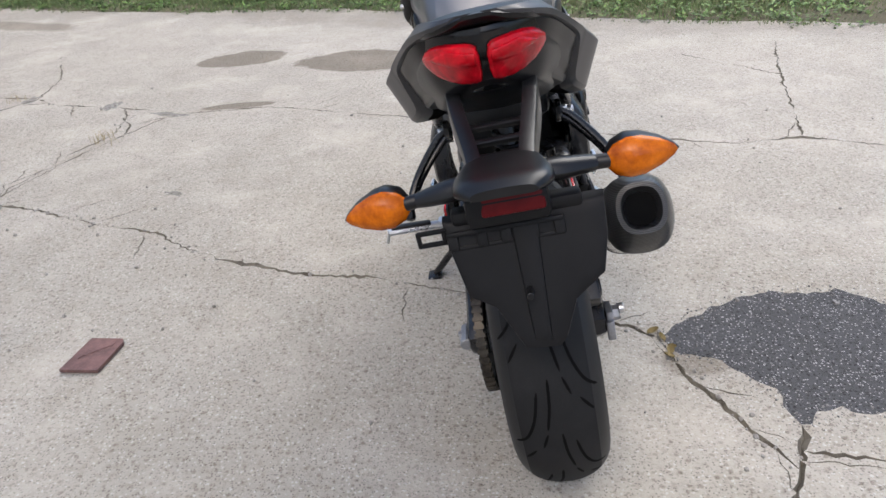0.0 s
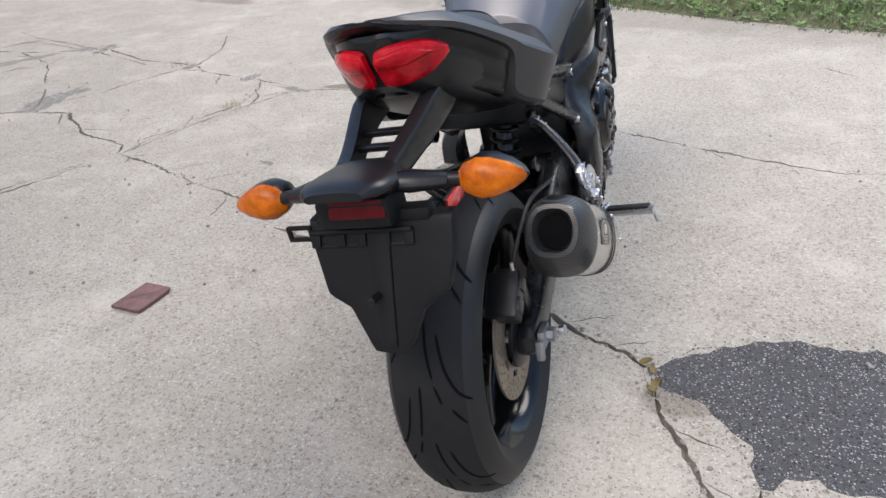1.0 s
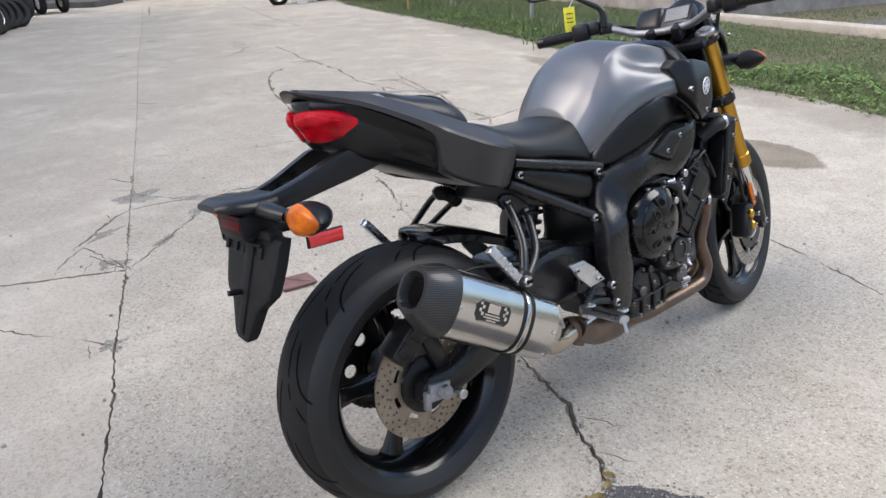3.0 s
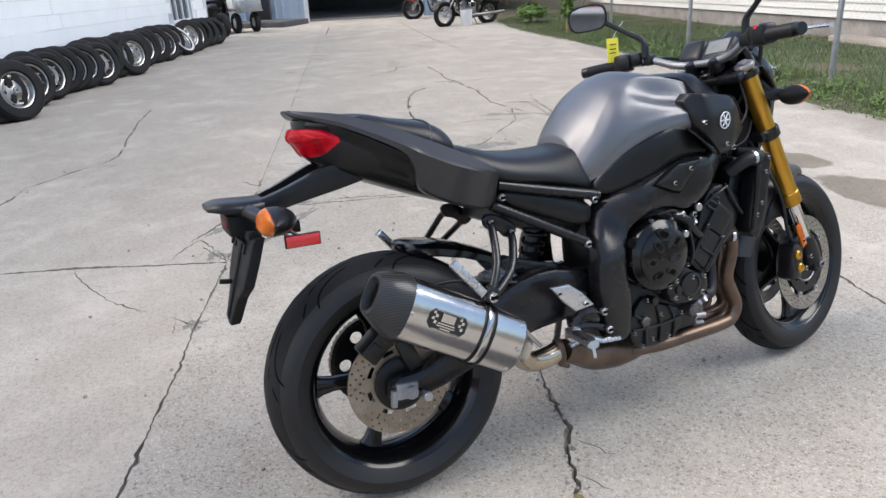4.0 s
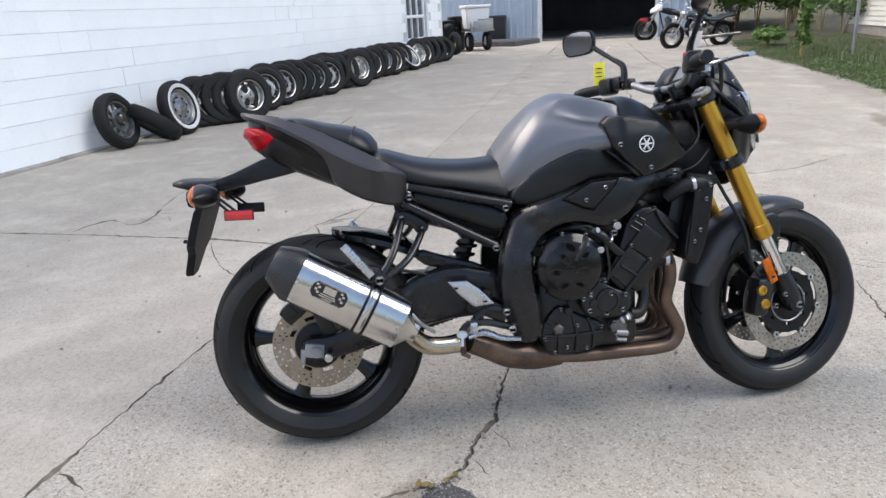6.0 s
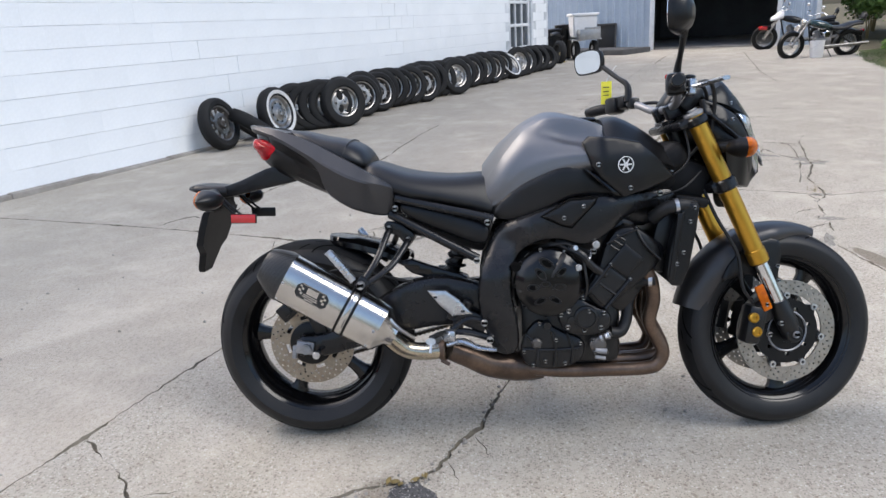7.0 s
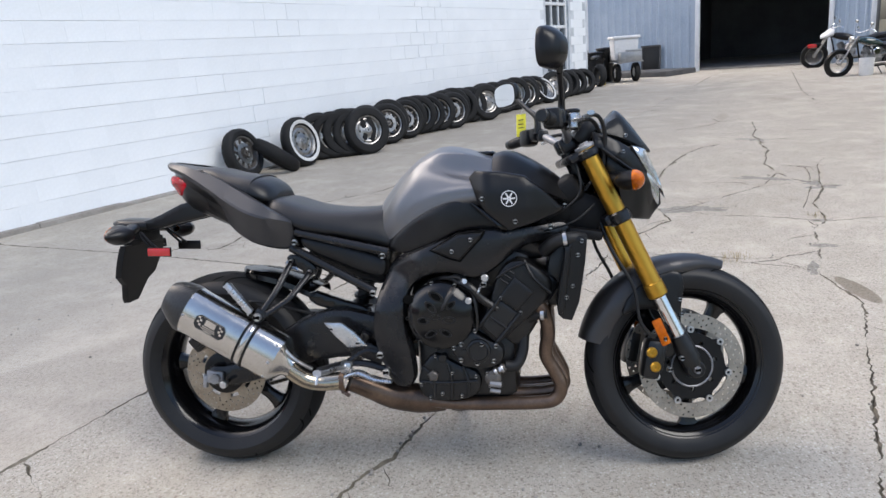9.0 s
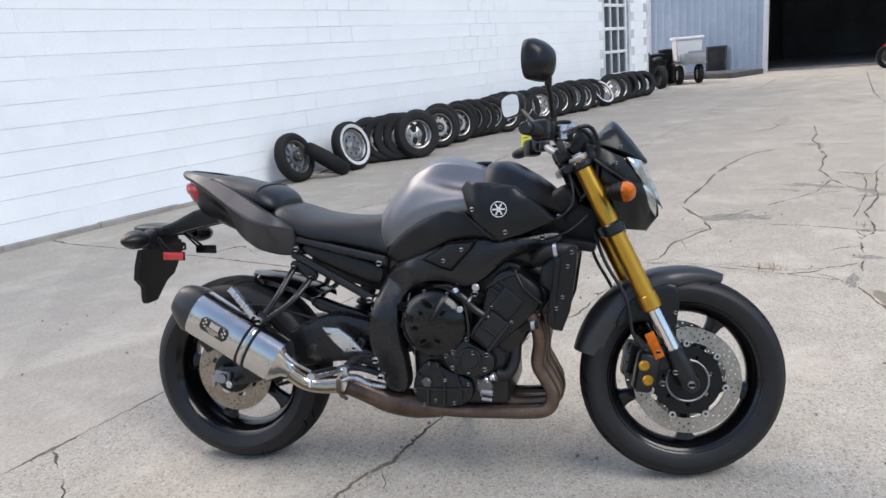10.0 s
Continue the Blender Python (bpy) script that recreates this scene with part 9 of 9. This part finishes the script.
# pebbles and chips scattered on the concrete
chips = []
for _ in range(260):
    x, y = seed.gauss(-0.3, 1.9), seed.gauss(2.2, 1.6)
    if seed.random() < 0.35:
        w, line = CRACKS[seed.choice((0, 0, 1, 5))]
        a = seed.randrange(len(line) - 1)
        f = seed.random()
        x, y = (line[a][0] * (1 - f) + line[a + 1][0] * f + seed.gauss(0, 0.02), line[a][1] * (1 - f) + line[a + 1][1] * f + seed.gauss(0, 0.02))
    s = seed.uniform(0.003, 0.008)
    bm = bmesh.new()
    bmesh.ops.create_icosphere(bm, subdivisions=1, radius=s)
    for v in bm.verts:
        v.co *= seed.uniform(0.7, 1.25)
    chips.append(moved(bm, pose(x, y, rise(x) + s * 0.35)))
pebbles = solid("pebbles", joined(*chips), FOOTING, "small loose chips and pebbles on the concrete", "pebbles", "stuff")

# ---- painted blocks of the long wall ----
FULL = mesh_of("block", block((0, 0, 0), (0.4030, 0.010, 0.1995), 0.0025, segments=1), BLOCK)
FILLED = mesh_of("block", block((0, 0, 0), (0.4060, 0.010, 0.1998), 0), BLOCK)
SEALED = mesh_of("block", block((0, 0, 0), (0.4060, 0.010, 0.2028), 0), BLOCK)
rest = []
for row in range(17):
    z = 0.035 + 0.2032 * row + 0.1
    for k in range(-13, 36):
        s = k * 0.4064 + (0.2032 if row % 2 else 0.0)
        if s < WALL_END + 0.2 or s > 13.74 or (11.09 < s < 12.91 and z < 3.2):
            continue
        # thick paint has closed many of the joints
        paint = noise.noise(Vector((s * 0.55, z * 0.9, 5.0))) + 0.5 * noise.noise(Vector((s * 2.1, z * 2.3, 1.0)))
        if -1.2 < s < 6.6 and row < 15:
            ob = new("block", FULL if paint < -0.22 else FILLED if paint < 0.28 else SEALED)
            ob.parent = wall_white
            ob.location = (s, 0.0035 + (0.001 * ((k * 7 + row * 3) % 3) if paint < -0.22 else 0.0), z)
        else:
            rest.append((s, z, 0.994 if paint < -0.22 else 1.0))
one = bmesh.new()
one.from_mesh(FILLED)
vs0 = [v.co.copy() for v in one.verts]
fs0 = [[v.index for v in f.verts] for f in one.faces]
one.free()
verts, faces = [], []
for s, z, fill in rest:
    i = len(verts)
    verts += [(p.x * fill + s, p.y + 0.004, p.z + z) for p in vs0]
    faces += [tuple(i + j for j in f) for f in fs0]
me = bpy.data.meshes.new("far_blocks")
me.from_pydata(verts, [], faces)
me.materials.append(BLOCK)
far_ob = new("far_blocks", me)
far_ob.parent = wall_white
tagged(far_ob, kind="stuff")
